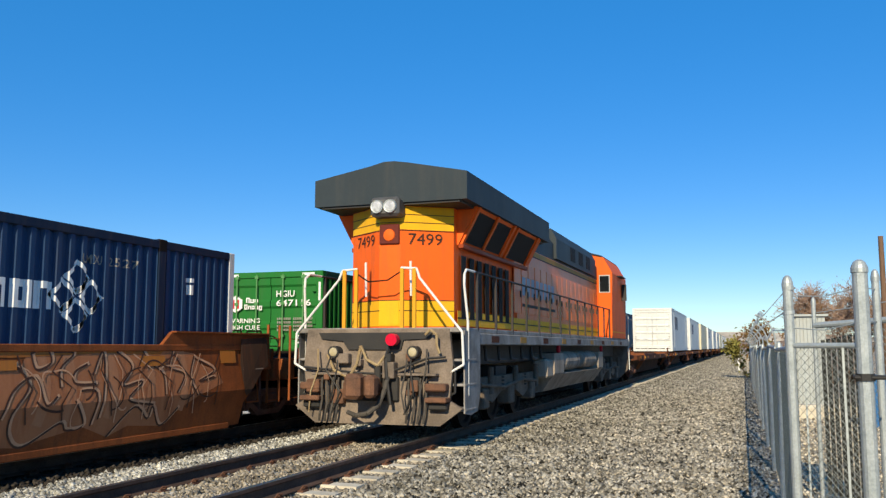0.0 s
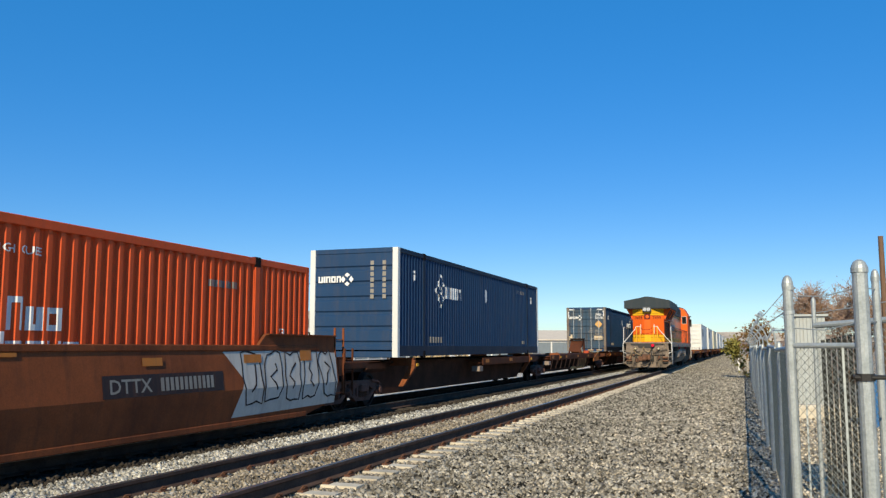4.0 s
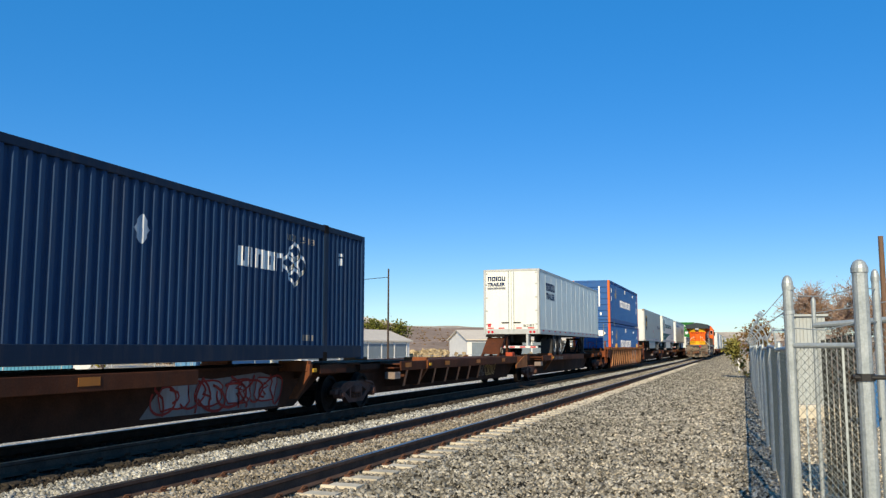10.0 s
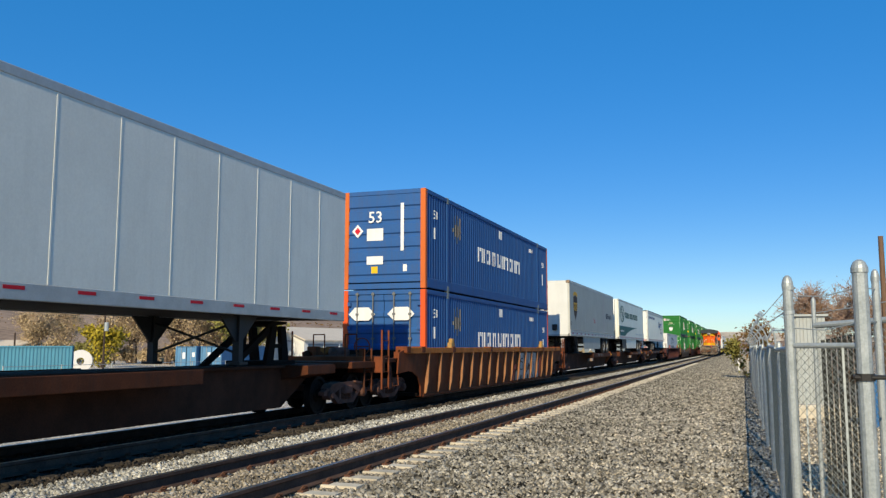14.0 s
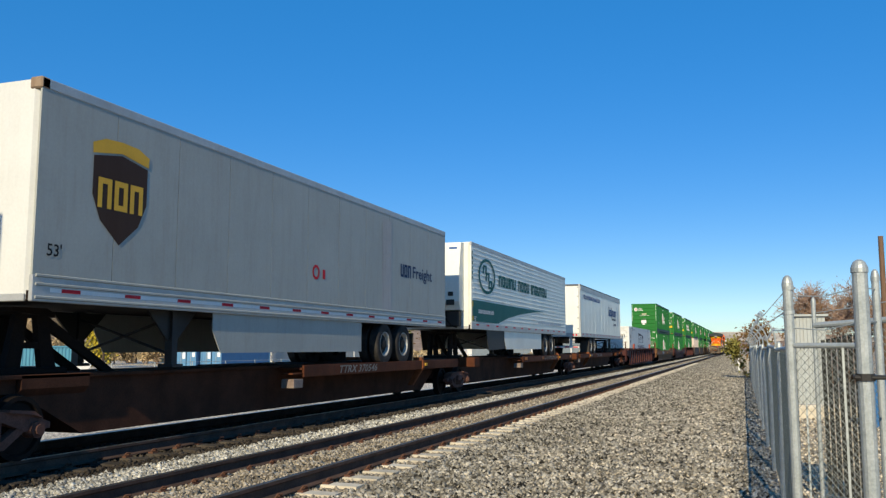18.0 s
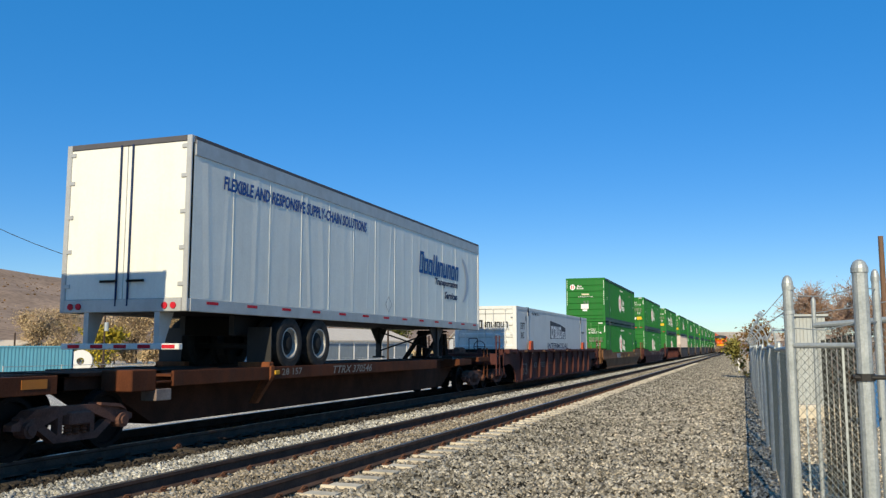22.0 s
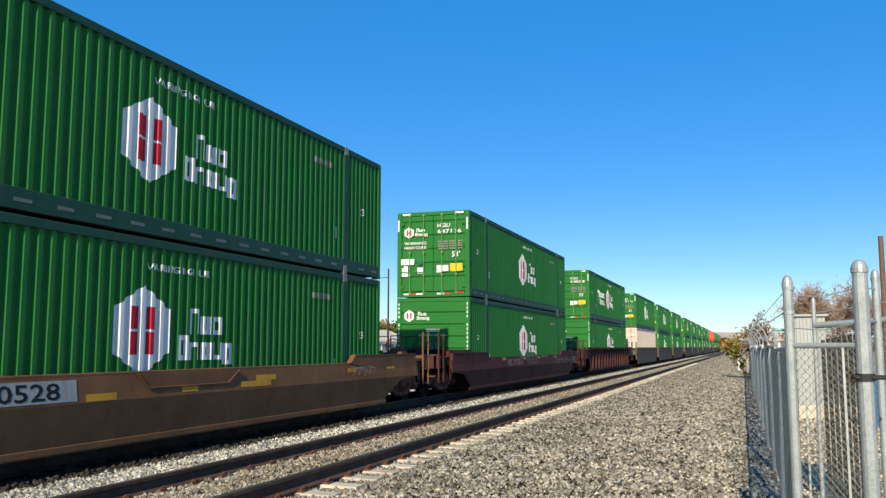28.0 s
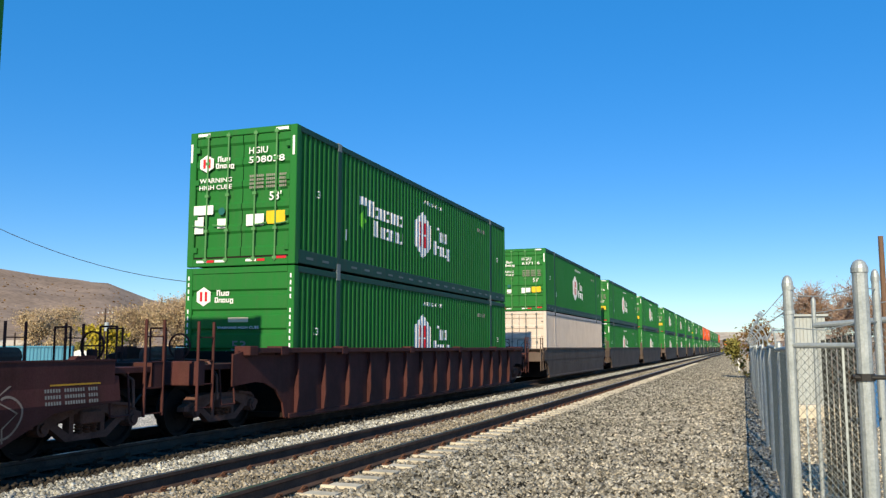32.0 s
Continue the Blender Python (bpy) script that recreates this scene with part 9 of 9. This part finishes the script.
hall(-18.4, 165, 12, 34, 3.9, 5.6, -55, "long white building with a pale roof", 8)
hall(-45.0, 150, 12, 14, 1.6, 3.4, 75, "small house with a grey roof among the trees", 3)
spool = thing("cable_spool", "pale grey cable spool lying in the yard", "cable spool")
for q in (-0.45, 0.45):
    part("flange", G().lathe([(q - 0.05, 0.35), (q - 0.05, 1.1), (q + 0.05, 1.1), (q + 0.05, 0.35)], (0, 0, 1.1), "y", 28), M_WHITEWALL, spool)
part("drum", G().lathe([(-0.45, 0.6), (0.45, 0.6)], (0, 0, 1.1), "y", 24), M_GALV, spool)
x, y = polar(-42.4, 92)
spool.matrix_basis = pose(x, y, ground_height(x, y), 0, 0, 40)
tarp = thing("covered_load", "blue tarpaulin over a yellow stack in the yard", "covered load")
part("cover", G().extrude([(-1.3, 0.7), (1.3, 0.7), (1.0, 1.3), (-0.8, 1.45)], "y", -1, 1), paint("blue_tarp", (0.02, 0.16, 0.5)), tarp)
part("stack", G().box(-1.4, 1.4, -1.0, 1.0, 0, 0.7, 0.05), M_LYELLOW, tarp)
x, y = polar(-45.9, 118)
tarp.matrix_basis = pose(x, y, ground_height(x, y))
yard_fence = thing("yard_fence", "thin wire fence along the far side of the yard", "fence", "", "structure")
for i in range(26):
    x, y = -36 + 0.0 * i, 34 + 4.0 * i
    part("post", G().cyl((x, y, ground_height(x, y) - 0.2), (x, y, ground_height(x, y) + 1.5), 0.035, 6), M_GALV, yard_fence)
for z in (0.5, 1.0, 1.45):
    part("rail", G().cyl((-36, 34, ground_height(-36, 34) + z), (-36, 134, ground_height(-36, 134) + z), 0.018, 5), M_GALV, yard_fence)

for az, d, h, lf, tw, lv, sd, lab, nm in (
        (-45.5, 150, 8.5, M_LEAFTAN, 2200, 9000, 21, "bare brown tree in the yard", "bare_tree"), (-43.6, 165, 9.5, M_LEAFTAN, 2200, 9000, 22, "bare brown tree in the yard", "bare_tree"),
        (-41.2, 112, 5.2, M_LEAFYEL, 60, 1600, 23, "yellow-green leafy tree by the pole", "leafy_tree"), (-39.2, 140, 8.5, M_LEAFTAN, 2200, 9000, 24, "bare brown tree in the yard", "bare_tree"),
        (-37.4, 130, 9.6, M_LEAFTAN, 2600, 12000, 25, "tall bare tree with fine tan twigs", "bare_tree"), (-35.3, 126, 10.2, M_LEAFTAN, 2600, 12000, 26, "tall bare tree with fine tan twigs", "bare_tree"),
        (-33.4, 122, 9.4, M_LEAFTAN, 2600, 12000, 27, "tall bare tree with fine tan twigs", "bare_tree"), (-32.6, 112, 8.6, M_LEAFOLIVE, 700, 2600, 28, "green-leaved tree beside the white hall", "leafy_tree"),
        (-23.7, 150, 7.6, M_LEAFGREEN, 60, 1900, 29, "round dark green tree behind the hall", "leafy_tree"), (-14.0, 200, 6.0, M_LEAFGREEN, 100, 900, 30, "green tree near the white building", "leafy_tree"),
        (-48.5, 160, 8.5, M_LEAFTAN, 2000, 8000, 31, "bare brown tree in the yard", "bare_tree"), (-51.5, 150, 9.0, M_LEAFTAN, 2000, 8000, 32, "bare brown tree in the yard", "bare_tree")):
    x, y = polar(az, d)
    tree(nm, lab, x, y, h, 1.0 if nm == "bare_tree" else 0.9, lf, tw, lv, 0.26 if lf is not M_LEAFTAN else 0.15, sd, trunks=3 if lf is not M_LEAFTAN else 4)


brng = random.Random(41)
for i in range(16):
    az = -53.0 + i * 1.55 + brng.uniform(-0.4, 0.4)
    x, y = polar(az, brng.uniform(128, 150))
    tree("shrub", "dry tan and green shrub along the yard", x, y, brng.uniform(2.0, 4.2), 1.1, brng.choice((M_LEAFTAN, M_LEAFTAN, M_LEAFOLIVE)), 250, 1300, 0.2, 50 + i, trunks=4, open_top=0.2)


# ---- hills and far woods ----
def hills(name, label, d, prof, depth, mat, bumps, rough_):
    """A ridge at that distance whose skyline runs through (azimuth, elevation) in degrees."""
    g = G()
    n = 160
    az0, az1 = prof[0][0], prof[-1][0]
    rows = 14
    for j in range(rows):
        k = j / (rows - 1)
        for i in range(n):
            az = az0 + (az1 - az0) * i / (n - 1)
            el = np.interp(az, [q[0] for q in prof], [q[1] for q in prof])
            dist = d - depth * (1 - k)
            x, y = polar(az, dist)
            top = EYE_Z + d * math.tan(radians(el))
            z = -4 + (top + 4) * (k ** 1.25)
            z += bumps * (k * (1.3 - k)) * noise.fractal((x * rough_, y * rough_, 3.1), 1.0, 2.0, 5)
            g.v.append((x, y, z))
    g.f = [(j * n + i, j * n + i + 1, (j + 1) * n + i + 1, (j + 1) * n + i) for j in range(rows - 1) for i in range(n - 1)]
    ob = structure(name, g, mat, label, "hills")
    for q in ob.data.polygons:
        q.use_smooth = True
    return ob


M_HILL = material("dry_brown_hillside", (0.35, 0.25, 0.18), 0.95, 0, (0.24, 0.17, 0.12), 0.03, 0.9, 0.35, 0.3, 0)
# Distance haze is put into the far hills' pale colour
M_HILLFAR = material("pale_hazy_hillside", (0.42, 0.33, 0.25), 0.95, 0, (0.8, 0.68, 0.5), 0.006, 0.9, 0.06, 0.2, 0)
hills("hill_left", "bare brown hill behind the yard", 700, [(-75, 3.0), (-66, 4.4), (-56, 5.0), (-50, 4.95), (-47, 4.7), (-44, 4.25), (-41, 4.05), (-38, 2.9), (-36.5, 2.7), (-33, 2.0), (-28, 1.9), (-24, 1.7), (-20, 1.35), (-16, 1.2), (-12, 0.75), (-6, 0.45), (2, 0.3), (20, 0.4), (60, 0.5)], 420, M_HILL, 9, 0.012)
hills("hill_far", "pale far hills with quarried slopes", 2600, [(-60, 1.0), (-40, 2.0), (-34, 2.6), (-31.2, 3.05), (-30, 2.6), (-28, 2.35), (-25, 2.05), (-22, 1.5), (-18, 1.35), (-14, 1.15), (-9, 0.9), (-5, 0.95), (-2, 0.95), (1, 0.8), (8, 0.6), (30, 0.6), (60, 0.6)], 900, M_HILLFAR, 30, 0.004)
hill_scrub = G()
hrng = random.Random(17)
hv = bpy.data.objects["hill_left"].data.vertices
for i in range(4200):
    k = hrng.randrange(160 * 4, 160 * 12)
    w = hrng.random()
    c = hv[k].co.lerp(hv[k + 160].co, w)
    if c.x > 0 or k % 160 == 159:
        continue
    c = c.lerp(hv[k + 1].co.lerp(hv[k + 161].co, w), hrng.random())
    s = hrng.uniform(0.35, 1.1)
    for m in range(3):
        u = Vector((hrng.gauss(0, 1), hrng.gauss(0, 1), hrng.gauss(0, 0.6))).normalized() * s
        v = u.cross(Vector((hrng.gauss(0, 1), hrng.gauss(0, 1), 0.4))).normalized() * s * 0.7
        hill_scrub.poly([c - u, c + v, c + u, c - v])
tagged(new("hill_scrub", hill_scrub.mesh("hill_scrub", M_LEAFRUST)), "dark brown scrub dotted over the hillside", "scrub", "", "stuff")
scrub = G()
srng = random.Random(8)
for i in range(1500):
    x, y = polar(srng.uniform(-60, -8), srng.uniform(150, 330))
    z = ground_height(x, y)
    s = srng.uniform(0.5, 1.6)
    for k in range(7):
        c = Vector((x + srng.gauss(0, s * 0.6), y + srng.gauss(0, s * 0.6), z + srng.uniform(0.1, 1.0) * s))
        u = Vector((srng.gauss(0, 1), srng.gauss(0, 1), srng.gauss(0, 1))).normalized() * s * 0.55
        v = u.cross(Vector((srng.gauss(0, 1), srng.gauss(0, 1), 0.4))).normalized() * s * 0.4
        scrub.poly([c - u, c + v, c + u, c - v])
tagged(new("far_scrub", scrub.mesh("far_scrub", M_LEAFTAN)), "dry brown scrub on the flat beyond the yard", "scrub", "", "stuff")


# ---- sleepers, rail clips and loose ballast ----
def sleeper_mesh():
    g = G()
    prof = [(-1.3, -0.19), (-1.3, -0.45), (1.3, -0.45), (1.3, -0.19), (0.55, -0.185), (0.2, -0.21), (-0.2, -0.21), (-0.55, -0.185)]
    g.extrude(prof, "y", -0.115, 0.115)
    return g.mesh("sleeper", M_TIE)


def clip_mesh():
    g = G()
    for s in (-1, 1):
        g.tube([(s * 0.1, -0.05, -0.17), (s * 0.13, -0.03, -0.12), (s * 0.15, 0.03, -0.125), (s * 0.11, 0.06, -0.15), (s * 0.07, 0.03, -0.15)], 0.012, 5)
        g.box(s * 0.1 - 0.05, s * 0.1 + 0.05, -0.07, 0.07, -0.19, -0.165)
    return g.mesh("rail_clip", M_CLIP)


M_CLIP = material("rusty_clip", (0.15, 0.07, 0.045), 0.85, 0.1, (0.08, 0.045, 0.032), 6, 0.7, 60, 0.2, 0.2)
sleeper_me, clip_me = sleeper_mesh(), clip_mesh()
dark_me = sleeper_mesh()
# The far sleepers' dark tone holds the shade beneath the passing train
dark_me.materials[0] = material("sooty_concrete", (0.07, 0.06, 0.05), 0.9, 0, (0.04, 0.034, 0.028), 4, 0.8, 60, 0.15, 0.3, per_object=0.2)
TIE = 0.61
for tr, cx, n in ((near_track, NEAR_X, 150), (far_track, FAR_X, 110)):
    for i in range(n):
        y = 2.9 + i * TIE
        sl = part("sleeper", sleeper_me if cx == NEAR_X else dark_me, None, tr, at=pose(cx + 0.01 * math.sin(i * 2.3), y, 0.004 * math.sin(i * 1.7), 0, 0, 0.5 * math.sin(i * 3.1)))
        if i < (60 if cx == NEAR_X else 30):
            for s in (-1, 1):
                part("rail_clip", clip_me, None, sl, at=pose(s * 0.753, 0, 0))


def stones(name, label, n, area, size, mat, seed, drift=1.0):
    """Loose broken stones over a stretch of ground, thicker near the camera, as one mesh."""
    r = np.random.RandomState(seed)
    base = np.array([(1, 0, 0), (-1, 0, 0), (0, 1, 0), (0, -1, 0), (0, 0, 1), (0, 0, -1)], float)
    faces = np.array([(0, 2, 4), (2, 1, 4), (1, 3, 4), (3, 0, 4), (2, 0, 5), (1, 2, 5), (3, 1, 5), (0, 3, 5)])
    x0, x1, y0, y1 = area
    x = x0 + (x1 - x0) * r.uniform(0, 1, n) ** drift
    t = r.uniform(0, 1, n)
    y = y0 * (y1 / y0) ** t
    for cx in (NEAR_X, FAR_X):
        on = (np.abs(x - cx) < 1.34) & (np.abs((y - 2.9 + TIE / 2) % TIE - TIE / 2) < 0.14) & (r.uniform(0, 1, n) < np.where(np.abs(x - cx) < 0.68, 0.3, 0.93))
        x, y, t, n = x[~on], y[~on], t[~on], int((~on).sum())
    z = np.array([bed_height(a, b) for a, b in zip(x, y)])
    s = size * (0.5 + 1.15 * r.uniform(0, 1, n) ** 1.4) * (1 + 0.35 * t)
    v = base[None] * r.uniform(0.55, 1.0, (n, 6, 1)) * (s[:, None, None] * np.array([1, 1, 0.75]))
    v += r.uniform(-0.3, 0.3, v.shape) * s[:, None, None]
    a = r.uniform(0, 6.28, n)
    c_, s_ = np.cos(a)[:, None], np.sin(a)[:, None]
    vx, vy = v[:, :, 0] * c_ - v[:, :, 1] * s_, v[:, :, 0] * s_ + v[:, :, 1] * c_
    out = np.stack([vx + x[:, None], vy + y[:, None], v[:, :, 2] + (z + s * 0.2)[:, None]], 2).reshape(-1, 3)
    f = (faces[None] + 6 * np.arange(n)[:, None, None]).reshape(-1, 3)
    me = bpy.data.meshes.new(name)
    me.vertices.add(len(out))
    me.vertices.foreach_set("co", out.ravel())
    me.loops.add(f.size)
    me.loops.foreach_set("vertex_index", f.ravel().astype(np.int32))
    me.polygons.add(len(f))
    me.polygons.foreach_set("loop_start", np.arange(0, f.size, 3, dtype=np.int32))
    me.update(calc_edges=True)
    me.validate()
    me.materials.append(mat)
    return tagged(new(name, me), label, "gravel", "", "stuff")


def bed_height(x, y):
    """The ballast's top: level with the sleepers between the rails, a little higher between the tracks."""
    for cx in (NEAR_X, FAR_X):
        d = abs(x - cx)
        if d < 0.7:
            return -0.19
        if d < 1.35:
            return -0.225
    if FAR_X < x < NEAR_X:
        return -0.19
    return ground_height(x, y)


M_STONE = material("grey_broken_stone", (0.3, 0.275, 0.225), 0.9, 0, (0.13, 0.118, 0.092), 1.5, 0.8, 40, 0.15, 0, island=0.95)
M_STONETAN = material("tan_broken_stone", (0.48, 0.425, 0.335), 0.9, 0, (0.3, 0.255, 0.185), 1.5, 0.8, 40, 0.15, 0, island=0.75)
M_STONEPALE = material("pale_grey_broken_stone", (0.44, 0.425, 0.375), 0.9, 0, (0.26, 0.25, 0.215), 1.5, 0.8, 40, 0.15, 0, island=0.75)
M_STONEBROWN = material("brown_grey_broken_stone", (0.31, 0.275, 0.22), 0.9, 0, (0.2, 0.165, 0.12), 1.5, 0.8, 40, 0.15, 0, island=0.6)
# Oily stone, darkened further by the train's shade put into the colour
M_STONESHADE = material("sooty_broken_stone", (0.06, 0.05, 0.04), 0.9, 0, (0.03, 0.025, 0.02), 1.5, 0.8, 40, 0.15, 0, island=0.6)
stones("far_track_ballast", "dark oily ballast round the far track, the train's shade in its colour", 30000, (FAR_X - 1.2, FAR_X + 1.9, 6.5, 160), 0.032, M_STONESHADE, 7)
stones("track_ballast", "tan broken stone ballast between the rails", 52000, (NEAR_X - 1.5, NEAR_X + 1.45, 6.5, 160), 0.03, M_STONEBROWN, 1)
stones("shoulder_ballast", "pale grey broken stone between the two tracks", 42000, (FAR_X + 1.75, NEAR_X - 0.8, 6.5, 180), 0.034, M_STONEPALE, 2)
stones("gravel", "loose grey gravel beside the near track", 132000, (NEAR_X + 1.3, 0.2, 6.5, 260), 0.033, M_STONE, 3, 1.15)
stones("tan_gravel", "loose tan gravel along the fence", 60000, (-3.6, 3.0, 6.5, 200), 0.031, M_STONETAN, 4, 0.62)


# ---- everything that rolls ----
def motions():
    def gone_far(t):
        return 8.9176 * t - 0.0092 * ((t - 16) ** 2 - 256) / 2

    def gone_near(t):
        return 10.618 * t - 0.0145 * t * t

    times = (0, 4, 8, 12, 16, 20, 24, 28, 32)
    for ob, u, z in ROLL_FAR:
        walk(ob, [(t, pose(FAR_X, u - gone_far(t), z)) for t in times])
    for ob, u, z in ROLL_NEAR:
        walk(ob, [(t, pose(NEAR_X, u + gone_near(t), z)) for t in times])

    # wheels that pass close by, turning under the cars
    steps = [i / 15 for i in range(481)]
    for rolling, gone, sign in ((ROLL_FAR, gone_far, 1), (ROLL_NEAR[-1:], gone_near, -1)):
        for ob, u, z in rolling:
            if u > 325:
                continue
            for w in ob.children_recursive:
                if w.name.startswith("wheelset"):
                    at = w.matrix_basis.translation.copy()
                    r = at.z
                    walk(w, [(t, pose(at.x, at.y, at.z, math.degrees(sign * gone(t) / r) % 360)) for t in steps])


motions()
